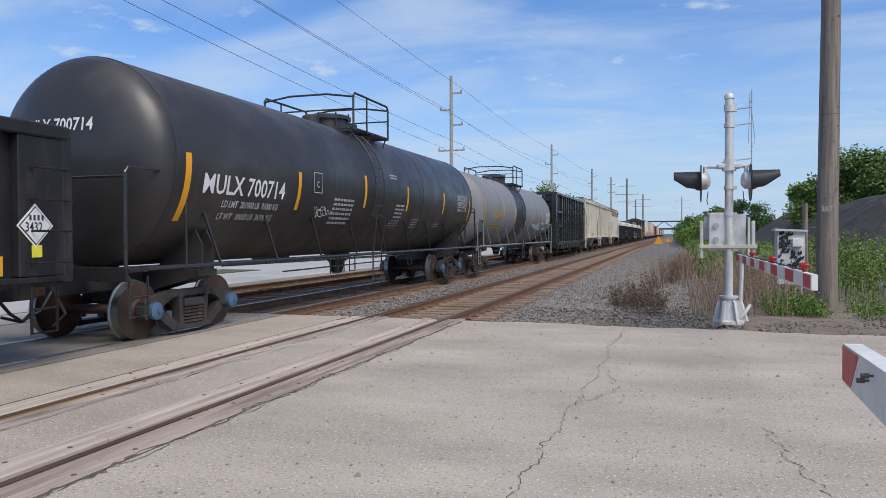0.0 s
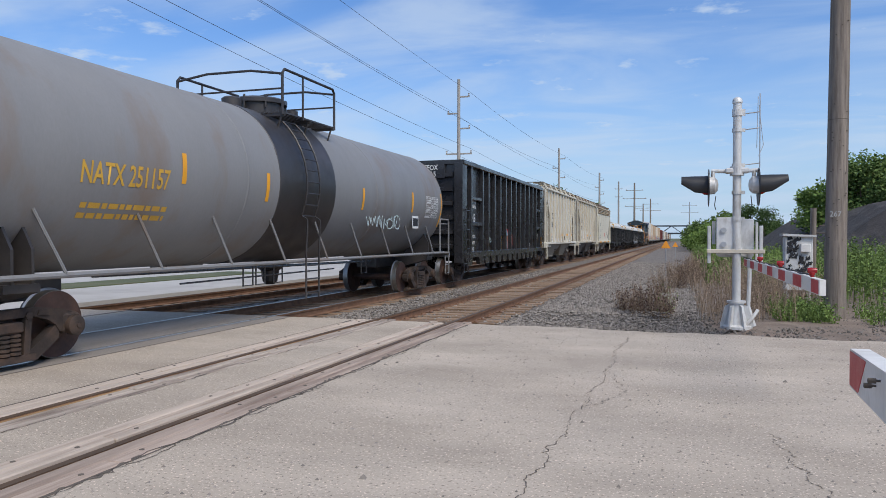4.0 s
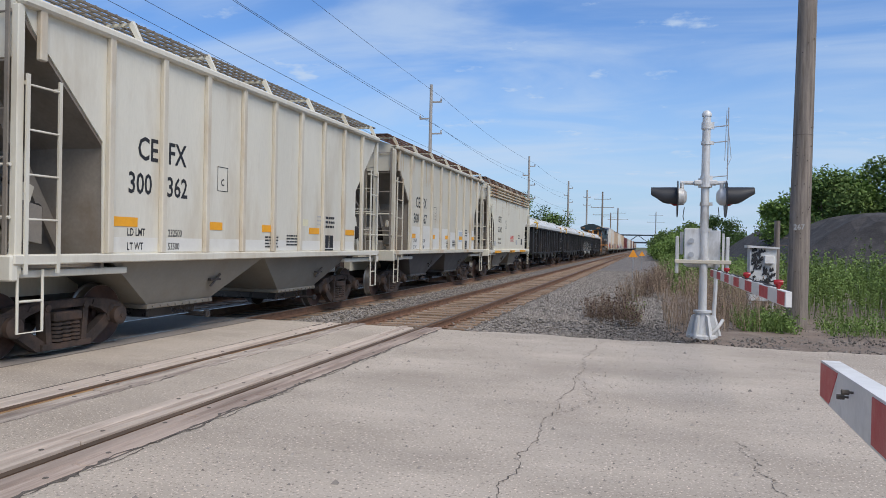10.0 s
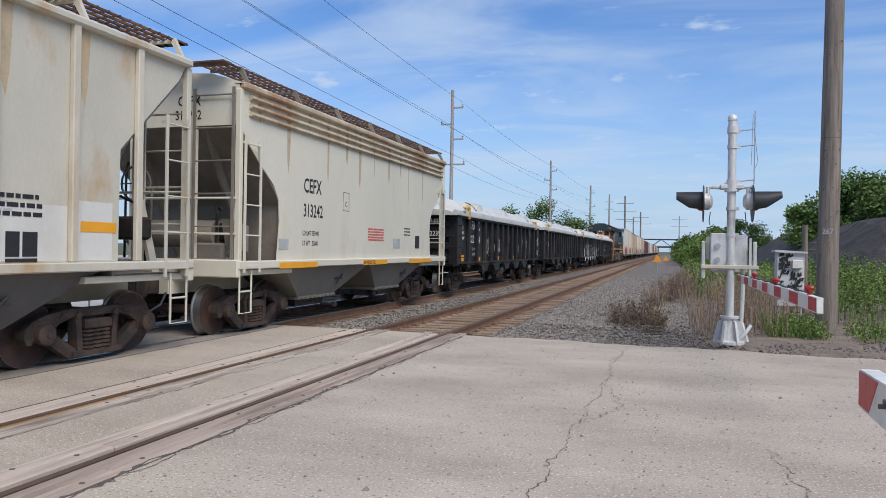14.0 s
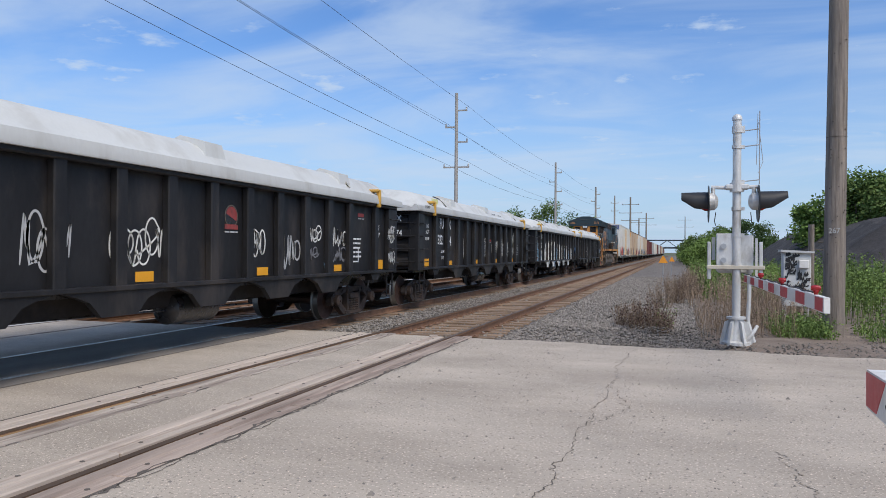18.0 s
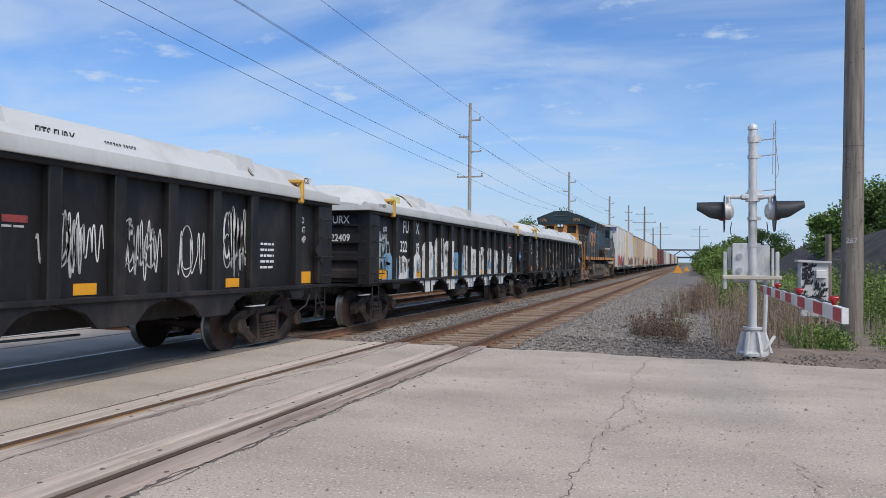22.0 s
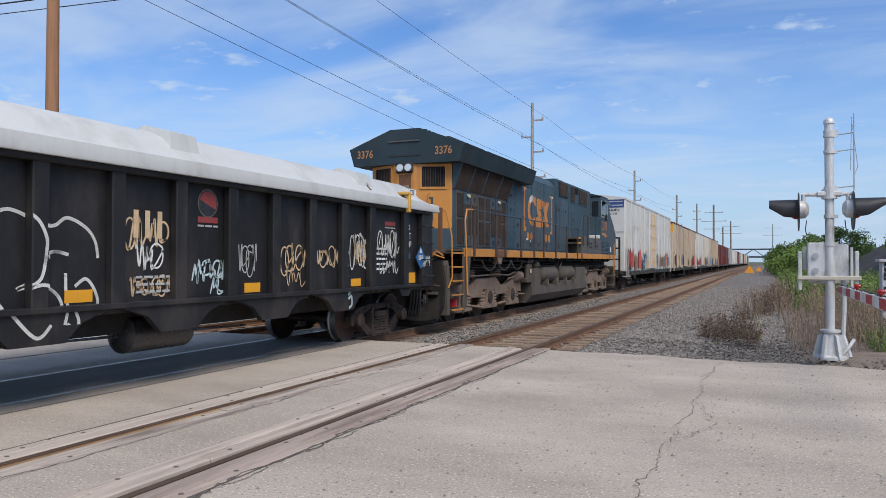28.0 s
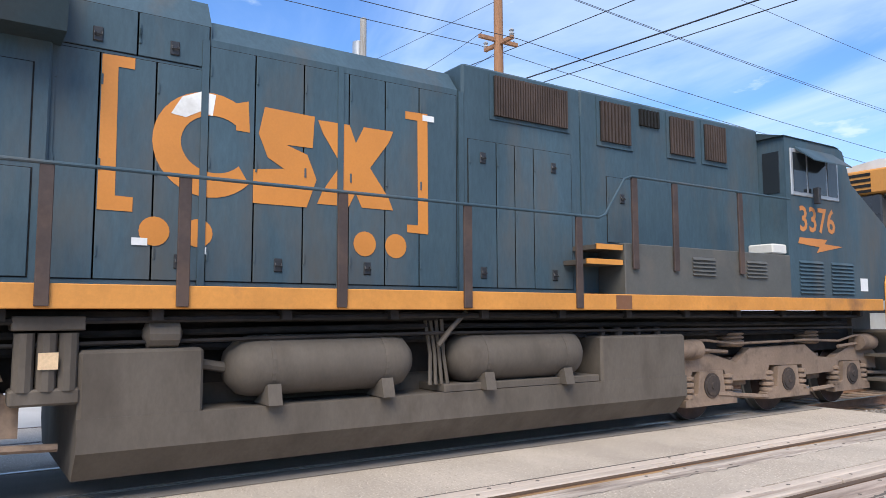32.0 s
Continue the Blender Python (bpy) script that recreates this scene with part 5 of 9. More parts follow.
def stroke(car, pts, w, paint, posts, lift=.004, label="sprayed line"):
    """A smooth sprayed line through (y, z) points, laid over whatever part of the side it crosses."""
    fine = []
    for i in range(len(pts) - 1):
        p0, p1, p2, p3 = (Vector(pts[min(max(j, 0), len(pts) - 1)]) for j in (i - 1, i, i + 1, i + 2))
        for k in range(6):
            t = k / 6
            fine.append(.5 * (2 * p1 + (p2 - p0) * t + (2 * p0 - 5 * p1 + 4 * p2 - p3) * t * t + (3 * p1 - p0 - 3 * p2 + p3) * t ** 3))
    fine.append(Vector(pts[-1]))
    quads = []
    for a, b in zip(fine, fine[1:]):
        d = (b - a).normalized()
        n = Vector((-d.y, d.x)) * w / 2
        quads.append([tuple(a + n), tuple(a - n), tuple(b + d * .006 - n), tuple(b + d * .006 + n)])
    sprayed(car, quads, paint, posts, 1.58, 1.06, lift, label)


rnd = random.Random(77)
WB, ZB = 1.58, 1.06
blocks = ((-6.9, -6.25, 1.75, "b"), (-6.15, -5.25, 1.7, "w"), (-5.15, -4.3, 1.8, "w"), (-4.2, -3.3, 2.1, "w"), (-3.17, -2.5, 2.24, "w"), (-2.35, -1.57, 2.17, "w"), (-1.5, -.76, 1.84, "b"),
          (-.61, .28, 2.08, "w"), (.42, 1.22, 1.97, "w"), (1.32, 2.12, 2.06, "w"), (2.42, 3.24, 2.04, "w"), (3.46, 4.03, 1.97, "w"), (4.2, 4.9, 2.0, "w"), (5.05, 5.75, 1.9, "w"), (5.9, 6.4, 1.75, "w"))
for k, (a, b, top, c_) in enumerate(blocks):
    w = b - a
    if c_ == "w" and k % 2:
        sprayed(car, [(b - .1, .7), (b + .14, .7), (b + .12, top - .35), (b - .1, top - .3)], M_SPRAYB, posts, WB, ZB, .003, "blue sprayed shading")
    fill = {"w": M_SPRAYW, "b": M_SPRAYB, "o": M_SPRAYO}[c_]
    # each letter: two uneven uprights with rounded tops, joined high or low
    la, lb = rnd.uniform(.40, .46), rnd.uniform(.52, .58)

    def edge(y, z0_, z1_):
        n = 5
        return [(y + rnd.uniform(-.02, .02), z0_ + (z1_ - z0_) * i / n) for i in range(n + 1)]
    arc = [(a + w * .5 - w * .5 * math.cos(f), top - .24 + .24 * math.sin(f)) for f in [math.pi * i / 10 for i in range(11)]]
    left, right = [p for p in arc if p[0] < a + w * la], [p for p in arc if p[0] > a + w * lb]
    sprayed(car, edge(a + w * la, .7, top - .06) + left[::-1] + edge(a, top - .26, .7), fill, posts, WB, ZB, .005, "large sprayed block letter")
    sprayed(car, edge(b, .7, top - .26) + right[::-1] + edge(a + w * lb, top - .06, .7), fill, posts, WB, ZB, .005, "large sprayed block letter")
    for yy in (a - .03, b):
        ln = edge(yy, rnd.uniform(.75, 1.2), top - rnd.uniform(.1, .4))
        sprayed(car, [(p, q) for p, q in ln] + [(p + .03, q) for p, q in reversed(ln)], M_DECALBLK, posts, WB, ZB, .009, "black sprayed outline")
    zj = (top - .3, top - .02) if k % 3 != 1 else (.75, 1.25)
    sprayed(car, [(a + w * .25, zj[0]), (a + w * .8, zj[0] + rnd.uniform(-.05, .05)), (a + w * .8, zj[1]), (a + w * .25, zj[1])], fill, posts, WB, ZB, .007, "large sprayed block letter")
    if k % 2 == 0:
        sprayed(car, [(a + w * .3, 1.32), (a + w * .75, 1.28), (a + w * .75, 1.5), (a + w * .3, 1.54)], M_SPRAYB if k % 4 else fill, posts, WB, ZB, .007, "sprayed bar")
    for dy in (.12, .62):
        yy = a + w * dy
        if not any(abs(yy + .08 - p_) < .22 for p_ in posts):
            zz = rnd.uniform(1.35, top - .2)
            scrawl(car, M_DECALBLK, WB - .12 + .011, yy, yy + .22, zz - .22, zz + .2, 300 + 2 * k + int(dy > .3), 3, .016, "graffiti_outline")
scrawl(car, M_SPRAYC, xs, -7.2, -6.5, 1.3, 2.3, 71, 6, .035)
diamond(car, 1.588, 7.24, 1.75, .24, M_BLUESIGN, "blue diamond placard with white print")
letter("3170", .13, M_DECAL, car, 1.596, 7.11, 1.75, .8)
red_logo(car, xs, 5.6, 6.1, 2.15, 2.4)
car, xs, posts = lid_gondola(159.34, "322370", "FURX", seed=5)
# two big outlined letters over sheets, posts and skirt
for pts in ([(-3.16, 2.05), (-3.05, 2.14), (-2.89, 2.17), (-2.74, 2.05), (-2.72, 1.8), (-2.76, 1.57), (-2.62, 1.56), (-2.55, 1.46), (-2.6, 1.33), (-2.82, 1.14)],
            [(-3.2, 1.86), (-3.22, 1.95), (-3.36, 1.92), (-3.44, 1.75), (-3.47, 1.55), (-3.41, 1.44)],
            [(-3.30, 1.45), (-3.27, 1.3), (-3.18, 1.35), (-3.0, 1.33), (-2.96, 1.38), (-2.97, 1.2)],
            [(-2.37, 1.98), (-2.46, 1.8), (-2.42, 1.55), (-2.3, 1.28), (-2.1, 1.0), (-1.86, .78), (-1.70, .9)],
            [(-2.28, 2.06), (-2.11, 2.1), (-1.9, 2.02), (-1.79, 1.85), (-1.78, 1.7), (-1.84, 1.4), (-2.02, 1.29), (-1.8, 1.33), (-1.6, 1.25), (-1.5, 1.1), (-1.53, .9)],
            [(-1.77, 1.95), (-1.6, 1.96), (-1.44, 2.05), (-1.2, 1.95), (-1.08, 1.8), (-1.04, 1.62)],
            [(-1.76, 1.62), (-1.6, 1.68), (-1.43, 1.65)], [(-1.46, 1.45), (-1.44, 1.14), (-1.36, .93), (-1.4, .84), (-1.5, .9)],
            [(-1.34, 1.3), (-1.2, 1.38), (-1.08, 1.25), (-1.04, 1.08), (-1.15, .93)]):
    stroke(car, pts, .038, M_SPRAYW, posts, .004, "white sprayed outline of a big letter")
for c_, r_ in ((-3.12, .09), (-2.97, .13), (-2.92, .08)):
    stroke(car, [(c_ + r_ * math.cos(f), 1.63 + 2.1 * r_ * math.sin(f)) for f in [.63 * i for i in range(11)]], .024, M_SPRAYO, posts, .005, "sprayed oval")
# smaller tags along the side
for k, (a, b, za, zb, mm, wd, n_) in enumerate(((-5.9, -5.2, 1.2, 2.0, M_SPRAYW, .03, 6), (-.64, .0, 1.72, 2.15, M_SPRAYO, .035, 6), (-.5, -.1, 1.45, 1.85, M_SPRAYW, .03, 3), (-.58, .06, 1.14, 1.40, M_SPRAYO, .03, 7),
                                               (.46, 1.1, 1.3, 1.62, M_SPRAYC, .035, 6), (.8, 1.3, 1.13, 1.4, M_SPRAYC, .03, 3), (1.37, 1.8, 1.27, 2.0, M_DECALGREY, .022, 4), (2.42, 3.08, 1.35, 1.9, M_SPRAYO, .032, 5), (2.5, 3.12, 1.14, 1.5, M_SPRAYO, .022, 3),
                                               (3.38, 4.06, 1.45, 1.85, M_SPRAYO, .03, 5), (4.5, 5.28, 1.42, 2.18, M_SPRAYW, .03, 8), (4.62, 5.2, 1.5, 2.0, M_SPRAYO, .025, 6), (5.55, 6.45, 1.6, 2.24, M_SPRAYW, .03, 7), (5.6, 6.4, 1.33, 1.62, M_SPRAYW, .028, 6))):
    scrawl(car, mm, xs + .0012 * k, a, b, za, zb, 90 + k, n_, wd)
for y in (-.5, -.32, -.12):
    plate(car, "spray_smear", M_SPRAYO, xs + .003, y - .035, y + .04, 1.86, 2.2, "pale smear of spray")
for k in range(3):
    bars(car, M_DECALGREY, xs + .012, -.5, 1.40 - .09 * k, .55, 1, .03, .03, 40 + k)
for pts in ([(4.28, 1.78), (4.36, 1.84), (4.42, 1.72), (4.32, 1.6), (4.42, 1.5), (4.30, 1.38)], [(4.26, 1.3), (4.42, 1.32), (4.28, 1.18), (4.42, 1.1), (4.3, .98)], [(4.3, .9), (4.4, .95), (4.42, .8), (4.33, .74)]):
    stroke(car, pts, .05, M_SPRAYC, posts, .004, "pale blue sprayed tag on a post")
scrawl(car, M_SPRAYW, 1.587, 7.34, 7.76, 1.46, 1.72, 103, 5, .04)
red_logo(car, xs, .54, .96, 2.1, 2.56)
red_logo(car, xs, 5.82, 6.3, 2.3, 2.42)
diamond(car, 1.588, 7.24, 1.66, .25, M_BLUESIGN, "blue diamond placard with white print")
part("placard_flame", Geo().prism([(7.17, 1.76), (7.31, 1.76), (7.27, 1.82), (7.24, 1.87), (7.21, 1.82)], 1.594, 1.597, "x"), M_DECAL, car)
plate(car, "placard_field", M_DECAL, 1.595, 7.13, 7.35, 1.61, 1.71)
letter("3170", .11, M_DECALBLK, car, 1.60, 7.14, 1.66, .8)
diamond(car, xs, 6.8, 1.70, .2, M_BLUESIGN, "blue diamond placard with white print")
plate(car, "placard_field", M_DECAL, xs + .007, 6.7, 6.9, 1.65, 1.75)
letter("3170", .10, M_DECALBLK, car, xs + .012, 6.71, 1.70, .8)
high_gondola(52.45)


# ---- covered hoppers ----
def hopper(u, number, paint, walk_paint, smooth=False, bay_paint=M_HOPDARK, seed=0):
    label = ("cream covered hopper with smooth curved sides and a rusty roof walk" if smooth else "cream covered hopper with upright side posts and a roof walk")
    car = start_car("covered_hopper", label, "hopper car", u, "cars of the freight train")
    half, W, z0, z1 = 5.72, 1.58, 1.33 if not smooth else 1.28, 4.2
    xo = W - .06 if smooth else W - .075
    # side sheets with slanted end edges
    if smooth:
        edge = [(5.74, z1), (5.72, 3.6), (5.45, 3.3), (5.08, 3.0), (4.62, 2.68), (4.42, 2.4), (4.38, 2.0), (4.46, z0)]
    else:
        edge = [(5.66, z1), (5.5, 3.95), (4.34, 2.8), (4.32, z0)]
    outline = edge + [(-a, b) for a, b in reversed(edge)]
    for q in (-1, 1):
        part("side_sheet", Geo().prism(outline, q * (xo - .02), q * xo, "x"), paint, car)
    if not smooth:
        for i in range(10):
            y = -5.35 + 1.11 * i if i else -5.4
            zb = z0 if abs(y) < 4.7 else 3.6
            for q in (-1, 1):
                part("side_post", Geo().box(q * xo, q * W, y - .055, y + .055, zb, z1, .012), M_HOPPOST, car)
    g = Geo()
    for q in (-1, 1):
        g.box(q * (W - .2), q * (W + .03), -half, half, z1 - .02, z1 + .1, .03)
    pieces("top_chord", g, paint if not smooth else M_EAVE, car)
    g = Geo()
    for q in (-1, 1):
        g.box(q * (W - .16), q * (W + .02), -half - .08, half + .08, z0 - .12, z0 - .002 if not smooth else z0 + .02, .015)
    pieces("side_sill", g, paint, car)
    if smooth:
        for q in (-1, 1):
            for k, (a, b) in enumerate(((-4.5, -3.0), (-.7, .8), (2.4, 4.3))):
                plate(car, "yellow_band", M_YELLOW, (W + .021) if q > 0 else (-W - .025), a, b, z0 - .13, z0 - .02)
        letter("ARI THROUGH SILL", .12, M_DECALBLK, car, W + .027, -.68, z0 - .075, .7)
        for k in range(3):
            g = Geo()
            for q in (-1, 1):
                g.tube([(q * (W - .03), -5.45, z1 - .12 - k * .14), (q * (W - .03), 5.45, z1 - .12 - k * .14)], .045, 6)
            pieces("eave_rib", g, M_EAVE, car)
    if not smooth:
        ys_ = [-4.26] + [-5.35 + 1.11 * i for i in range(2, 9)] + [4.27]
        for k, (a, b) in enumerate(zip(ys_, ys_[1:])):
            plate(car, "repainted_panel", M_HOPPATCH, xo + .0005 - .003, a + .06, b - .06, z0 + .02, (2.06, 2.10, 2.06, 2.06, 1.96, 2.06, 2.0, 2.08)[k] if seed == 2 else 1.55, "cleaner white repainted panel")
    if seed > 1:
        rr = random.Random(40 + seed)
        for k in range(12):
            y = -5.0 + .85 * k + rr.uniform(-.2, .2)
            zt_, w = z1 - .03, rr.uniform(.05, .22)
            ln = rr.uniform(.3, 1.5)
            if abs(y) < 4.2 or zt_ - ln > 3.4:
                part("rust_streak", Geo().prism([(y, zt_), (y + w, zt_), (y + w * .8, zt_ - ln * .7), (y + w * .55, zt_ - ln), (y + w * .2, zt_ - ln * .8)], xo + .001, xo + .002, "x"), M_RUSTRUN, car)
    # roof
    out = [(-W, z1 + .08), (-W * .6, z1 + .26), (0, z1 + .33), (W * .6, z1 + .26), (W, z1 + .08), (W - .1, z1), (-W + .1, z1)]
    part("roof", Geo().prism(out, -half, half, "y"), paint, car)
    g = Geo()
    for k in range(5):
        y = -4.4 + 2.2 * k
        g.box(-.42, .42, y - .8, y + .8, z1 + .3, z1 + .42, .03)
    pieces("roof_hatch", g, paint, car)
    # roof walk on brackets
    zt = z1 + .36
    g = Geo()
    for q in (-1, 1):
        for i in range(5):
            g.box(q * (.82 + i * .13), q * (.82 + i * .13 + .05), -half - .1, half + .1, zt, zt + .025)
        for i in range(60):
            y = -half - .05 + (2 * half + .1) * i / 59
            g.box(q * .82, q * 1.42, y - .012, y + .012, zt + .003, zt + .022)
    for s in (-1, 1):
        g.box(-1.42, 1.42, s * (half + .1) - .25, s * (half + .1), zt, zt + .025)
    part("roof_walk", g, walk_paint, car, "see-through grating walkway")
    for i in range(7):
        y = -half + .2 + (2 * half - .4) * i / 6
        g = Geo()
        for q in (-1, 1):
            g.prism([(q * 1.42, zt + .03), (q * (W + .01), z1 + .06), (q * (W - .05), z1 + .06), (q * 1.36, zt - .03)], y - .03, y + .03, "y")
            g.box(q * .8, q * 1.44, y - .025, y + .025, zt - .04, zt)
        pieces("walk_bracket", g, M_CREAMDIRTSHADE if smooth else paint, car)
    # ends: slope sheet, end panel, posts, platform
    for s in (-1, 1):
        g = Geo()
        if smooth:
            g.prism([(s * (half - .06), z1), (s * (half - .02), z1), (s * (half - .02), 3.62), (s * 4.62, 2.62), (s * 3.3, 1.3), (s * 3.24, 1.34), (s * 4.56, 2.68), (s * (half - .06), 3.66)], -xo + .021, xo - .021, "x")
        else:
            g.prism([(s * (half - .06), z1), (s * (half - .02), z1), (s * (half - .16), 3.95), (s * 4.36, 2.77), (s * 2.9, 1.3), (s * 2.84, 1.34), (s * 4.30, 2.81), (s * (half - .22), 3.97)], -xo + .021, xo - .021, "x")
        # The shade under the roof end is in this sheet's darkened cream.
        part("slope_sheet", g, M_CREAMDIRTSHADE, car, "shaded slanting end sheet of the body")
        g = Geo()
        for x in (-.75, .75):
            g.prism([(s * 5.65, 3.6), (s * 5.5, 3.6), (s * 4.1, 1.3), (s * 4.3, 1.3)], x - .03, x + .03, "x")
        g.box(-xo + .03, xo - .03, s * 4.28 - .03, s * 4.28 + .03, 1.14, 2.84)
        part("end_web", g, M_CREAMDIRTSHADE, car)
        g = Geo().box(-W + .1, W - .1, s * 3.8, s * (half + .06), 1.05, 1.14, .01)
        g.box(-W, W, s * (half + .0), s * (half + .11), 1.02, 1.32, .02)
        g.box(-.3, .3, s * 3.4, s * (half + .2), .72, 1.06)
        part("end_platform", g, paint, car)
        # Thin added sheet darkens the platform top, where shade falls.
        part("end_floor", Geo().box(-W + .12, W - .12, s * 4.32, s * (half - .02), 1.141, 1.155), M_CREAMDIRTSHADE, car)
        for x in (-1.5, -.62, .62, 1.5):
            part("end_post", Geo().box(x - .05, x + .05, s * (half - .07), s * (half + .03), 1.1, z1 - .02 if abs(x) > 1 else 3.75, .01), paint, car)
        g = Geo()
        for z in (1.75, 2.35):
            g.tube([(-1.5, s * (half + .06), z), (1.5, s * (half + .06), z)], .02, 6)
        part("end_handrail", g, paint, car)
        end_ladder(car, s * (half + .02), .68, 1.44, 1.2, z1, 6, M_CREAMDIRTSHADE if s < 0 else paint, s, "end_ladder", .05)
        ladder(car, W - .07, s * 5.40 - .24, s * 5.40 + .24, 1.1, 3.4, 5, paint, "corner_ladder", .08)
        stirrup(car, W - .04, s * (half - .2), paint, .42, 1.15)
        stirrup(car, -W + .04, s * (half - .2), paint, .42, 1.15)
        coupler(car, s * (half + .1), s)
        truck(car, s * 4.45, M_TRUCK, .43, .91)
    # pipes and brackets round the brake gear on both platforms
    for s in (-1, 1):
        for k, (x, za, zb) in enumerate(((.35, 1.2, 2.6), (.95, 1.2, 2.1), (-.4, 1.2, 2.4), (-.95, 1.2, 2.9))):
            part("brake_pipe", Geo().tube([(x, s * (half - .2), za), (x, s * (half - .22), zb), (x - .2, s * (half - .5), zb + .15), (x - .4, s * (half - .9), zb + .1)], .022, 6), M_UNDER if k % 2 else M_CREAMDIRTSHADE, car)
        part("valve_bracket", Geo().box(.55, 1.2, s * (half - .75), s * (half - .35), 1.62, 1.95, .04), M_UNDER, car)
        part("brake_lever", Geo().prism([(s * (half - .3), 1.15), (s * (half - .15), 1.15), (s * (half - .5), 2.2), (s * (half - .62), 2.15)], 1.1, 1.16, "x"), paint, car)
    # brake gear stands on the leading platform
    g = Geo().tube([(-.9, -half + .35, 1.75), (.9, -half + .35, 1.75)], .24, 16)
    part("air_reservoir", g, M_CREAMDIRTSHADE, car, smooth=40)
    g = Geo().box(.5, 1.15, -half + .1, -half + .42, 1.25, 1.6, .04)
    g.prism([(-half + .05, 2.0), (-half + .5, 1.9), (-half + .5, 1.45), (-half + .2, 1.5)], 1.15, 1.4, "x")
    g.tube([(.2, -half + .2, 1.3), (1.2, -half + .25, 1.4)], .05, 8)
    part("brake_valve", g, M_CREAMDIRTSHADE, car)
    g = Geo()
    ring = [(.45 + .27 * math.cos(a), half + .17, 2.5 + .27 * math.sin(a)) for a in [2 * math.pi * i / 20 for i in range(21)]]
    g.tube(ring, .018, 6)
    for k in range(4):
        a = k * math.pi / 2
        g.tube([(.45, half + .15, 2.5), (.45 + .26 * math.cos(a), half + .17, 2.5 + .26 * math.sin(a))], .012, 5)
    part("brake_wheel", g, M_CREAMDIRTSHADE, car)
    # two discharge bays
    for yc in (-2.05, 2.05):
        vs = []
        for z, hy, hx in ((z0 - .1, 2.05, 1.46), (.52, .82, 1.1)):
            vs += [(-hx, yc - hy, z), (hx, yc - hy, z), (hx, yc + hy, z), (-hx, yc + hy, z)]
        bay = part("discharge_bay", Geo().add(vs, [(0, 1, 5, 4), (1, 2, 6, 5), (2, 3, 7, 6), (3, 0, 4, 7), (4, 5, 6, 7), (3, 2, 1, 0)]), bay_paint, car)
        g = Geo().box(-1.14, 1.14, yc - .86, yc + .86, .46, .53, .01)
        for q in (-1, 1):
            for i in range(9):
                y = yc - .75 + 1.5 * i / 8
                g.tube([(q * 1.14, y, .495), (q * 1.165, y, .495)], .016, 6)
        part("flange", g, bay_paint, bay)
        g = Geo().box(-.95, .95, yc - .62, yc + .62, .3, .46, .02)
        g.tube([(1.0, yc + .4, .3), (1.35, yc + .4, .3)], .03, 8)
        g.box(1.3, 1.38, yc + .34, yc + .46, .24, .36, .02)
        part("outlet_gate", g, M_BLACKCAR, bay)
        g = Geo()
        g.box(1.28, 1.34, yc + .5, yc + .8, .84, .88)
        g.tube([(1.3, yc + .55, .75), (1.36, yc + .75, .95)], .02, 6)
        part("latch", g, M_TRUCKGREY, bay)
    bars(car, M_DECALGREY if not smooth else M_DECALBLK, xo, 2.2, 2.1, .5, 3, .035, .05, seed)
    px = xo + .003
    if smooth:
        letter("CEFX", .40, M_DECALBLK, car, px, -3.48, 2.75, .8)
        letter("313242", .36, M_DECALBLK, car, px, -3.48, 2.26, .78)
        letter("LD LMT 233400", .13, M_DECALBLK, car, px, -3.5, 1.82, .8)
        letter("LT WT   52600", .13, M_DECALBLK, car, px, -3.5, 1.62, .8)
        bars(car, M_SPRAYR, px, -.25, 2.02, 1.0, 5, .035, .03, 9)
        plate(car, "route_plate", M_DECALBLK, px, 3.1, 3.45, 1.55, 1.9)
        plate(car, "print_block", M_DECALGREY, px, 1.4, 1.9, 1.55, 1.8)
        plate(car, "print_block", M_DECALGREY, px, -4.4, -4.05, 1.5, 1.7)
    else:
        letter("CE", .46, M_DECALBLK, car, px, -3.66, 2.80, .82)
        letter("FX", .46, M_DECALBLK, car, px, -2.98, 2.80, .82)
        letter(number[:3], .42, M_DECALBLK, car, px, -3.85, 2.30, .82)
        letter(number[3:], .42, M_DECALBLK, car, px, -3.0, 2.30, .82)
        letter("LD LMT", .15, M_DECALBLK, car, px, -3.85, 1.62, .75)
        letter("LT WT", .15, M_DECALBLK, car, px, -3.85, 1.42, .75)
        letter("232500", .15, M_DECALBLK, car, px, -2.95, 1.62, .75)
        letter("53500", .15, M_DECALBLK, car, px, -2.95, 1.42, .75)
        for a, b in ((2.62, 2.80), (2.84, 3.04)):
            plate(car, "route_plate", M_DECALBLK, px, a, b, 1.40, 1.68)
        plate(car, "route_plate_foot", M_DECALBLK, px, 2.62, 3.04, 1.34, 1.38)
        bars(car, M_DECALBLK, px, 2.5, 2.1, .6, 3, .05, .05, seed + 7)
        if seed == 2:
            plate(car, "print_block", mat("pale_blue_patch", (.42, .47, .52), .7), px - .003, 1.75, 2.3, 1.62, 2.0)
        else:
            plate(car, "print_block", mat("pale_yellow_patch", (.66, .62, .42), .7), px - .003, 1.3, 1.75, 1.86, 2.0)
        for y, w in ((-4.1, .48), (-1.9, .42), (-.15, .42), (1.82, .5), (3.7, .6)):
            plate(car, "reflective_mark", M_YELLOW, px, y - .02, y - .02 + w, 1.70, 1.83)
        bars(car, M_DECALBLK, px, .8, 1.66, .6, 4, .03, .03, seed + 3)
        bars(car, M_DECALBLK, px, -.05, 1.62, .5, 4, .03, .03, seed + 4)
    letter("C", .16, M_DECALBLK, car, px, -1.56, 2.5, .9)
    g = Geo()
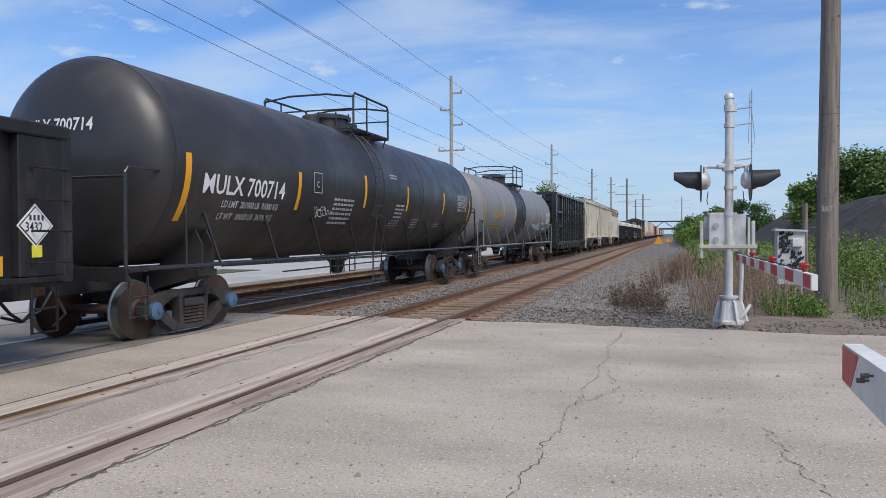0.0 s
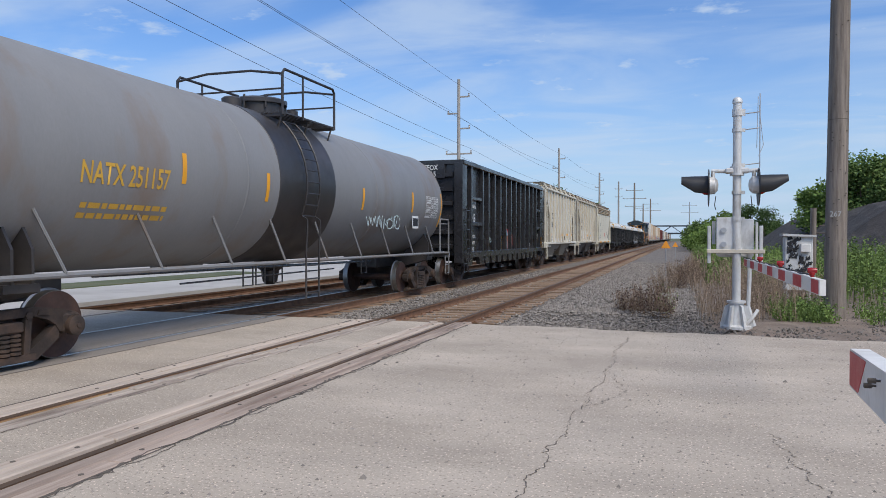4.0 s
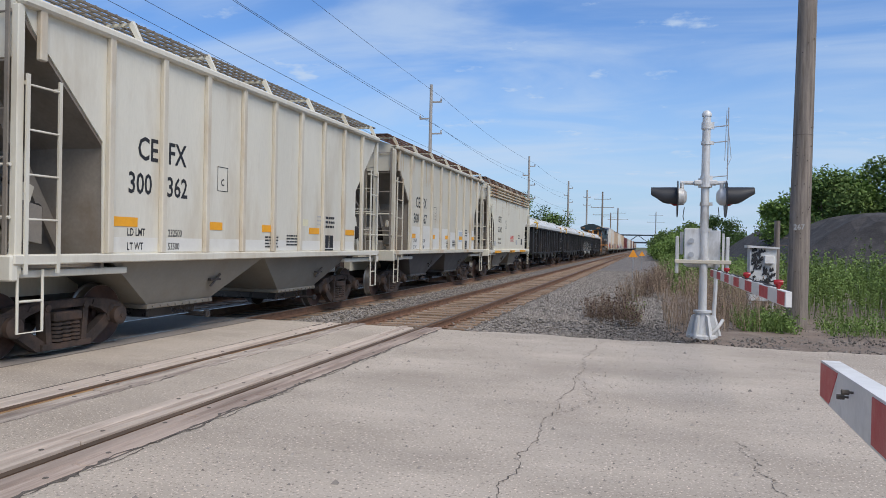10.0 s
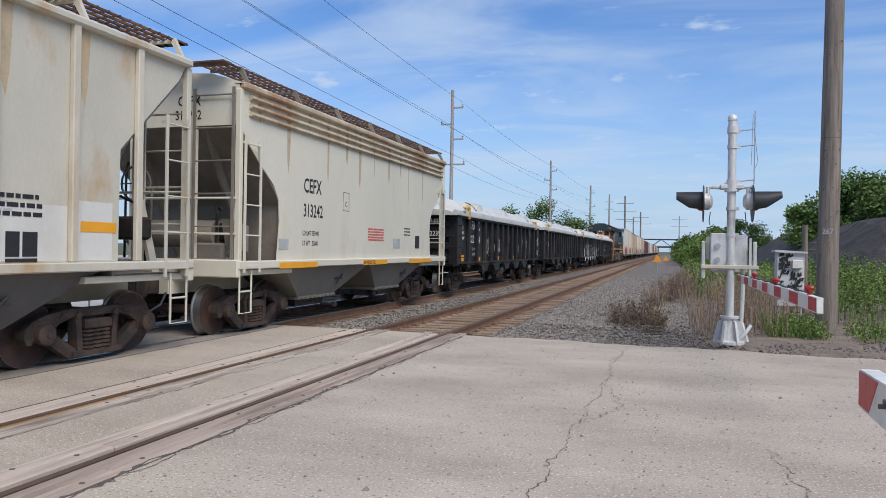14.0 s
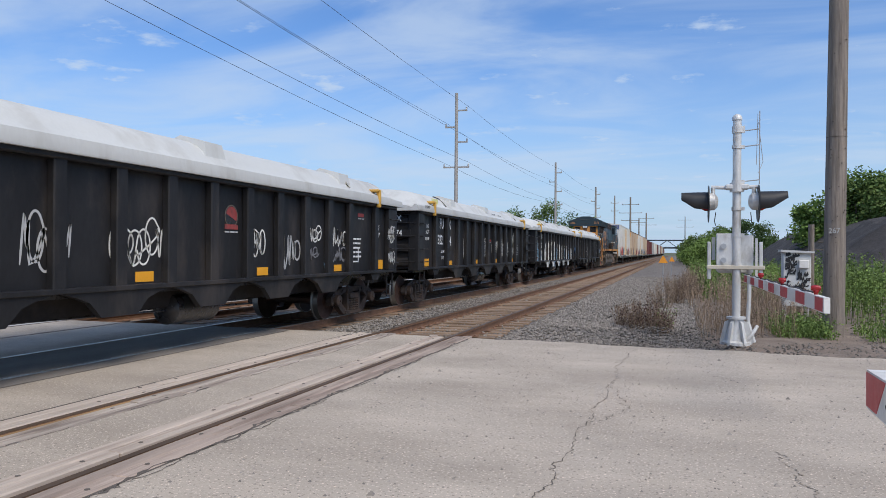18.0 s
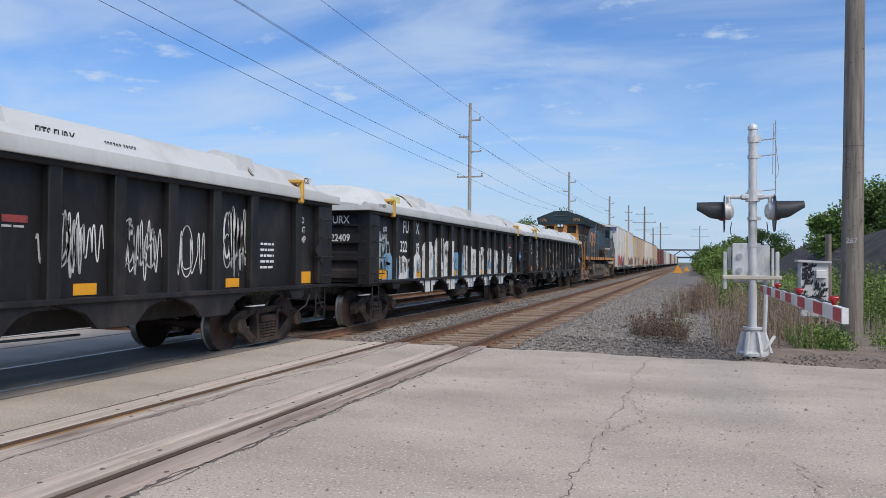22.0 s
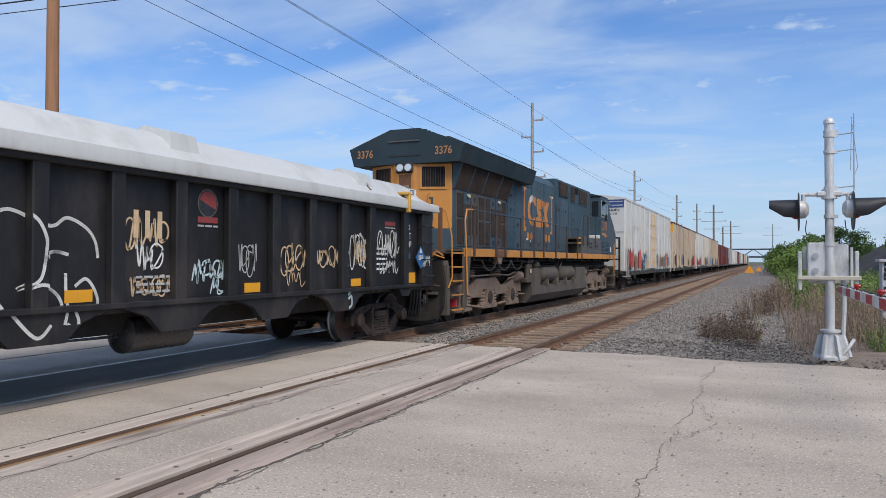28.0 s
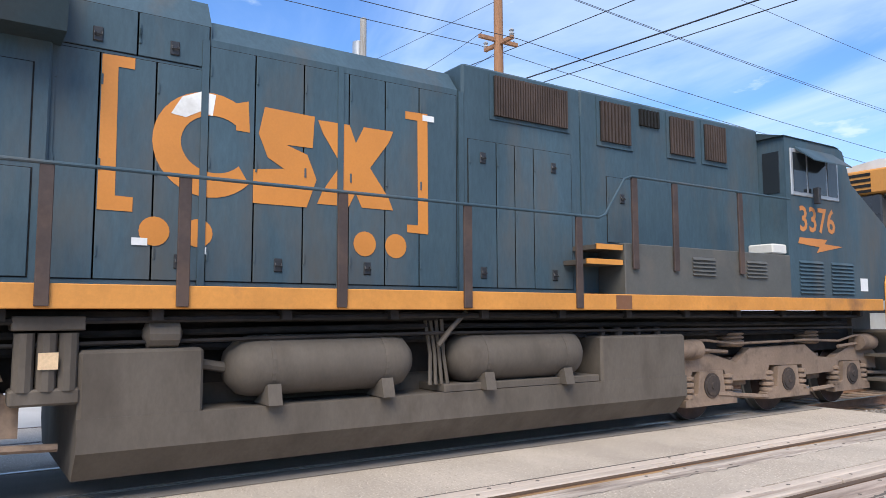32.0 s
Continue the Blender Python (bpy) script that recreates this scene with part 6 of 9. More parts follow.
    ribbon(g, [(-1.66, 2.36), (-1.36, 2.36), (-1.36, 2.76), (-1.66, 2.76), (-1.66, 2.36)], .02, px)
    part("plate_mark", g, M_DECALBLK, car)
    part("end_sheet", Geo().box(-xo + .02, xo - .02, -half - .012, -half + .02, 3.58, z1 + .05), paint, car)
    letter("CEFX", .24, M_DECALBLK, car, .3 if smooth else -.45, -half - .016, 4.0, .8, rz=0)
    letter(number, .22, M_DECALBLK, car, .25 if smooth else -.5, -half - .016, 3.76, .8, rz=0)
    return car


hopper(66.8, "300362", M_HOPPER, M_CREAMDIRTSHADE, bay_paint=M_HOPBAYSHADE, seed=1)
hopper(79.65, "300367", M_HOPRUST, M_ROOFRUST, seed=2)
hopper(92.45, "313242", M_HOPSMOOTH, M_ROOFRUST, smooth=True, bay_paint=M_HOPBAYSHADE, seed=3)


# ---- refrigerator and box cars behind the engine ----
def box_car(u, length, top, paint, name, label, graffiti=True, roof_paint=None, seed=0, unit=False, near=True):
    car = start_car(name, label, "box car", u, "cars of the freight train")
    half, W, z0 = length / 2 - .55, 1.52, 1.05
    g = Geo().box(-W, W, -half, half, z0, top, .04)
    part("body", g, paint, car)
    out = [(-W - .03, top - .02), (0, top + .18), (W + .03, top - .02), (W + .03, top - .12), (-W - .03, top - .12)]
    part("roof", Geo().prism(out, -half - .05, half + .05, "y"), roof_paint or paint, car)
    g = Geo()
    for q in (-1, 1):
        g.box(q * (W - .1), q * (W + .04), -half, half, z0 - .22, z0, .01)
    g.box(-.3, .3, -half - .2, half + .2, .66, z0)
    part("underframe", g, M_BLACKCAR, car)
    for q in (-1, 1):
        d = part("door", Geo().box(q * W, q * (W + .09), -1.6, 1.6, z0 + .1, top - .25, .02), paint, car)
        if near:
            g = Geo()
            for y in (-1.0, -.4, .4, 1.0):
                g.box(q * (W + .09), q * (W + .13), y - .03, y + .03, z0 + .15, top - .3)
            for z in (1.6, 2.4, 3.2, 4.0):
                g.box(q * (W + .09), q * (W + .12), -1.5, 1.5, z - .03, z + .03)
            pieces("door_bar", g, M_SPRAYO if seed % 2 == 0 else paint, d)
    for i in range(13 if near else 7):
        y = -half + .25 + (2 * half - .5) * i / (12 if near else 6)
        if abs(y) > 1.7:
            part("side_post", Geo().box(W, W + .05, y - .05, y + .05, z0, top - .1), paint, car)
    for s in (-1, 1):
        ladder(car, W, s * (half - .3) - .2, s * (half - .3) + .2, .8, 2.4, 5, paint, "corner_ladder", .08)
        coupler(car, s * half, s)
        truck(car, s * (half - 2.0), M_TRUCK, .43, .91)
    if near:
        g = Geo()
        for x in (-1.3, 1.3):
            g.box(x - .05, x + .05, -half - .5, -half - .42, .95, 2.9)
        for z in (1.1, 1.7, 2.3, 2.85):
            g.box(-1.3, 1.3, -half - .49, -half - .43, z - .04, z + .04)
        part("end_frame", g, M_BLACKCAR, car)
    if unit:
        ub = part("cooling_unit", Geo().box(-1.3, .52, -half - .3, -half, 4.42, top - .08, .04), M_LOCOYEL, car, "yellow cooling unit on the end wall")
        g = Geo()
        for i in range(4):
            z = 4.46 + i * .13
            g.box(-1.2, -.1, -half - .315, -half - .3, z, z + .07)
        pieces("grille_slat", g, M_BLACK, ub)
        part("cooling_duct", Geo().box(-1.2, .1, -half - .28, -half, 3.6, 4.4, .03), M_BLACKCAR, car, "dark duct below the cooling unit")
        part("control_box", Geo().box(.2, .9, -half - .2, -half, 2.2, 2.7, .03), M_REEFER, car)
        part("end_door", Geo().box(.56, W - .02, -half - .03, -half, 3.2, top - .06, .01), M_REEFER, car)
        part("blue_sign", Geo().box(.60, W - .05, -half - .036, -half - .03, 4.52, top - .1), mat("navy_sign", (.03, .06, .22), .5), car, "dark blue sign with white bars")
        for z in (4.62, 4.82):
            part("sign_bar", Geo().box(.66, W - .12, -half - .040, -half - .036, z, z + .06), M_DECALGREY, car)
        letter("ARMN", .22, M_DECALBLK, car, .64, -half - .034, 4.38, .95, rz=0)
        letter("111039", .18, M_DECALBLK, car, .62, -half - .034, 4.18, .95, rz=0)
        letter("ARMN 111039", .42, M_DECALGREY, car, W + .002, -7.6, 3.5, .75)
    elif near:
        part("corner_panel", Geo().box(W - .3, W + .004, -half - .004, -half + .7, top - .9, top - .12), M_YELLOW, car)
    if graffiti:
        rr = random.Random(seed)
        y = -half + .6
        while y < half - 1.2:
            w, h = rr.uniform(.5, 1.3), rr.uniform(.5, 1.3)
            zb = z0 + rr.uniform(.05, .25)
            if abs(y + w / 2) > 2.6 or rr.random() < .4:
                out = [(y, zb), (y + w * .9, zb), (y + w, zb + h * .5), (y + w * .7, zb + h), (y + w * .45, zb + h * .75), (y + w * .15, zb + h * .95), (y - .06, zb + h * .4)]
                part("graffiti", Geo().prism(out, W + .052, W + .055, "x"), rr.choice((M_LOCOROOF, M_SPRAYB, M_SPRAYR, M_SPRAYBR, M_SPRAYO, M_SPRAYG)), car, "sprayed graffiti letter")
            y += w + rr.uniform(.05, .5)
        for k in range(4):
            y = -half + .5 + (2 * half - 2.5) * k / 3.3
            scrawl(car, rr.choice((M_DECALBLK, M_LOCOROOF, M_SPRAYB, M_SPRAYR)), W + .058, y, y + 1.7, 1.15, 2.3, seed * 9 + k, 6, .09)
    return car


box_car(202.85, 21.9, 5.08, M_REEFER, "refrigerator_car", "long white refrigerator car with graffiti along its foot", seed=2, unit=True)
uu = 225.4
spec = [(M_REEFERTAN, "cream"), (M_REEFER, "white"), (M_REEFERTAN, "cream"), (M_BOXRED, "dark red"), (M_BOXRED, "dark red"), (M_BOXGREY, "grey"), (M_REEFER, "white"), (M_HOPRUST, "pale"),
        (M_BOXRED, "dark red"), (M_BOXGREY, "grey"), (M_REEFER, "white"), (M_BOXRED, "dark red"), (M_REEFERTAN, "cream"), (M_BOXGREY, "grey"), (M_REEFER, "white"), (M_BOXRED, "dark red"), (M_BOXGREY, "grey")]
for k, (pm, cw) in enumerate(spec):
    ln = 21.9 if k < 3 else 18.5
    top = 4.9 if k < 3 else 4.5
    box_car(uu, ln, top, pm, "refrigerator_car" if k < 3 else "box_car", cw + (" refrigerator car with faded graffiti" if k < 3 else " steel box car far down the train"), graffiti=k < 3, seed=3 + k, near=k < 3,
            roof_paint=M_ROOFRUST if k < 3 else None)
    uu += (ln + (spec and (21.9 if k < 2 else 18.5))) / 2


# ---- the locomotive; its long hood leads ----
loco = start_car("diesel_locomotive", "dark blue and yellow six-axle diesel locomotive, grimy below the deck", "locomotive", 179.2)
HW, DW, RW = 1.07, 1.58, 1.15


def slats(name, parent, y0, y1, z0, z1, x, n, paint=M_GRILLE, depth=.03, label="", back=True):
    """Upright bars over a near-black sheet that stands in for the shaded recess."""
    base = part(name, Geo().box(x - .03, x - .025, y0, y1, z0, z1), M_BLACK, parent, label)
    g = Geo()
    w = (y1 - y0) / n
    for i in range(n):
        g.box(x - .02, x - .02 + depth, y0 + (i + .2) * w, y0 + (i + .75) * w, z0, z1)
    tagged(part("screen_bar", g, paint, parent), kind="stuff")
    return base


def louvre(name, parent, y0, y1, z0, z1, x, n, paint):
    g = Geo()
    h = (z1 - z0) / n
    for i in range(n):
        z = z0 + i * h
        g.prism([(x, z), (x + .03, z + .1 * h), (x, z + .8 * h)], y0, y1, "y")
    return part(name, g, paint, parent)


def door(parent, y0, y1, z0, z1, x, paint, latches=(), name="hood_door"):
    """A hood door: a thin proud leaf with hinges, and latches at the given heights."""
    d = part(name, Geo().box(x, x + .014, y0 + .008, y1 - .008, z0, z1, .004), paint, parent)
    # Added black plate behind the leaf stands in for shade in its gap.
    part("seal", Geo().box(x - .01, x + .003, y0 - .006, y1 + .006, z0 - .008, z1 + .008), M_BLACK, d)
    g = Geo()
    for z in (z0 + .25, (z0 + z1) / 2, z1 - .25):
        g.tube([(x + .018, y0 + .02, z - .05), (x + .018, y0 + .02, z + .05)], .012, 6)
    pieces("hinge", g, paint, d)
    for z in latches:
        c = (y0 + y1) / 2
        g = Geo().box(x + .014, x + .03, c - .045, c + .045, z - .07, z + .07, .01)
        g.tube([(x + .03, c - .03, z + .02), (x + .05, c - .03, z - .01), (x + .05, c + .03, z - .01), (x + .03, c + .03, z + .02)], .009, 5)
        part("latch", g, M_BLACKPLASTIC, d)
    return d


# deck and frame
part("deck", Geo().box(-DW + .02, DW - .02, -10.05, 9.62, 1.84, 1.9), M_LOCODIRT, loco)
for q in (-1, 1):
    part("side_sill", Geo().box(q * (DW - .05), q * DW, -10.07, 9.66, 1.70, 1.91, .008), M_LOCOSILL, loco, "yellow side sill with worn patches")
# Frame core is a solid dark box, added to block light under the deck.
g = Geo().box(-.9, .9, -10.2, 9.9, .98, 1.7)
for q in (-1, 1):
    g.box(q * 1.0, q * 1.3, -9.8, 9.4, 1.58, 1.68)
part("frame", g, M_UNDER, loco)
g = Geo()
for y in [-9.2 + 18.2 * i / 15 for i in range(16)]:
    g.box(1.36, 1.5, y - .05, y + .05, 1.6, 1.72)
pieces("sill_bracket", g, M_UNDER, loco)
g = Geo()
for k, (z, x, r) in enumerate(((1.62, 1.42, .03), (1.5, 1.2, .035), (1.42, 1.35, .02), (1.35, 1.05, .04))):
    g.tube([(x, -9.0, z), (x, -5, z - .03), (x, 0, z + .02), (x, 5, z), (x, 9.0, z - .02)], r, 6)
part("frame_piping", g, M_UNDER, loco)

# radiator hood at the rear, with the overhanging wing
part("radiator_hood", Geo().box(-RW, RW, -9.86, -4.02, 1.9, 4.2, .02), M_LOCOBLUE, loco)
NOSE = [(-RW - .001, -9.86), (-.24, -10.21), (.24, -10.21), (RW + .001, -9.86), (RW + .001, -9.84), (-RW - .001, -9.84)]
part("end_base", Geo().prism(NOSE, 1.9, 2.42, "z"), M_LOCOBLUE, loco)
part("end_panel", Geo().prism(NOSE, 2.42, 4.08, "z"), M_LOCOYEL, loco, "yellow rear end of the hood, angled on both sides")
for a, b in ((-7.62, -7.02), (2.6, 2.9)):
    part("sill_patch", Geo().box(DW, DW + .004, a, b, 1.715, 1.895), M_ENDPOST, loco, "bare rusty patch on the sill")
part("jacking_pad", Geo().prism([(-7.55, 1.70), (-7.08, 1.70), (-7.2, 1.52), (-7.43, 1.52)], DW - .2, DW - .02, "x"), M_LOCOTRUCK, loco)
out = [(-1.50, 4.07), (1.50, 4.07), (1.64, 4.52), (.42, 4.97), (-.42, 4.97), (-1.63, 4.52)]
wing = part("radiator_wing", Geo().prism(out, -10.24, -3.95, "y"), M_LOCOROOF, loco, "broad dark radiator housing that overhangs the hood")
g = Geo()
for i in range(24):
    y = -9.9 + i * .235
    g.box(-.42, .42, y, y + .12, 4.92, 5.0)
part("roof_grating", g, M_LOCOROOF, wing)
part("inset_ledge", Geo().box(-.46, .44, -10.27, -10.24, 4.64, 4.67), M_LOCOBOX, wing)
part("inset_slot", Geo().box(-.46, .44, -10.255, -10.24, 4.27, 4.31), M_BLACKPLASTIC, wing)
for y, w_ in ((-9.6, 2.6), (-6.7, 2.3)):
    part("roof_hatch", Geo().box(.5, .98, y, y + w_, 4.72, 4.83, .02), M_LOCOROOF, wing)
letter("3376", .28, M_WINGNUM, wing, .84, -10.244, 4.36, .85, rz=0)
letter("3376", .28, M_WINGNUM, wing, -1.40, -10.244, 4.36, .85, rz=0)
ys = [-9.80, -8.85, -7.83, -6.62, -5.58]
for k in range(4):
    # slanting intake screens under the wing; the black sheet paints the shade inside
    a, b = ys[k] + .035, ys[k + 1] - .035
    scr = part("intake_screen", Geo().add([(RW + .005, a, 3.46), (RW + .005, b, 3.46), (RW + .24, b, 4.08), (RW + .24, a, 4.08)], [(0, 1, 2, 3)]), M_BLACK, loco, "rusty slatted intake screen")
    g = Geo()
    n = int((b - a) / .045)
    for i in range(n):
        y = a + (b - a) * (i + .5) / n
        g.add([(RW + .012, y - .011, 3.46), (RW + .012, y + .011, 3.46), (RW + .247, y + .011, 4.08), (RW + .247, y - .011, 4.08),
               (RW + .035, y, 3.45), (RW + .27, y, 4.07)], [(0, 4, 5, 3), (4, 1, 2, 5)])
    pieces("slat", g, M_GRILLE, scr)
for y in ys:
    part("screen_post", Geo().prism([(RW, 3.44), (RW + .04, 3.44), (RW + .28, 4.09), (RW + .02, 4.09)], y - .035, y + .035, "y"), M_LOCOBLUE, loco)
# screen doors of the radiator cab
for k, (a, b, tall) in enumerate(((-9.6, -9.12, 2), (-9.08, -8.6, 1), (-8.56, -8.08, 1), (-8.04, -7.58, 2), (-7.5, -7.08, 2), (-7.04, -6.6, 1), (-6.56, -6.14, 1), (-6.12, -5.68, 2))):
    if tall == 2:
        d = part("screen_door", Geo().box(RW, RW + .016, a, b, 1.98, 3.42, .004), M_LOCOBOX, loco)
        slats("door_screen", d, a + .05, b - .05, 2.05, 2.68, RW + .034, 9, M_GRILLE)
        slats("door_screen", d, a + .05, b - .05, 2.76, 3.36, RW + .034, 9, M_GRILLE)
    else:
        d = door(loco, a, b, 1.98, 3.42, RW, M_LOCOBLUE if k not in (2,) else M_LOCODIRT, (2.14, 3.26))
        slats("door_screen", d, a + .04, b - .04, 2.3, 3.1, RW + .034, 9, M_GRILLE)
for y in (-8.95, -6.5):
    plate(loco, "warning_label", mat("label_paper" + str(int(-y * 10)), (.72, .68, .42), .6), RW + .016, y + .1, y + .34, 3.3, 3.38)
door(loco, -5.5, -4.84, 2.98, 3.86, RW, M_LOCOBLUE, (3.2, 3.65))
door(loco, -4.84, -4.16, 2.98, 3.86, RW, M_LOCOBLUE)
door(loco, -5.56, -4.86, 1.98, 2.92, RW, M_LOCOBLUE)
door(loco, -4.84, -4.14, 1.98, 2.92, RW, M_LOCOBLUE, (2.1, 2.75))
# rear end: angled faces with a barred window each, headlights in the middle, brand as plain shapes
def angled(q, a, b, z0, z1, d0, d1):
    """A block on the slanting end face: a to b along it from the middle, d0 to d1 proud of it."""
    ux, uy = .933, .359
    c = [(q * (.24 + ux * s_ + uy * d), -10.21 + uy * s_ - ux * d) for s_, d in ((a, d0), (b, d0), (b, d1), (a, d1))]
    return Geo().prism(c, z0, z1, "z")


for q in (-1, 1):
    fr = part("end_window", angled(q, .15, .86, 3.42, 4.05, 0, .03), M_LOCOYEL, loco)
    part("pane", angled(q, .21, .80, 3.48, 3.99, .03, .034), M_BLACK, fr)
    for i in range(9):
        part("window_bar", angled(q, .235 + i * .064, .25 + i * .064, 3.48, 3.99, .034, .046), M_GRILLE, fr)
hl = part("headlight", Geo().box(-.25, .25, -10.29, -10.21, 3.83, 4.11, .04), M_BLACKPLASTIC, loco, "black twin headlight bezel")
M_LAMPGLASS = mat("lamp_glass", (.75, .75, .72), .15, .4, .05, bump=0)
for x in (-.115, .115):
    part("bulb", Geo().lathe([(-10.29, .098), (-10.31, .092), (-10.315, .02)], "y", (x, 0, 3.97), 18), M_LAMPGLASS, hl, "round clear headlight glass", smooth=40)
part("recess", Geo().box(-.17, .17, -10.222, -10.21, 3.30, 3.80), M_ENDPOST, loco, "open niche below the headlights")
part("recess_rag", Geo().box(-.05, .12, -10.24, -10.222, 3.42, 3.52, .02), M_JUMPER, loco)
for a, z0, z1 in ((.36, 3.17, 3.22), (.36, 2.62, 2.67)):
    part("brand_bracket", angled(1, a, a + .14, z0, z1, 0, .006), M_LOCOBLUE, loco)
part("brand_bracket", angled(1, .44, .50, 2.67, 3.17, 0, .006), M_LOCOBLUE, loco)
for q in (-1, 1):
    part("brand_shape", angled(q, .02, .12, 2.74, 3.08, 0, .006), M_LOCOBLUE, loco)
part("brand_shape", Geo().prism([(-.2, 2.76), (.2, 2.76), (.1, 2.92), (.22, 3.06), (-.22, 3.06), (-.1, 2.92)], -10.217, -10.21, "y"), M_LOCOBLUE, loco)
for a in (.02, .24):
    part("brand_dot", angled(1, a, a + .13, 2.52, 2.64, 0, .006), M_LOCOBLUE, loco)
part("grab_iron", Geo().tube([(.62, -10.06, 3.3), (.62, -10.14, 3.3), (.62, -10.14, 2.72), (.62, -10.06, 2.72)], .014, 6), M_LOCOYEL, loco)

# engine hood
prof = [(-HW, 1.9), (HW, 1.9), (HW, 4.55), (HW - .18, 4.86), (-HW + .18, 4.86), (-HW, 4.55)]
part("engine_hood", Geo().prism(prof, -4.02, -2.6, "y"), M_LOCOBLUE, loco)
prof2 = [(-HW, 1.9), (HW, 1.9), (HW, 4.42), (HW - .2, 4.68), (-HW + .2, 4.68), (-HW, 4.42)]
part("engine_hood", Geo().prism(prof2, -2.6, .42, "y"), M_LOCOBLUE, loco)
part("exhaust_stack", Geo().lathe([(4.8, .3), (5.0, .3), (5.02, .22)], "z", (0, -3.3, 0), 18), M_LOCOROOF, loco, smooth=40)
g = Geo()
for y in (-1.9, -1.4, -.9):
    g.lathe([(4.66, .07), (4.78, .07), (4.8, .03)], "z", (.5, y, 0), 10)
pieces("roof_vent", g, M_LOCOROOF, loco)
ds = [-4.0, -3.62, -3.12, -2.62, -2.14, -1.6, -1.06, -.6, -.14, .40]
for k, (a, b) in enumerate(zip(ds, ds[1:])):
    top = 4.08 if k < 3 else 4.34
    door(loco, a, b, 1.98, top, HW, M_LOCOBLUE, (2.16,) if k in (2, 4, 6) else (), "engine_door")
for a, b in ((-4.0, -3.3), (-3.3, -2.62)):
    door(loco, a, b, 4.12, 4.54, HW, M_LOCOBLUE, (4.25,), "upper_door")
for y in (-4.02, -2.66, -1.17, .46, 2.52):
    part("hood_joint", Geo().box(HW, HW + .03, y - .035, y + .035, 1.92, 4.4), M_LOCOBLUE, loco)
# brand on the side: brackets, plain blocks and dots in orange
BX = HW + .017
M_CABNUM = mat("cab_figures_orange", (.50, .19, .05), .6, 0, .12, 1, 0)
M_LOCOORANGE = mat("brand_orange", (.56, .21, .035), .55, 0, .08, 1, 0)
g = Geo().prism([(-3.605, 2.61), (-3.30, 2.61), (-3.30, 2.745), (-3.455, 2.75), (-3.465, 3.97), (-3.32, 3.97), (-3.32, 4.08), (-3.605, 4.07)], BX, BX + .003, "x")
part("brand_bracket", g, M_LOCOORANGE, loco)
g = Geo().prism([(-.02, 2.59), (-.31, 2.60), (-.31, 2.69), (-.16, 2.69), (-.17, 3.94), (-.335, 3.94), (-.335, 4.03), (-.03, 4.04)], BX, BX + .003, "x")
part("brand_bracket", g, M_LOCOORANGE, loco)
vs = []
for i in range(29):
    a = radians(48 + 270 * i / 28)
    vs += [(BX + .003, -2.60 + .545 * math.cos(a), 3.335 + .53 * math.sin(a)), (BX + .003, -2.55 + .33 * math.cos(a), 3.345 + .29 * math.sin(a))]
part("brand_shape", Geo().add(vs, [(2 * i, 2 * i + 2, 2 * i + 3, 2 * i + 1) for i in range(28)]), M_LOCOORANGE, loco, "plain orange open ring with a chipped top")
part("brand_shape", Geo().prism([(-2.34, 3.52), (-2.196, 3.516), (-2.215, 3.84), (-2.34, 3.80)], BX, BX + .002, "x"), M_LOCOORANGE, loco)
part("paint_chip", Geo().prism([(-2.98, 3.60), (-2.84, 3.58), (-2.70, 3.66), (-2.58, 3.63), (-2.55, 3.85), (-2.7, 3.86), (-2.88, 3.78)], BX + .004, BX + .006, "x"), M_WHITE, loco)
part("brand_shape", Geo().prism([(-2.15, 2.79), (-1.56, 2.79), (-1.45, 3.10), (-1.56, 3.36), (-1.80, 3.44), (-1.5, 3.44), (-1.48, 3.79), (-2.04, 3.81), (-2.10, 3.52), (-2.0, 3.28), (-1.82, 3.18), (-2.15, 3.14)], BX, BX + .003, "x"), M_LOCOORANGE, loco)
part("brand_shape", Geo().prism([(-1.44, 2.84), (-1.06, 2.84), (-.98, 3.0), (-.9, 2.84), (-.5, 2.84), (-.56, 2.98), (-.8, 3.3), (-.56, 3.62), (-.5, 3.76), (-.88, 3.76), (-.98, 3.56), (-1.06, 3.76), (-1.44, 3.76), (-1.38, 3.62), (-1.16, 3.3), (-1.38, 2.98)], BX, BX + .003, "x"), M_LOCOORANGE, loco)
for y, z in ((-3.10, 2.44), (-2.69, 2.445), (-.86, 2.435), (-.46, 2.43)):
    part("brand_dot", Geo().lathe([(BX, .14), (BX + .003, .14)], "x", (0, y, z), 20), M_LOCOORANGE, loco)
for y, z, w in ((-3.3, 2.3, .14), (-2.85, 2.24, .07), (-2.68, 2.24, .07), (-.1, 3.95, .16), (.85, 3.56, .1), (1.45, 3.45, .1)):
    plate(loco, "label", M_DECAL, BX + .004, y, y + w, z, z + .07)

# filter box, alternator section, cab
part("filter_hood", Geo().box(-HW - .02, HW + .02, .48, 2.50, 1.9, 4.78, .03), M_LOCOBLUE, loco)
fg = part("filter_frame", Geo().box(HW + .02, HW + .035, .90, 2.28, 4.12, 4.72), M_LOCOBLUE, loco)
slats("filter_grille", fg, .96, 2.22, 4.17, 4.69, HW + .07, 30, M_GRILLE, label="brown slatted air filter grille")
for k, (a, b) in enumerate(((.56, 1.0), (1.0, 1.3), (1.3, 1.62), (1.62, 2.3))):
    door(loco, a, b, 1.98, 3.82, HW + .02, M_LOCOBLUE, (2.16, 3.6) if k in (0, 3) else (), "alternator_door")
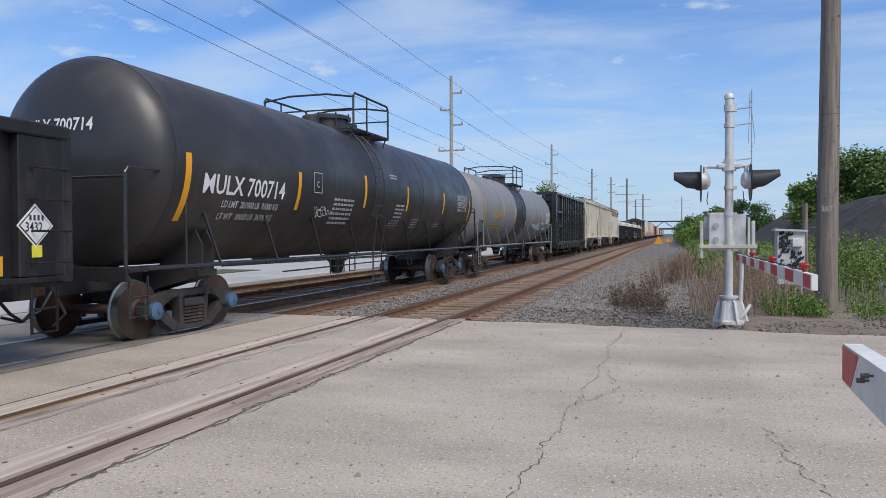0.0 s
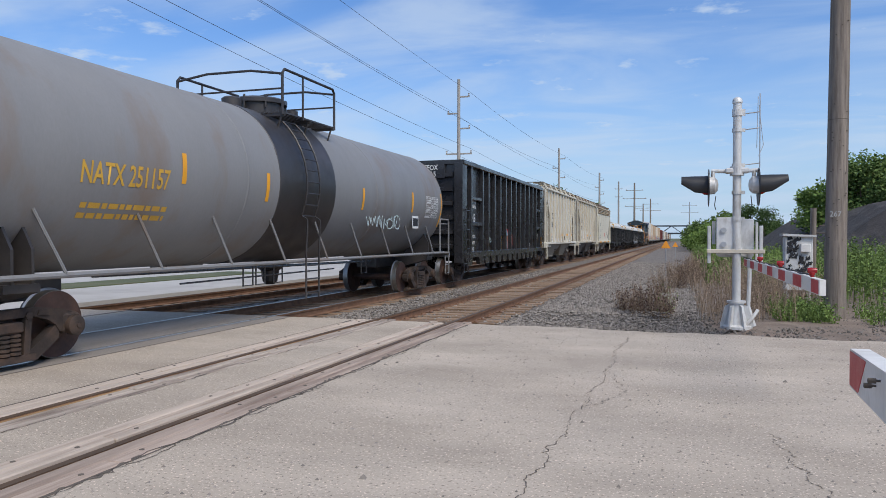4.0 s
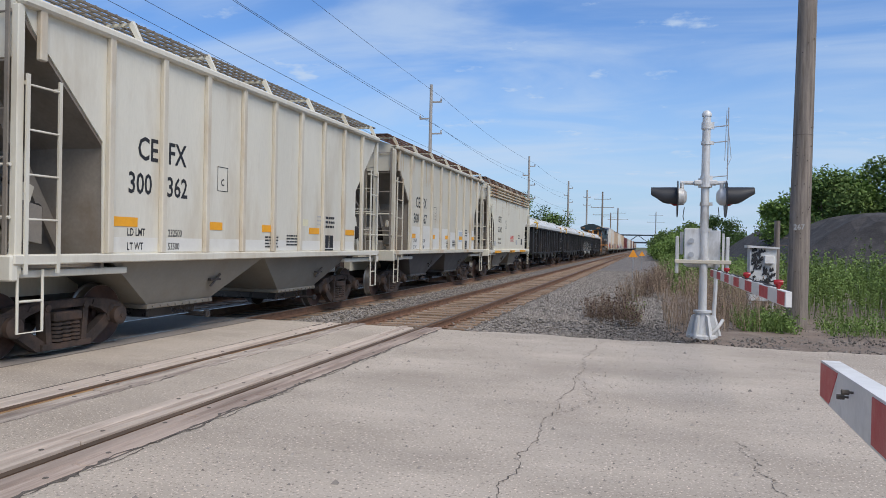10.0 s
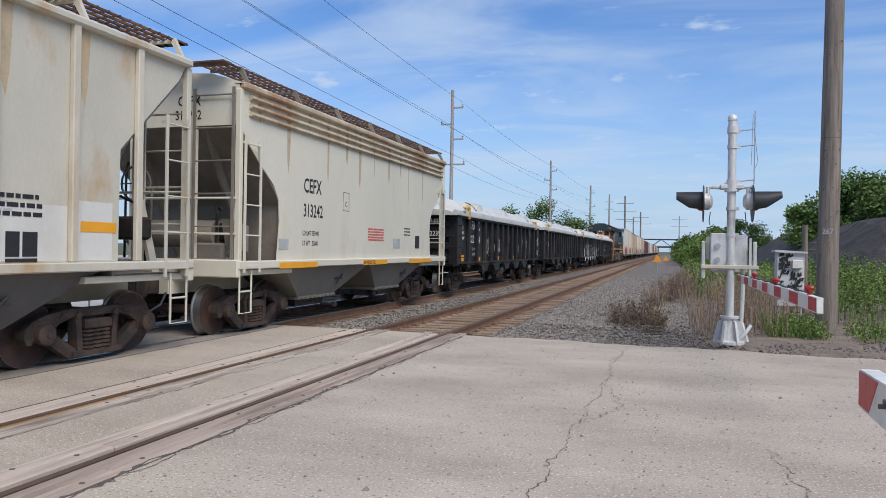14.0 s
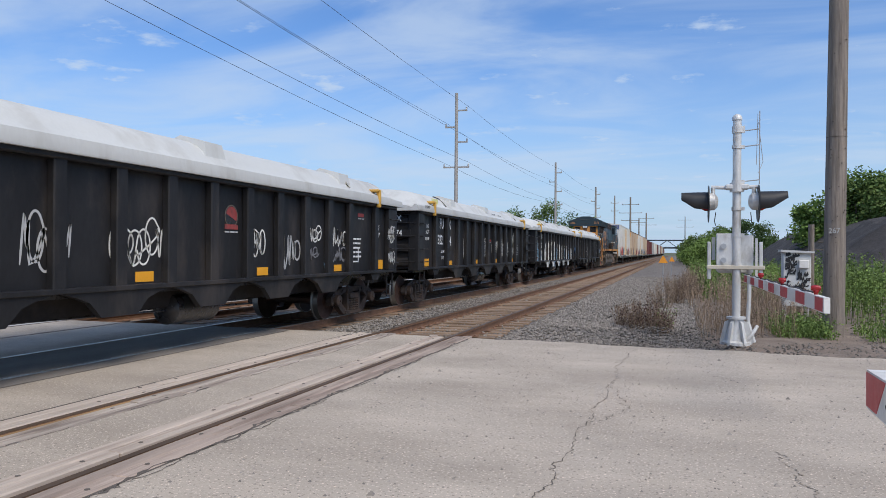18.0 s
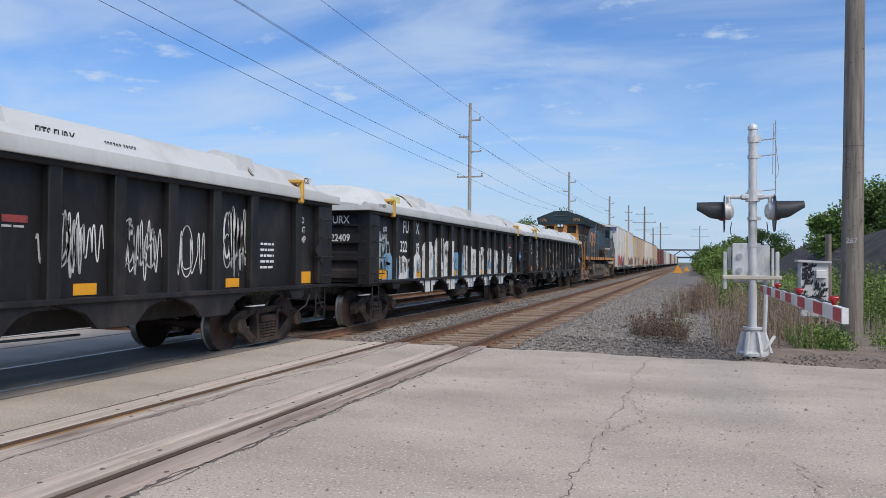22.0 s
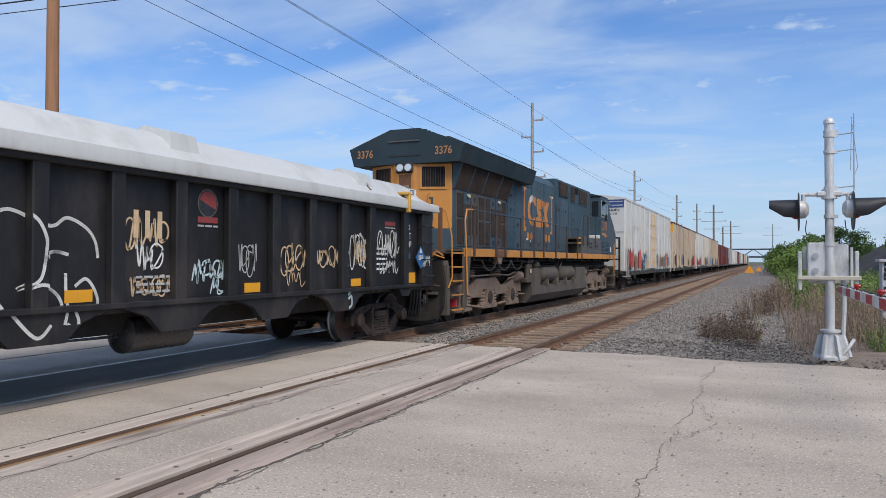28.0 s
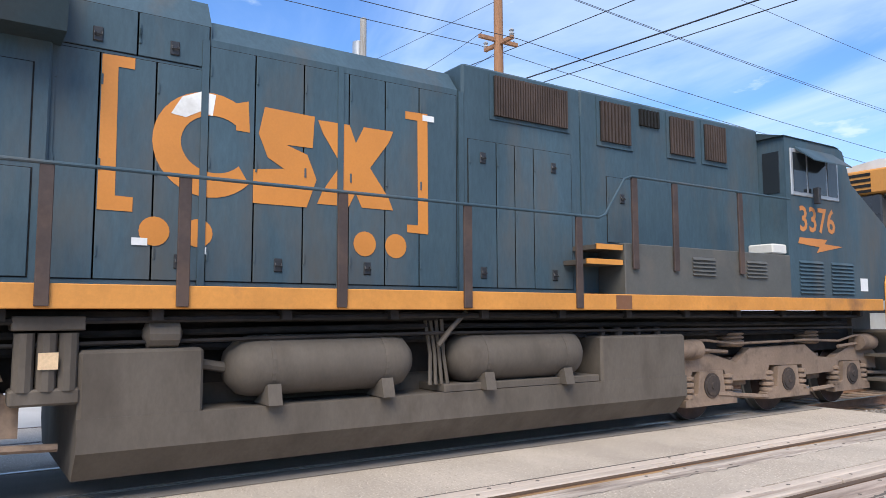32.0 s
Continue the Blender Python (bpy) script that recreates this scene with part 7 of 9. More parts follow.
part("rear_cab_hood", Geo().box(-HW, HW, 2.50, 6.72, 1.9, 4.80, .04), M_LOCOBLUE, loco)
for a, b in ((2.88, 3.5), (4.38, 4.95), (5.22, 5.76)):
    fr = part("vent_frame", Geo().box(HW, HW + .02, a - .06, b + .06, 4.03, 4.74), M_LOCOBLUE, loco)
    slats("vent", fr, a, b, 4.10, 4.68, HW + .05, 9, M_GRILLE)
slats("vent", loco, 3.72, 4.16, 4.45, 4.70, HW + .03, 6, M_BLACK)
part("hood_step", Geo().box(HW, DW - .05, 2.12, 2.78, 2.30, 2.36).box(HW, DW - .05, 2.30, 2.78, 2.5, 2.56), M_LOCODIRT, loco)
part("step_edge", Geo().box(DW - .06, DW - .03, 2.12, 2.78, 2.30, 2.37).box(DW - .06, DW - .03, 2.3, 2.78, 2.50, 2.57), M_LOCOYEL, loco)
bat = part("battery_box", Geo().box(HW, DW - .01, 2.8, 6.70, 1.9, 2.60, .01), M_LOCOBOX, loco)
for a in (4.2, 5.5):
    louvre("louvre", bat, a, a + .52, 2.2, 2.48, DW - .01, 5, M_LOCOBOX)
door(loco, 3.0, 3.6, 2.66, 3.6, HW, M_LOCOBLUE, (3.3,))
cab = part("cab", Geo().prism([(6.72, 1.9), (10.42, 1.9), (10.42, 2.92), (9.9, 3.34), (8.80, 3.98), (8.55, 4.55), (8.3, 4.62), (6.72, 4.62)], -DW + .04, DW - .04, "x"), M_LOCOBLUE, loco)
part("cab_roof", Geo().prism([(-DW + .02, 4.60), (-.7, 4.82), (.7, 4.82), (DW - .02, 4.60)], 6.66, 8.42, "y"), M_LOCOROOF, loco)
g = Geo()
for y in (7.0, 7.4, 7.9):
    g.box(-.3, .3, y, y + .12, 4.8, 4.92)
pieces("horn", g, M_LOCOROOF, loco)
wf = part("cab_window", Geo().box(DW - .05, DW - .02, 6.86, 8.34, 3.62, 4.42, .01), M_STEELGREY, loco)
part("pane", Geo().box(DW - .025, DW - .012, 6.92, 7.30, 3.69, 4.35), M_GLASS, wf)
part("pane", Geo().box(DW - .025, DW - .012, 7.36, 7.92, 3.69, 4.35), M_GLASS, wf)
part("pane", Geo().box(DW - .025, DW - .012, 7.98, 8.28, 3.69, 4.35), M_GLASS, wf)
part("sun_visor", Geo().prism([(DW - .03, 4.46), (DW + .30, 4.18), (DW + .30, 4.16), (DW - .03, 4.42)], 7.0, 8.2, "y"), M_LOCOBLUE, loco)
part("front_window", Geo().add([(-1.3, 8.585, 4.50), (1.3, 8.585, 4.50), (1.3, 8.80, 4.02), (-1.3, 8.80, 4.02)], [(0, 1, 2, 3)]), M_GLASS, loco)
part("mirror", Geo().box(DW + .02, DW + .12, 7.42, 7.50, 3.5, 3.78, .01), M_BLACKPLASTIC, loco)
part("cab_back_window", Geo().box(1.14, 1.44, 6.703, 6.717, 3.66, 4.36, .004), M_GLASS, loco)
letter("3376", .60, M_CABNUM, loco, DW - .036, 7.05, 3.22, .95)
g = Geo().prism([(7.05, 2.92), (7.9, 2.92), (7.8, 2.84), (8.4, 2.82), (7.55, 2.68), (7.65, 2.78), (7.0, 2.82)], DW - .037, DW - .034, "x")
part("stripe_mark", g, M_CABNUM, loco)
for a in (7.0, 7.98):
    louvre("louvre", cab, a, a + .72, 1.98, 2.55, DW - .04, 9, M_LOCOBLUE)
plate(loco, "label", M_DECAL, DW - .038, 8.95, 9.2, 2.05, 2.28)
part("cab_step", Geo().box(HW, DW - .06, 6.30, 6.70, 2.62, 2.78, .02), M_REEFER, loco, "pale box beside the cab wall")

# hand rails along the walkway
posts = [-9.42, -7.74, -6.95, -5.46, -4.06, -2.95, -1.38, .19, 1.93]
for y in posts + [2.98, 3.82, 5.35]:
    z0, z1 = (1.72, 2.90) if y < 2.2 else (2.25, 3.50)
    part("rail_post", Geo().box(DW, DW + .035, y - .055, y + .055, z0, z1, .006), M_RAILPOST, loco, "brown hand rail post")
g = Geo().tube([(DW + .03, -10.0, 1.74), (DW + .03, -9.98, 2.78), (DW + .03, -9.86, 2.9), (DW + .03, -5.5, 2.9), (DW + .03, 2.28, 2.9), (DW + .03, 2.40, 2.95), (DW + .03, 2.78, 3.46), (DW + .03, 2.92, 3.51), (DW + .03, 6.68, 3.52)], .018, 8)
part("hand_rail", g, M_LOCOBLUE, loco)
g = Geo().tube([(DW + .035, -9.95, .75), (DW + .035, -10.02, 1.8), (DW + .035, -10.1, 2.6), (DW + .035, -10.0, 2.88), (DW + .035, -9.6, 2.9)], .022, 8)
part("yellow_hand_rail", g, M_LOCOYEL, loco)
g = Geo().tube([(DW - .05, -10.95, .95), (DW + .02, -10.88, 1.2), (DW + .02, -10.92, 2.2), (DW - .1, -11.0, 2.80), (DW - .25, -11.04, 2.86), (1.36, -11.05, 2.86)], .022, 8)
part("yellow_hand_rail", g, M_LOCOYEL, loco)

# rear platform, steps and pilot
part("end_platform", Geo().box(-DW + .5, DW - .5, -11.05, -9.9, 1.80, 1.88, .01), M_LOCODIRT, loco)
for k, z in enumerate((.42, .78, 1.12, 1.46, 1.80)):
    st = part("step", Geo().box(.98, DW - .02, -10.82, -10.12, z - .03, z, .004), M_LOCODIRT, loco)
    part("step_edge", Geo().box(DW - .03, DW, -10.82, -10.12, z - .03, z + .004), M_LOCOYEL, st)
part("step_side", Geo().prism([(-10.12, .28), (-9.86, .5), (-9.6, 1.7), (-10.12, 1.9)], DW - .04, DW - .01, "x"), M_LOCODIRT, loco)
part("step_side", Geo().prism([(-11.0, .3), (-10.84, .3), (-10.84, 1.3), (-10.95, 1.6), (-11.0, 1.5)], .95, DW - .06, "x"), M_LOCODIRT, loco)
part("step_back", Geo().box(.92, .98, -10.9, -10.1, .3, 1.85), M_LOCODIRT, loco)
part("red_plate", Geo().box(1.0, DW - .08, -10.4, -10.37, .46, .66), M_REDREFL, loco)
g = Geo().prism([(-1.5, 1.60), (1.42, 1.60), (1.5, 1.1), (1.46, .5), (1.3, .16), (-1.3, .16), (-1.5, .5)], -11.12, -11.02, "y")
part("pilot_plate", g, M_UNDER, loco, "black pilot plate at the rear")
vs, fs = [], []
for k in range(10):
    x, dz = -1.4 + k * .31, .05 * math.sin(k * 2.3)
    vs += [(x, -11.12, .74), (x, -11.34, .20 + dz), (x, -11.30, .12 + dz), (x, -11.10, .52)]
for k in range(9):
    fs += [(4 * k + j, 4 * k + (j + 1) % 4, 4 * k + 4 + (j + 1) % 4, 4 * k + 4 + j) for j in range(4)]
g = Geo().add(vs, fs + [(0, 3, 2, 1), (36, 37, 38, 39)])
part("plow", g, M_UNDER, loco, "dented plow with a ragged lower edge")
for x0_, x1_, za, zb, dp in ((.86, 1.22, .88, 1.08, .14), (.92, 1.12, 1.12, 1.3, .08), (.42, .62, 1.22, 1.42, .10), (-.9, -.5, .9, 1.15, .12)):
    part("pilot_box", Geo().box(x0_, x1_, -11.12 - dp, -11.12, za, zb, .02), M_UNDER, loco)
part("pilot_bracket", Geo().box(1.0, 1.34, -11.24, -11.12, .80, .86).box(1.0, 1.06, -11.24, -11.12, .6, .86), M_LOCODIRT, loco)
g = Geo()
for k, x in enumerate((.70, .78, .86, .94, -.8, -.9)):
    g.tube([(x, -11.12, 1.28), (x, -11.26, 1.2), (x + .02, -11.30, .75), (x - .04, -11.28, .36)], .026, 6)
    g.lathe([(.30, .02), (.31, .04), (.38, .04), (.39, .02)], "z", (x - .04, -11.28, 0), 8)
g.tube([(.3, -11.1, 1.5), (.6, -11.35, 1.35), (.2, -11.6, 1.15), (-.2, -11.7, 1.2)], .03, 6)
pieces("air_hose", g, M_BLACKPLASTIC, loco)
g = Geo().tube([(1.25, -11.08, 1.78), (1.12, -11.30, 1.62), (.8, -11.5, 1.36), (.45, -11.62, 1.28), (.2, -11.75, 1.4)], .032, 7)
part("jumper_cable", g, M_JUMPER, loco, "drooping dusty tan jumper cable")
g = Geo().tube([(1.42, -11.02, 1.72), (1.34, -11.2, 1.82), (1.1, -11.22, 1.70), (.95, -11.14, 1.58)], .022, 6).tube([(1.44, -11.0, 1.66), (1.3, -11.24, 1.74), (1.0, -11.2, 1.62)], .018, 6)
part("jumper_cable", g, M_LOCOYEL, loco, "orange looped cables on the pilot")
for x in (-1.36, -.62, .62, 1.36):
    part("end_rail_post", Geo().box(x - .05, x + .05, -11.08, -11.03, 1.85, 2.86, .006), M_ENDPOST, loco, "rust-brown end rail post")
for x0_, x1_ in ((-1.36, -.62), (.62, 1.36)):
    part("end_rail", Geo().tube([(x0_, -11.06, 2.86), (x1_, -11.06, 2.86)], .02, 6), M_LOCOYEL, loco)
part("uncoupling_lever", Geo().tube([(1.4, -11.1, 1.0), (.6, -11.2, 1.05), (.2, -11.2, 1.0)], .02, 6), M_LOCODIRT, loco)
coupler(loco, -11.05, -1, M_LOCODIRT)
# front end
part("front_steps", Geo().box(.98, DW - .02, 9.7, 10.3, .4, .45).box(.98, DW - .02, 9.7, 10.3, .85, .9).box(.98, DW - .02, 9.7, 10.3, 1.3, 1.35).box(.9, .98, 9.66, 10.36, .35, 1.9), M_LOCODIRT, loco)
part("front_pilot", Geo().prism([(-1.5, 1.3), (1.5, 1.3), (1.5, .5), (1.2, .16), (-1.2, .16), (-1.5, .5)], 10.4, 10.48, "y"), M_LOCODIRT, loco)
part("front_hand_rail", Geo().tube([(DW, 9.72, .9), (DW, 9.78, 2.2), (DW - .1, 10.2, 2.75), (DW - .1, 10.4, 2.7), (DW - .1, 10.42, 1.2)], .022, 8), M_LOCOYEL, loco)
coupler(loco, 10.45, 1, M_LOCODIRT)

# fuel tank with the two air reservoirs
tank = part("fuel_tank", Geo().prism([(-1.42, .48), (-1.20, .22), (1.20, .22), (1.42, .48), (1.42, .77), (-1.42, .77)], -3.74, 4.18, "y"), M_LOCODIRT, loco, "dusty grey-brown fuel tank under the frame")
part("tank_block", Geo().box(-1.415, 1.415, -3.74, -2.69, .74, 1.35, .03), M_LOCODIRT, tank)
part("tank_block", Geo().box(-1.415, 1.415, 2.48, 4.18, .74, 1.36, .03), M_LOCODIRT, tank)
part("tank_core", Geo().box(-.85, .85, -2.69, 2.48, .76, 1.5), M_LOCODIRT, tank)
part("tank_shelf", Geo().box(.8, 1.40, 0, 2.45, .77, .86, .01), M_LOCODIRT, tank)
for a, b in ((-2.45, -.36), (.16, 2.24)):
    r = part("air_reservoir", Geo().lathe([(a, .03), (a + .03, .16), (a + .14, .27), (a + .26, .30), (b - .26, .30), (b - .14, .27), (b - .03, .16), (b, .03)], "y", (1.18, 0, 1.15), 28), M_LOCODIRT, loco, smooth=35)
    g = Geo()
    for y in (a + .42, b - .42):
        g.lathe([(y - .02, .305), (y + .02, .305)], "y", (1.18, 0, 1.15), 28)
        g.prism([(1.10, .78), (1.52, .78), (1.47, .98), (1.38, .94), (1.2, .84)], y - .07, y + .07, "y")
    pieces("strap", g, M_LOCODIRT, r)
g = Geo().lathe([(-3.22, .04), (-3.18, .13), (-2.92, .13), (-2.88, .04)], "y", (1.32, 0, 1.48), 14)
g.tube([(1.2, -2.75, 1.2), (1.2, -2.3, 1.12)], .05, 8)
for k in range(4):
    g.tube([(1.2 + .04 * k, -.14 + .05 * k, 1.6), (1.25, -.1 + .06 * k, 1.2), (1.32, -.15 + .08 * k, .86)], .022, 6)
g.tube([(1.4, .3, 1.68), (1.4, .1, 1.5), (1.35, -.05, 1.3)], .03, 6)
pieces("tank_fitting", g, M_LOCODIRT, loco)
g = Geo().box(1.05, 1.45, -4.25, -3.7, 1.52, 1.64, .01)
for y in (-4.15, -3.98, -3.82):
    g.tube([(1.36, y, 1.02), (1.36, y, 1.5)], .08, 10)
g.box(1.1, 1.42, -4.25, -3.72, .9, 1.04, .02)
part("air_drier", g, M_LOCODIRT, loco)
part("drier_label", Geo().box(1.443, 1.448, -4.05, -3.9, 1.2, 1.34), M_SPRAYO, loco)
g = Geo()
for y, x in ((2.6, .05), (2.9, .07), (3.3, .05), (3.7, .06)):
    g.lathe([(1.36, x), (1.44, x), (1.47, x * .5)], "z", (1.3, y, 0), 10)
pieces("filler_cap", g, M_UNDER, loco)
g = Geo()
for k in range(3):
    a, b = -8.75 + k * 1.22, -8.75 + (k + 1) * 1.22
    n = 26
    for i in range(n):
        t = (i + .5) / n
        y, z = a + (b - a) * t, 1.62 - 1.15 * (t - t * t)
        d = .032
        if i % 2:
            g.tube([(1.55 - .012, y - d, z), (1.55 + .012, y - d, z), (1.55 + .012, y + d, z - .01), (1.55 - .012, y + d, z - .01), (1.55 - .012, y - d, z)], .007, 4)
        else:
            g.tube([(1.55, y - d, z - .012), (1.55, y - d, z + .012), (1.55, y + d, z + .012), (1.55, y + d, z - .012), (1.55, y - d, z - .012)], .007, 4)
part("safety_chain", g, M_LOCOBOX, loco, "hanging steel chain under the sill")


for y, z in ((-3.9, 4.5), (-1.9, 4.45), (.3, 4.42)):
    part("lifting_eye", Geo().lathe([(z - .06, .05), (z + .02, .05), (z + .05, .02)], "z", (.7, y, 0), 10), M_LOCOROOF, loco)


def loco_truck(yc):
    R_ = .52
    g = Geo()
    for s in (-1, 1):
        x0, x1 = s * 1.02, s * 1.16
        o = [(-3.0, .95), (-2.75, 1.08), (-2.1, 1.06), (-1.35, .88), (-1.0, 1.10), (.6, 1.12), (1.0, .90), (1.5, .86), (2.1, 1.06), (2.75, 1.06), (3.0, .92), (3.0, .62), (2.55, .64), (2.45, .78), (1.7, .80), (1.6, .62), (.55, .60),
             (.48, .78), (-.48, .80), (-.55, .58), (-1.6, .60), (-1.68, .78), (-2.45, .78), (-2.55, .60), (-3.0, .62)]
        g.prism(o, x0, x1, "x")
    g.box(-1.0, 1.0, -1.3, -.9, .5, .95).box(-1.0, 1.0, .9, 1.3, .5, .95)
    tk = part("truck", g, M_LOCOTRUCK, loco, "three-axle truck frame caked in brown dust", m=pose(0, yc, 0))
    for a in (-2.05, 0, 2.05):
        w = part("wheelset", wheelset_mesh(R_), None, tk, m=pose(0, a, R_))
        ROLLING.append((w, a, R_))
        g = Geo().prism([(a - .28, .78), (a + .28, .78), (a + .33, .45), (a + .62, .36), (a + .62, .26), (a - .62, .26), (a - .62, .36), (a - .33, .45)], 1.04, 1.2, "x")
        part("axle_box", g, M_LOCOTRUCK, tk)
        g = Geo().lathe([(1.19, .19), (1.215, .19), (1.215, .16), (1.23, .15), (1.235, .06), (1.25, .05)], "x", (0, a, .56), 20)
        part("bearing_cap", g, M_TRUCK, tk, smooth=35)
        for q in (-1, 1):
            prof = []
            for i in range(4):
                z = .37 + i * .09
                prof += [(z, .07), (z + .02, .115), (z + .06, .115), (z + .08, .07)]
            part("axle_spring", Geo().lathe(prof, "z", (1.1, a + q * .48, 0), 14), M_LOCOTRUCK, tk, smooth=35)
    g = Geo()
    for y in (-2.6, 2.55):
        s = 1 if y < 0 else -1
        g.lathe([(y - .3, .03), (y - .28, .15), (y + .22, .15), (y + .26, .10), (y + .3, .03)], "y", (1.2, 0, 1.12), 18)
        g.tube([(1.2, y + s * .3, 1.1), (1.2, y + s * .95, 1.06)], .03, 6)
    pieces("brake_cylinder", g, M_LOCOTRUCK, tk, smooth=40)
    g = Geo().tube([(1.22, -2.9, 1.22), (1.22, -2.2, 1.25), (1.22, -1.5, 1.18), (1.22, .5, 1.2), (1.22, 1.6, 1.16), (1.22, 2.1, 1.24), (1.22, 2.8, 1.26), (1.22, 2.85, 1.1)], .022, 6)
    g.tube([(1.18, -1.9, .42), (1.18, -.6, .3)], .04, 6).tube([(1.18, .7, .34), (1.18, 1.4, .36)], .04, 6).tube([(1.18, 2.6, .55), (1.18, 3.3, .52)], .035, 6)
    pieces("brake_rigging", g, M_LOCOTRUCK, tk)
    g = Geo()
    for y in (-1.25, .95):
        prof = []
        for i in range(4):
            z = 1.12 + i * .06
            prof += [(z, .2), (z + .02, .24), (z + .04, .24), (z + .055, .2)]
        g.lathe(prof, "z", (.95, y, 0), 18)
    pieces("side_bearer_spring", g, M_LOCOTRUCK, tk, smooth=35)
    return tk


loco_truck(-7.15)
loco_truck(7.1)


# ---- ground, road and tracks ----
EDGE = 12.75          # far edge of the road
NEAR_R, NEAR_L = -4.03, -5.54
rails_x = {"near": (NEAR_R, NEAR_L), "train": (TRAIN_X + .755, TRAIN_X - .755), "far": (-11.25, -12.76)}

tagged(part("ground", Geo().add([(-3000, -3000, -.42), (3000, -3000, -.42), (3000, 4000, -.42), (-3000, 4000, -.42)], [(0, 1, 2, 3)]), M_GROUND),
       "flat grassy ground that reaches the horizon", "ground", kind="structure")
road = tagged(new("road"), "worn pale concrete road over a level crossing", "road", kind="structure")
slabs = [(-3.62, 30, M_CONC), (-5.13, -4.44, M_CONC), (-7.28, -5.92, M_CONC), (-7.70, -7.28, M_ASPH), (-9.17, -7.83, M_ASPH), (-10.2, -9.30, M_CONC), (-11.2, -10.2, M_CONC), (-12.7, -11.32, M_CONC), (-60, -12.82, M_LOT)]
rnd = random.Random(5)
for x0, x1, mm in slabs:
    if x1 - x0 > 20 and x0 > -10:
        # the broad apron in poured sections, with an uneven far edge
        xs_ = [x0, -1.2, 3.6, 9.0, 16.0, x1]
        for a, b in zip(xs_, xs_[1:]):
            n = max(3, int((b - a) / .25))
            top = []
            for i in range(n + 1):
                x = a + (b - a) * i / n
                e = EDGE - .06 * max(0, x + 3.6) * .9 + .07 * math.sin(x * 2.3) + .05 * math.sin(x * 7.1 + 1)
                top.append((x, e))
            outline = [(a, -30), (b, -30)] + top[::-1]
            part("slab", Geo().prism(outline, -.3, 0, "z"), mm, road)
    else:
        part("slab", Geo().box(x0, x1, -30, EDGE + rnd.uniform(-.04, .04), -.3, 0 if x0 > -50 else -.004), mm, road)

lot = tagged(part("lot", Geo().box(-70, -14.2, EDGE + .04, 95, -.35, -.06), M_LOT), "pale paved yard beyond the tracks", "yard", kind="structure")
verge = tagged(part("verge", Geo().box(-20.5, -18.4, EDGE + .1, 30, -.2, -.03), M_GROUND), "strip of short grass in the paved yard", "grass strip", kind="structure")

# timber planks beside the near rails, and flangeways
for a, b, wood_ in ((NEAR_R + .045, -3.64, M_PLANKBROWN), (-4.43, NEAR_R - .115, M_PLANKPALE), (NEAR_L + .115, -5.14, M_PLANK), (-5.90, NEAR_L - .045, M_PLANKPALE)):
    n = 2
    w = (b - a) / n
    for i in range(n):
        y = -20.0
        while y < EDGE:
            e = min(y + rnd.uniform(2.2, 3.0), EDGE + rnd.uniform(-.15, .2))
            if EDGE - e < .6:
                e = EDGE + rnd.uniform(-.1, .25)
            g = Geo()
            dz = rnd.uniform(-.006, .010)
            g.box(a + i * w + .006, a + (i + 1) * w - .006, y + .006, e - .006, -.2, .004 + dz, .012)
            pl = part("plank", g, wood_, road)
            if y > -3:
                g = Geo()
                for yy in (y + .3, e - .3):
                    xx = a + (i + .5) * w + rnd.uniform(-.03, .03)
                    g.lathe([(.002 + dz, .022), (.008 + dz, .018), (.008 + dz, .008)], "z", (xx, yy, 0), 8)
                pieces("bolt", g, M_CRACK, pl)
            y = e
part("flangeway", Geo().box(NEAR_R - .115, NEAR_R - .035, -20, EDGE, -.2, -.03), M_GROOVE, road)
part("flangeway", Geo().box(NEAR_R + .036, NEAR_R + .045, -20, EDGE, -.2, -.02), M_CRACK, road)
part("flangeway", Geo().box(NEAR_L + .035, NEAR_L + .115, -20, EDGE, -.2, -.012), M_RUSTFILL, road, "groove beside the rail filled with rusty dirt")
part("flangeway", Geo().box(NEAR_L - .075, NEAR_L - .036, -20, EDGE, -.2, -.01), M_RUSTFILL, road, "groove beside the rail filled with rusty dirt")
pieces("flangeway", Geo().box(TRAIN_X + .66, TRAIN_X + .72, -20, EDGE, -.2, -.06).box(TRAIN_X - .72, TRAIN_X - .66, -20, EDGE, -.2, -.06), M_CRACK, road)


def crack(pts, w, seed):
    rr = random.Random(seed)
    g = Geo()
    fine = []
    for (x0, y0), (x1, y1) in zip(pts, pts[1:]):
        for i in range(26):
            t = i / 26
            fine.append((x0 + (x1 - x0) * t + rr.gauss(0, .014) + .03 * math.sin(t * 9 + x0 * 50), y0 + (y1 - y0) * t + rr.gauss(0, .006)))
    fine.append(pts[-1])
    vs = []
    for i, (x, y) in enumerate(fine):
        h = w * rr.uniform(.1, 1.3) / 2
        vs += [(x - h, y, .0035), (x + h, y + rr.uniform(-.01, .01), .0035)]
    g.add(vs, [(2 * i, 2 * i + 1, 2 * i + 3, 2 * i + 2) for i in range(len(fine) - 1)])
    part("crack", g, M_CRACK, road)


crack([(-.72, 12.2), (-.84, 10.8), (-.80, 8.76), (-.86, 7.1), (-.91, 5.4), (-.92, 4.3), (-1.0, 2.0)], .009, 1)
crack([(-.80, 8.76), (-.62, 8.0), (-.55, 7.5), (-.66, 7.1), (-.85, 6.7)], .008, 2)
crack([(.70, 6.3), (.71, 6.0), (.76, 5.4), (.86, 4.87), (.98, 4.2)], .008, 3)
crack([(-3.632 + .008 * (i % 3 - 1), 12.5 - 1.5 * i) for i in range(9)], .034, 9)
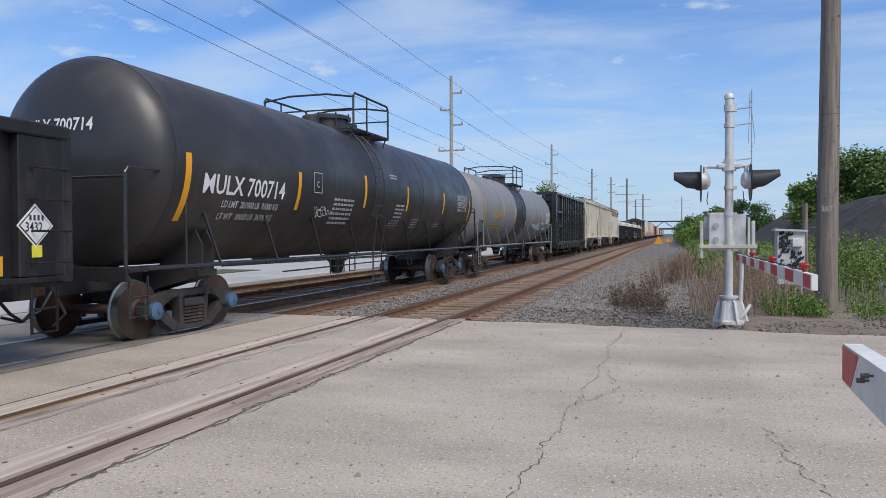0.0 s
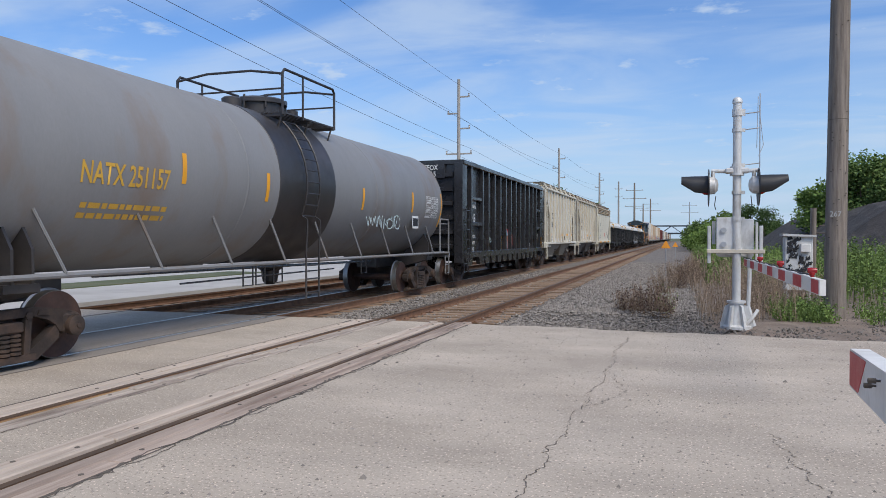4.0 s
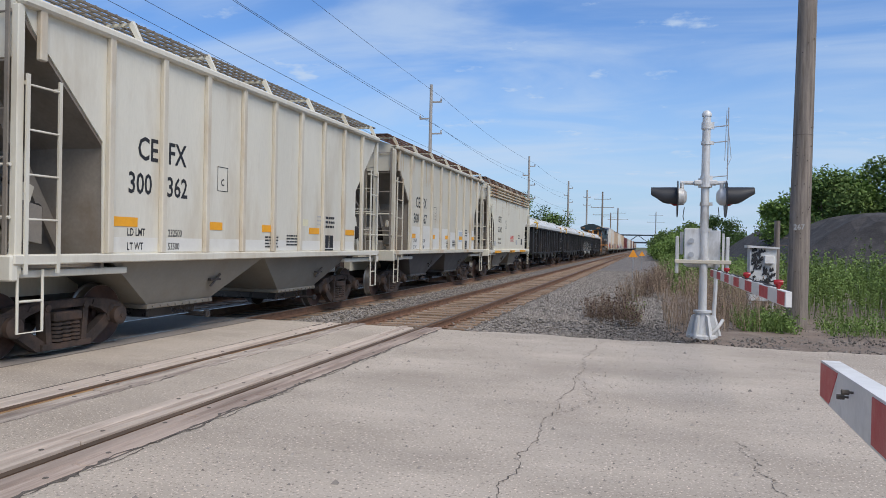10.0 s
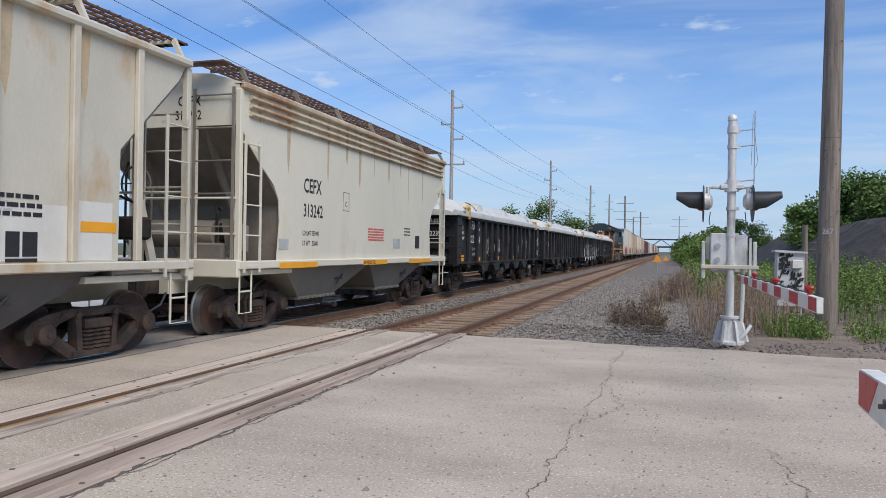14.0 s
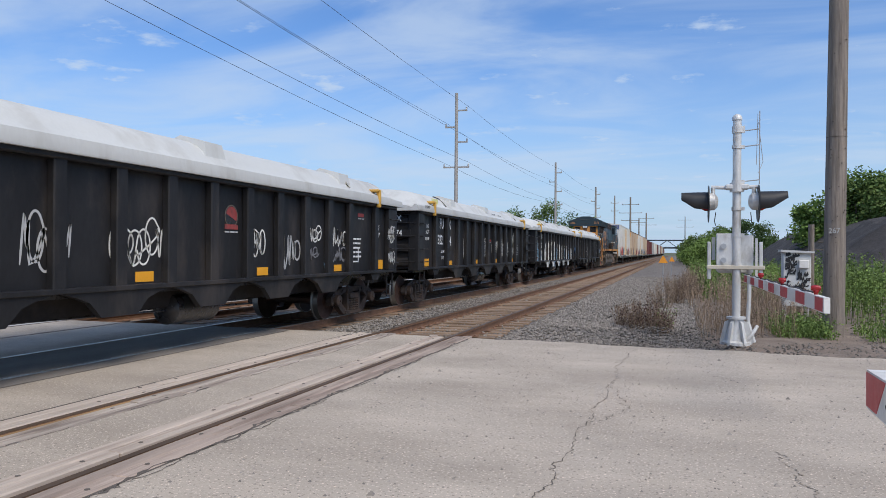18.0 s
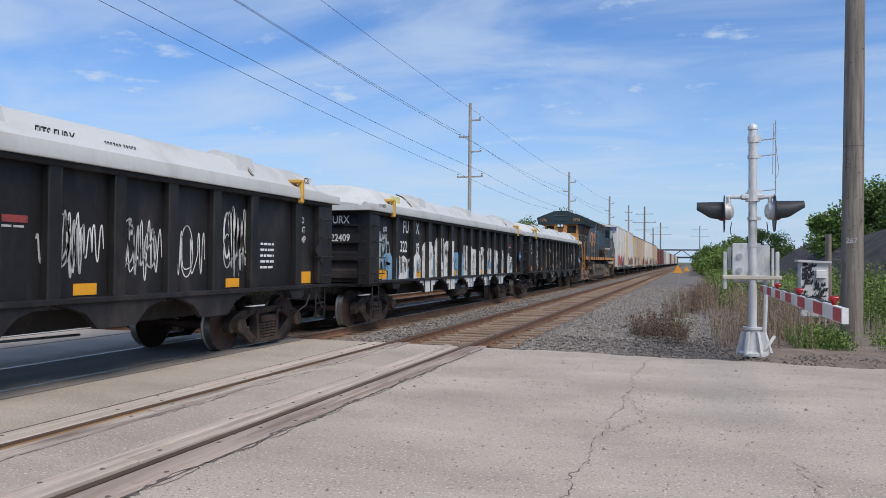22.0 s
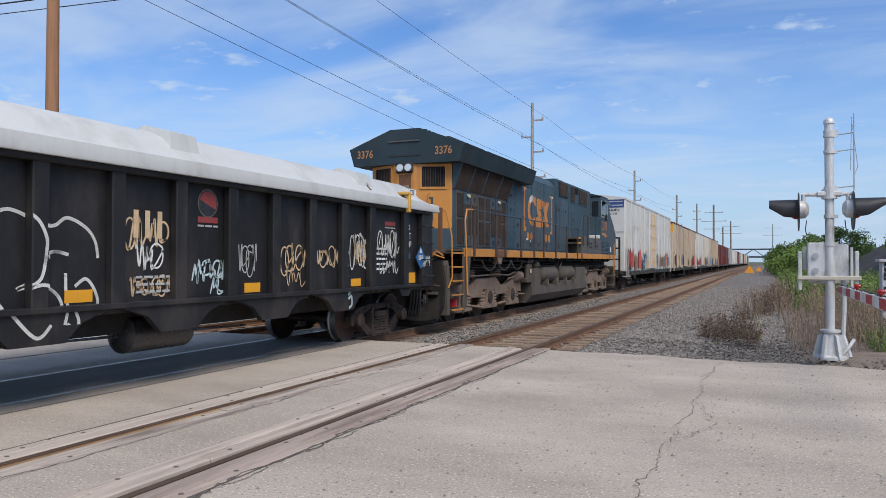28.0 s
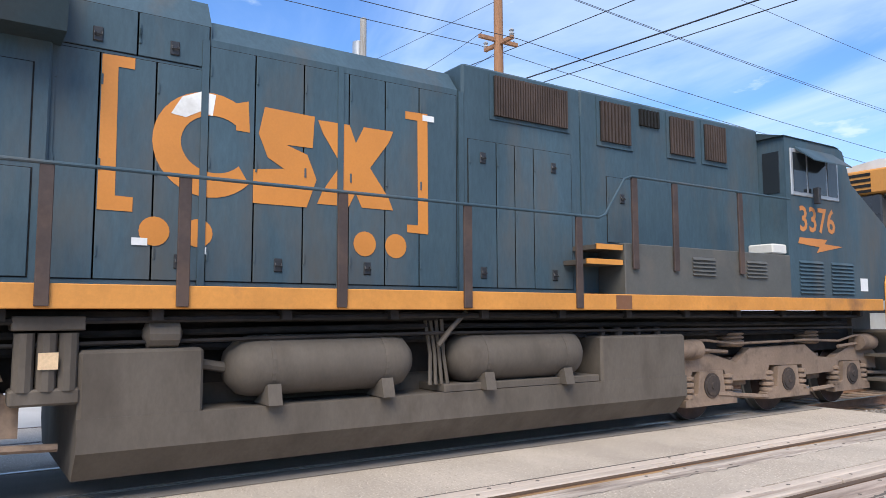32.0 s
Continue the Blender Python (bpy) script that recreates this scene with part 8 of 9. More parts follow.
crack([(-3.60 + .02 * (i % 2), 12.3 - 1.2 * i) for i in range(10)], .014, 10)
crack([(-5.155, 12.5 - 2.0 * i) for i in range(6)], .014, 11)
pieces("seam", Geo().box(-3.64, -3.62, -20, EDGE - .2, -.05, .002), M_CRACK, road)
pieces("seam", Geo().box(-7.30, -7.27, -20, EDGE - .2, -.05, .003).box(-5.93, -5.91, -20, EDGE - .2, -.05, .003), M_CRACK, road)
# loose grit on the road
g = Geo()
for i in range(1500):
    x, y = rnd.uniform(-3.5, 3.0), rnd.uniform(2.6, 12.3)
    s = rnd.uniform(.004, .012) * (2.2 if rnd.random() < .04 else 1)
    g.add([(x - s, y - s, 0), (x + s, y - s * .7, 0), (x + s * .6, y + s, 0), (x - s * .8, y + s * .9, 0), (x, y, s * 1.1)], [(0, 1, 4), (1, 2, 4), (2, 3, 4), (3, 0, 4)])
tagged(part("grit", g, M_STONE), "loose pale grit scattered on the road", "grit", kind="stuff")


def rail_geo(x, y0, y1, z=0.0):
    body, head = Geo(), Geo()
    body.prism([(x - .07, z - .17), (x + .07, z - .17), (x + .07, z - .155), (x + .012, z - .13), (x + .012, z - .045), (x + .035, z - .035), (x + .036, z - .006), (x - .036, z - .006), (x - .035, z - .035), (x - .012, z - .045), (x - .012, z - .13), (x - .07, z - .155)], y0, y1, "y")
    head.box(x - .034, x + .034, y0, y1, z - .006, z + .002)
    return body, head


for nm, (a, b) in rails_x.items():
    tr = tagged(new("track_" + nm), {"near": "empty railway track with rusty rails on timber ties", "train": "railway track with polished rails under the train", "far": "third railway track with dull rails"}[nm], "railway track", kind="structure")
    for x in (a, b):
        body, head = rail_geo(x, -60, 420)
        r_ = part("rail", body, M_RAILRUST, tr)
        part("rail_head", head, M_RAILDULL if nm != "train" else M_RAILTOP, r_)
    c = (a + b) / 2
    tie = Geo().box(-1.3, 1.3, -.115, .115, -.36, -.135 if nm == 'near' else -.165, .012).mesh("tie", M_TIE)
    rest = Geo()
    y, k = EDGE + .35, 0
    while y < 260:
        if k < (150 if nm == "near" else 70):
            o = part("tie", tie, None, tr, m=pose(c + rnd.uniform(-.05, .05), y + rnd.uniform(-.03, .03), rnd.uniform(-.012, .012), 0, 0, rnd.uniform(-1.2, 1.2)))
        else:
            rest.box(c - 1.3, c + 1.3, y - .115, y + .115, -.36, -.165)
        y += .52
        k += 1
    tagged(part("tie", rest, M_TIE, tr), kind="stuff")
    if nm == "near":
        g = Geo()
        for i in range(110):
            y = EDGE + .35 + i * .52
            for x in (a, b):
                g.box(x - .17, x + .17, y - .09, y + .09, -.136, -.128)
                for q in (-.1, .1):
                    g.box(x + q - .014, x + q + .014, y - .03, y + .03, -.13, -.10)
        part("tie_plate", g, M_RAILRUST, tr)

# ballast bed: a slightly uneven sheet, and loose stones on it near the road
g = Geo()
nx, ny = 34, 60
x0, x1 = -14.6, 1.0
vs = []
for j in range(ny + 1):
    y = EDGE - .25 + (420 - EDGE) * (j / ny) ** 2.6
    for i in range(nx + 1):
        x = x0 + (x1 - x0) * i / nx
        z = -.19 + .02 * noise.noise((x * 1.3, y * 1.3, 0))
        if x > -2.4:
            z -= .05 * min(1, (x + 2.4) / 2)
        vs.append((x, y, z))
fs = [(j * (nx + 1) + i, j * (nx + 1) + i + 1, (j + 1) * (nx + 1) + i + 1, (j + 1) * (nx + 1) + i) for j in range(ny) for i in range(nx)]
tagged(part("ballast_bed", g.add(vs, fs), M_BALLAST), "grey crushed-stone bed under the tracks", "ballast", kind="structure")
g = Geo()


def stone(g, x, y, z, s, rr):
    """One angular stone."""
    base = [(1, 0, 0), (0, 1, 0), (-1, 0, 0), (0, -1, 0), (0, 0, 1), (0, 0, -1)]
    a = rr.uniform(0, 6.3)
    vs = []
    for bx, by, bz in base:
        k = rr.uniform(.6, 1.25) * s
        xx, yy = bx * math.cos(a) - by * math.sin(a), bx * math.sin(a) + by * math.cos(a)
        vs.append((x + xx * k, y + yy * k, z + bz * k * .75))
    g.add(vs, [(0, 1, 4), (1, 2, 4), (2, 3, 4), (3, 0, 4), (1, 0, 5), (2, 1, 5), (3, 2, 5), (0, 3, 5)])


rr = random.Random(11)
for i in range(30000):
    y = EDGE - .1 + 30 * rr.random() ** 2.0
    x = rr.uniform(-7.3, .9)
    if NEAR_L - .65 < x < NEAR_R + .65 and rr.random() < .7:
        continue
    z = -.175 - (.05 * min(1, (x + 2.4) / 2) if x > -2.4 else 0)
    stone(g, x, y, z + rr.uniform(-.01, .025), rr.uniform(.020, .046), rr)
for i in range(15000):
    y = 17 + 36 * rr.random() ** 1.5
    x = rr.uniform(-3.3, 1.0)
    stone(g, x, y, -.175 - (.05 * min(1, (x + 2.4) / 2) if x > -2.4 else 0) + rr.uniform(-.01, .03), rr.uniform(.03, .06), rr)
tagged(part("ballast_stones", g, M_STONE), "loose grey and white crushed stones", "ballast stones", kind="stuff")

# bare earth shoulder round the signal
g = Geo()
vs, fs = [], []
nx, ny = 46, 30
for j in range(ny + 1):
    for i in range(nx + 1):
        x = -1.6 + 26 * i / nx
        y0 = EDGE - .06 * max(0, x + 3.6) * .9 - .12
        y = y0 + 40 * (j / ny) ** 2
        z = -.05 + .04 * noise.noise((x * .9, y * .9, 3)) - (.30 * max(0, min(1, (1.0 - x) / .9))) + .03 * noise.noise((x * 3, y * 3, 1)) * (0 if j == 0 else 1)
        vs.append((x, y, z if j else -.03))
fs = [(j * (nx + 1) + i, j * (nx + 1) + i + 1, (j + 1) * (nx + 1) + i + 1, (j + 1) * (nx + 1) + i) for j in range(ny) for i in range(nx)]
tagged(part("shoulder", g.add(vs, fs), M_EARTH, smooth=60), "bare brown earth shoulder with gravel", "earth", kind="structure")
g = Geo()
for i in range(4200):
    x, y = rr.uniform(-1.2, 6.5), EDGE - .45 + 4.5 * rr.random() ** 1.5
    stone(g, x, y, -.05, rr.uniform(.010, .035), rr)
tagged(part("gravel", g, M_STONE), "loose gravel and chips on the earth shoulder", "gravel", kind="stuff")

# ---- crossing signal with its gate ----
SX, SY = .93, 13.97
sig = thing("crossing_signal", "silver crossing signal mast with two hooded red lamps", "crossing signal", pose(SX, SY, -.06))
g = Geo()
for k in range(4):
    a = math.pi / 4 + k * math.pi / 2
    c, s = math.cos(a), math.sin(a)
    g.prism([(.06, 0), (.26, 0), (.26, .08), (.16, .44), (.06, .44)], -.03, .03, "y")
base = Geo().lathe([(0, .25), (.05, .25), (.08, .19), (.36, .125), (.46, .125), (.46, .16), (.50, .16), (.50, .08)], "z", seg=20)
bs = part("base", base, M_GALV, sig, smooth=30)
for k in range(6):
    a = k * math.pi / 3
    part("base_rib", Geo().prism([(.11, 0), (.27, 0), (.27, .06), (.19, .40), (.11, .44)], -.022, .022, "y"), M_GALV, bs, m=pose(0, 0, 0, 0, 0, 60 * k))
part("mast", Geo().tube([(0, 0, .3), (0, 0, 4.02)], .072, 20), M_GALV, sig, smooth=40)
part("mast_cap", Geo().lathe([(4.0, .085), (4.05, .085), (4.09, .06), (4.11, .02)], "z", seg=16), M_GALV, sig, smooth=40)
for z in (3.86, 3.8, 3.52, 2.9, 2.42, 1.95, 1.42):
    part("clamp_band", Geo().lathe([(z - .03, .078), (z - .03, .088), (z + .03, .088), (z + .03, .078)], "z", seg=18).box(.07, .13, -.02, .02, z - .03, z + .03), M_GALV, sig)
g = Geo().tube([(-.43, 0, 2.81), (-.18, 0, 2.80), (.18, 0, 2.80), (.36, 0, 2.81)], .035, 10)
g.lathe([(2.72, .12), (2.88, .12)], "z", seg=16)
g.box(-.2, .2, -.1, .1, 2.76, 2.85, .02)
part("lamp_crossarm", g, M_GALV, sig)
for s, xc in ((-1, -.45), (1, .33)):
    lamp = part("signal_lamp", Geo().lathe([(s * .02 + xc, .11), (s * .03 + xc, .16), (xc - s * .08, .15), (xc - s * .13, .09), (xc - s * .14, .03)], "x", (0, 0, 2.55), 20), M_GALV, sig, smooth=40)
    part("lamp_disc", Geo().lathe([(xc + s * .015, .33), (xc + s * .03, .335), (xc + s * .035, .12)], "x", (0, 0, 2.51), 32), M_BLACKPLASTIC, lamp, "round black target board", smooth=40)
    part("lens", Geo().lathe([(xc + s * .035, .15), (xc + s * .09, .145), (xc + s * .14, .11), (xc + s * .165, .05), (xc + s * .17, .01)], "x", (0, 0, 2.53), 20), M_REDLENS, lamp, "dark red lens", smooth=40)
    hood = Geo()
    vs, n = [], 12
    for xa, rad, lo in ((xc + s * .035, .175, -55), (xc + s * .26, .175, -38), (xc + s * .49, .172, 16)):
        for inner in (0, .008):
            for i in range(n + 1):
                a = radians(lo + (180 - 2 * lo) * i / n)
                vs.append((xa, (rad - inner) * math.cos(a), 2.55 + (rad - inner) * math.sin(a)))
    m_ = n + 1
    fs = []
    for k in range(2):
        for inner in (0, 1):
            o, o2 = (2 * k + inner) * m_, (2 * k + 2 + inner) * m_
            fs += [(o + i, o + i + 1, o2 + i + 1, o2 + i) for i in range(n)]
    fs += [(4 * m_ + i, 4 * m_ + i + 1, 5 * m_ + i + 1, 5 * m_ + i) for i in range(n)]
    part("hood", hood.add(vs, fs), M_BLACKPLASTIC, lamp, smooth=50)
    part("lamp_bracket", Geo().tube([(xc - s * .05, 0, 2.81), (xc - s * .05, 0, 2.68)], .035, 8), M_GALV, lamp)
    part("cable", Geo().tube([(xc - s * .1, .0, 2.36), (xc - s * .08, .03, 2.2), (xc - s * .1, .02, 2.12)], .008, 5), M_CABLE, lamp)
# gate mechanism with counterweight arms
gm = part("gate_mechanism", Geo().box(-.30, .29, .08, .42, 1.27, 1.95, .02), M_GALV, sig, "grey cast gate machine housing")
part("cover", Geo().box(-.34, -.02, -.02, .08, 1.30, 1.98, .015), M_GALV, gm)
g = Geo()
for z in (1.5, 1.75):
    g.lathe([(-.06, .05), (-.02, .05), (-.02, .02)], "y", (-.22, 0, z), 12)
pieces("knob", g, M_STEELGREY, gm)
g = Geo()
for x in (-.46, .40):
    g.box(x - .03, x + .03, -.05, .02, 1.16, 1.83, .01)
g.box(-.40, -.34, .3, .36, 1.5, 1.92)
g.box(.34, .38, .3, .36, 1.2, 1.9)
pieces("counterweight_arm", g, M_GALV, sig)
part("support_beam", Geo().box(-.5, .46, -.09, -.01, 1.34, 1.41, .01), mat("pale_timber", (.52, .47, .38), .8), sig)
part("conduit", Geo().tube([(.22, .06, 1.4), (.22, .06, .9), (.2, .04, .4), (.3, 0, .05)], .035, 8), M_GALV, sig)
part("conduit", Geo().tube([(.1, -.1, 0.02), (.25, -.05, .18), (.36, .05, .34)], .03, 8), M_GALV, sig)
# aerial
g = Geo().tube([(.37, 0, 2.85), (.37, 0, 4.15)], .010, 6)
for z in (3.80, 3.52, 2.90):
    g.tube([(.05, 0, z), (.37, 0, z + .03)], .010, 6)
g.tube([(.35, -.03, 3.05), (.43, .03, 3.25), (.35, -.02, 3.95)], .006, 5)
g.tube([(.32, 0, 3.2), (.34, 0, 4.1)], .006, 5)
part("aerial", g, M_STEELGREY, sig)


def gate_arm(holder, p0, p1, h0, h1, marks, label, lamps, thick=.05, slant=.0):
    """A barrier arm in its holder's space, from its pivot p0 to its tip p1: a white beam with red sheets on both faces; marks: (start, end) back from the tip."""
    a, b = Vector(p0), Vector(p1)
    ln = (b - a).length

    def at(back):
        f = 1 - back / ln
        return a.lerp(b, f), h0 + (h1 - h0) * f
    vs = []
    for q, h in ((a, h0), (b, h1)):
        vs += [(q.x - thick / 2, q.y, q.z - h / 2), (q.x + thick / 2, q.y, q.z - h / 2), (q.x + thick / 2, q.y, q.z + h / 2), (q.x - thick / 2, q.y, q.z + h / 2)]
    arm = part("gate_arm", Geo().add(vs, [(0, 1, 2, 3), (7, 6, 5, 4), (0, 4, 5, 1), (1, 5, 6, 2), (2, 6, 7, 3), (3, 7, 4, 0)]), M_WHITE, holder, label)
    for s0, s1 in marks:
        for side in (-1, 1):
            vs = []
            for dx in (thick / 2 - .001, thick / 2 + .002):
                for back, f in ((s0, -1), (s1 - slant, -1), (s1 + slant, 1), (s0, 1)):
                    q, h = at(back)
                    vs.append((q.x + side * dx, q.y, q.z + f * (h / 2 - .008)))
            part("stripe", Geo().add(vs, [(0, 1, 2, 3), (7, 6, 5, 4), (0, 4, 5, 1), (1, 5, 6, 2), (2, 6, 7, 3), (3, 7, 4, 0)]), M_REDREFL, arm, "red reflective stripe")
    for back in lamps:
        q, hh = at(back)
        g = Geo().lathe([(0, .016), (.02, .016), (.02, .024), (.04, .028), (.058, .022), (.066, .006)], "z", (q.x, q.y, q.z + hh / 2), 12)
        g.lathe([(-.04, .022), (-.015, .028), (.015, .028), (.04, .022)], "x", (q.x, q.y, q.z + hh / 2 + .06), 12)
        part("arm_lamp", g, M_REDLENS, arm, "small red lamp on the arm", smooth=40)
    if lamps:
        pts = []
        for i in range(25):
            q, h = at(ln * (1 - i / 25) + .35)
            pts.append((q.x, q.y, q.z + h / 2 + .012 + .008 * math.sin(i * 2.2)))
        part("lamp_cable", Geo().tube(pts, .008, 5), M_CABLE, arm)
    return arm


FAR_MARKS = [(.05, .40)] + [(.92 + 1.07 * i, 1.44 + 1.07 * i) for i in range(6)]
gate_arm(sig, (.13, -.22, 1.19), (.22, -7.02, 1.185), .13, .135, FAR_MARKS, "lowered red and white striped gate arm", (.50, 2.55, 4.6))
post = thing("gate_post", "silver gate post with a red and white barrier arm", "gate post", pose(-.05, -4.9, 0))
part("post", Geo().lathe([(0, .22), (.06, .22), (.1, .1), (1.6, .08), (1.62, .02)], "z", seg=16), M_GALV, post, smooth=40)
near_arm = gate_arm(post, (.0, .05, 1.52), (.68, 7.95, 1.069), .12, .142, [(.0, .32)] + [(.98 + .8 * i, 1.38 + .8 * i) for i in range(8)], "red and white striped gate arm with a white top edge", (), .064, .09)
for back, dz in ((.62, .012), (.70, .036)):
    bx, by, bz = .68 - .0861 * back - .032, 7.95 - back, 1.069 + .0571 * back + dz
    g = Geo().tube([(bx, by, bz), (bx - .03, by - .004, bz + .002)], .004, 6)
    g.lathe([(-.010, .008), (.010, .008)], "x", (bx - .022, by, bz), 8)
    part("bolt", g, M_CRACK, near_arm, "small dark bolt through the arm")

# ---- poles and wires ----
PX, PY = 2.89, 16.2
pole = thing("utility_pole", "thick weathered wooden utility pole with a number tag", "utility pole", pose(PX, PY, -.1))
g = Geo()
vs, fs, seg, rows_ = [], [], 26, 30
for j in range(rows_ + 1):
    z = 12.2 * j / rows_
    for i in range(seg):
        a = 2 * math.pi * i / seg
        r = (.200 - .0042 * z) * (1 + .025 * noise.noise((math.cos(a) * 3, math.sin(a) * 3, z * .12)) + .02 * noise.noise((a * 4, 0, z * .05)))
        vs.append((r * math.cos(a) + .011 * z, r * math.sin(a), z))
for j in range(rows_):
    fs += [(j * seg + i, j * seg + (i + 1) % seg, (j + 1) * seg + (i + 1) % seg, (j + 1) * seg + i) for i in range(seg)]
fs += [tuple(range(seg))[::-1], tuple(range(rows_ * seg, (rows_ + 1) * seg))]
part("shaft", g.add(vs, fs), M_POLE, pole, smooth=60)
part("band", Geo().lathe([(3.98, .180), (3.98, .188), (3.99, .188), (3.99, .180)], "z", (.044, 0, 0), 26), M_CRACK, pole)
letter("267", .15, M_DECALGREY, pole, -.13, -.205, 2.12, .9, rz=-8, name="number_tag")
g = Geo()
for i in range(26):
    a, z = -math.pi / 2 + rr.uniform(-.9, .9), rr.uniform(.4, 6)
    g.tube([(.16 * math.cos(a) + .011 * z, .16 * math.sin(a), z), (.205 * math.cos(a) + .011 * z, .205 * math.sin(a), z)], .012, 6)
pieces("staple", g, M_CRACK, pole)
g = Geo().box(-1.1, 1.2, -.3, -.2, 11.2, 11.32)
part("crossarm", g, M_POLE, pole)
pieces("step_bolt", Geo().tube([(-.2, -.1, 1.75), (-.36, -.12, 1.75)], .012, 6).tube([(-.2, -.1, 1.9), (-.3, -.1, 1.9)], .012, 6), M_CRACK, pole)

stub = solid("stub_post", Geo().tube([(0, 0, -.1), (0, 0, 2.4)], .075, 14, True, .07), M_POLE, "short weathered wooden stub post", "post", pose(3.12, 20.2, -.1), smooth=40)


def line_pole(x, y, top, paint, r, arms, label, name="power_pole"):
    p = thing(name, label, "power pole", pose(x, y, -.4), "power poles along the line")
    part("shaft", Geo().tube([(0, 0, 0), (0, 0, top * .5 + .2), (0, 0, top + .4)], r, 12, True, r * .7), paint, p, smooth=40)
    for z, xa, xb in arms:
        g = Geo().box(min(xa, xb), max(xa, xb), -.06, .06, z + .34, z + .46)
        part("crossarm", g, paint, p)
        g = Geo()
        for xx in {xa, xb}:
            if abs(xx) > .2:
                g.lathe([(z + .46, .05), (z + .52, .09), (z + .58, .05), (z + .64, .09), (z + .70, .04)], "z", (xx * .94, 0, 0), 8)
        pieces("insulator", g, M_STEELGREY, p)
    return p


single = [(13.6, 0, .95), (12.2, -1.0, 0), (10.9, 0, 1.0), (8.75, -1.15, 1.15)]
line_pole(-18.15, 60, 15.1, M_POLEGREY, .18, single, "tall grey power pole with short staggered arms")
line_pole(-16.75, 105, 14.4, M_POLEGREY, .19, [(12.9, 0, .9), (11.6, -.9, 0), (10.2, 0, .9), (8.3, -1.0, 1.0)], "tall grey power pole with short staggered arms")
line_pole(-15.76, 150, 14.7, M_POLEGREY, .24, [(13.2, 0, .9), (11.8, -.9, 0), (10.4, 0, .9), (8.6, -1.0, 1.0)], "tall grey power pole with short staggered arms")
line_pole(-15.2, 190, 15.9, M_POLEGREY, .26, [(14.0, -.9, .9), (12.0, -.9, .9)], "tall grey power pole with short staggered arms")
line_pole(-11.9, 200, 16.2, M_POLE, .3, [(14.2, -2.2, 2.2), (12.0, -3.0, 3.0), (10.0, -2.4, 2.4)], "broad power pole with three long crossarms")
line_pole(-11.7, 300, 17.1, M_POLE, .36, [(15.0, -3, 3), (12.4, -4, 4)], "broad power pole with three long crossarms")
line_pole(-14.5, 300, 15.0, M_POLE, .32, [(13.4, -3, 3)], "broad power pole with long crossarms")
line_pole(3.2, 330, 17, M_STEELGREY, .3, [(15.5, -3, 3), (12.5, -3.6, 3.6)], "distant steel power pole")
bp = line_pole(-19.0, 14.75, 13.4, M_POLEBROWN, .21, [(10.75, -.75, .75)], "brown wooden power pole with a double crossarm")
part("crossarm", Geo().box(-.06, .06, -.8, .8, 11.2, 11.32), M_POLEBROWN, bp)
gp = line_pole(-30.0, 15.35, 15.6, M_POLEGREY, .22, [(12.6, -.3, .3), (10.2, -.3, .3)], "grey wooden power pole with a transformer")
part("transformer", Geo().lathe([(14.0, .1), (14.05, .28), (15.0, .28), (15.05, .1)], "z", (-.5, 0, 0), 14), M_STEELGREY, gp, smooth=40)


def cable(p0, p1, sag, r, label="thin black overhead cable"):
    a, b = Vector(p0), Vector(p1)
    n = 24
    pts = []
    for i in range(n + 1):
        t = i / n
        q = a.lerp(b, t)
        q.z -= 4 * sag * t * (1 - t)
        pts.append(tuple(q))
    return solid("overhead_cable", Geo().tube(pts, r, 5), M_CABLE, label, "cable", group="overhead cables")


for x60, z60, xa, za, z105 in ((-17.2, 14.0, -18.0, 15.35, 13.3), (-19.1, 12.6, -20.0, 14.0, 12.0), (-17.15, 11.3, -18.0, 12.65, 10.6), (-17.05, 9.15, -18.0, 10.6, 8.7), (-19.25, 9.15, -20.2, 11.1, 8.7)):
    x105 = -16.75 + (x60 + 18.15) * .9
    cable((2 * xa - x60, -30, za + .9), (xa, 14.75, za), .35, .012)
    cable((xa, 14.75, za), (x60, 60, z60), .3, .011)
    cable((x60, 60, z60), (x105, 105, z105), .5, .011)
    cable((x105, 105, z105), (x105 + .99, 150, z105 + .3), .5, .011)
for zz, zp, r in ((10.12, 8.80, .024), (9.78, 8.50, .015), (11.3, 10.08, .015), (13.33, 12.0, .010)):
    cable((-30, 15.35, zz), (PX, PY, zp), .05, r)
for dy in (-.7, .7):
    cable((-19, 14.75 + dy, 11.0), (-30, 15.35 + dy, 11.4), .3, .009)
cable((-30, 15.35, 12.0), (-52, -10, 9), .8, .010)
cable((-30, 15.35, 10.4), (-52, -10, 8), .8, .010)
cable((-30, 15.35, 10.0), (-60, 40, 8), .8, .010)

# ---- equipment and signs by the line ----
M_CABINET = mat('cabinet_white', (.62, .62, .60), .6, 0, .08, 3, .004, 40, (.4, .38, .35), .4, 3)
cb = thing("equipment_cabinet", "grey trackside cabinet covered in black graffiti", "cabinet", pose(2.63, 19.2, -.08))
part("body", Geo().box(-.3, .3, -.22, .22, .40, 1.68, .015), M_CABINET, cb)
part("roof", Geo().prism([(-.36, 1.74), (.36, 1.70), (.36, 1.66), (-.36, 1.68)], -.3, .3, "y"), M_GALV, cb)
part("meter_box", Geo().box(.02, .24, -.33, -.22, 1.3, 1.5, .015), M_WHITE, cb)
g = Geo()
for x in (-.24, .24):
    g.box(x - .03, x + .03, -.15, -.09, 0, .54)
    g.box(x - .03, x + .03, .09, .15, 0, .54)
pieces("leg", g, M_GALV, cb)
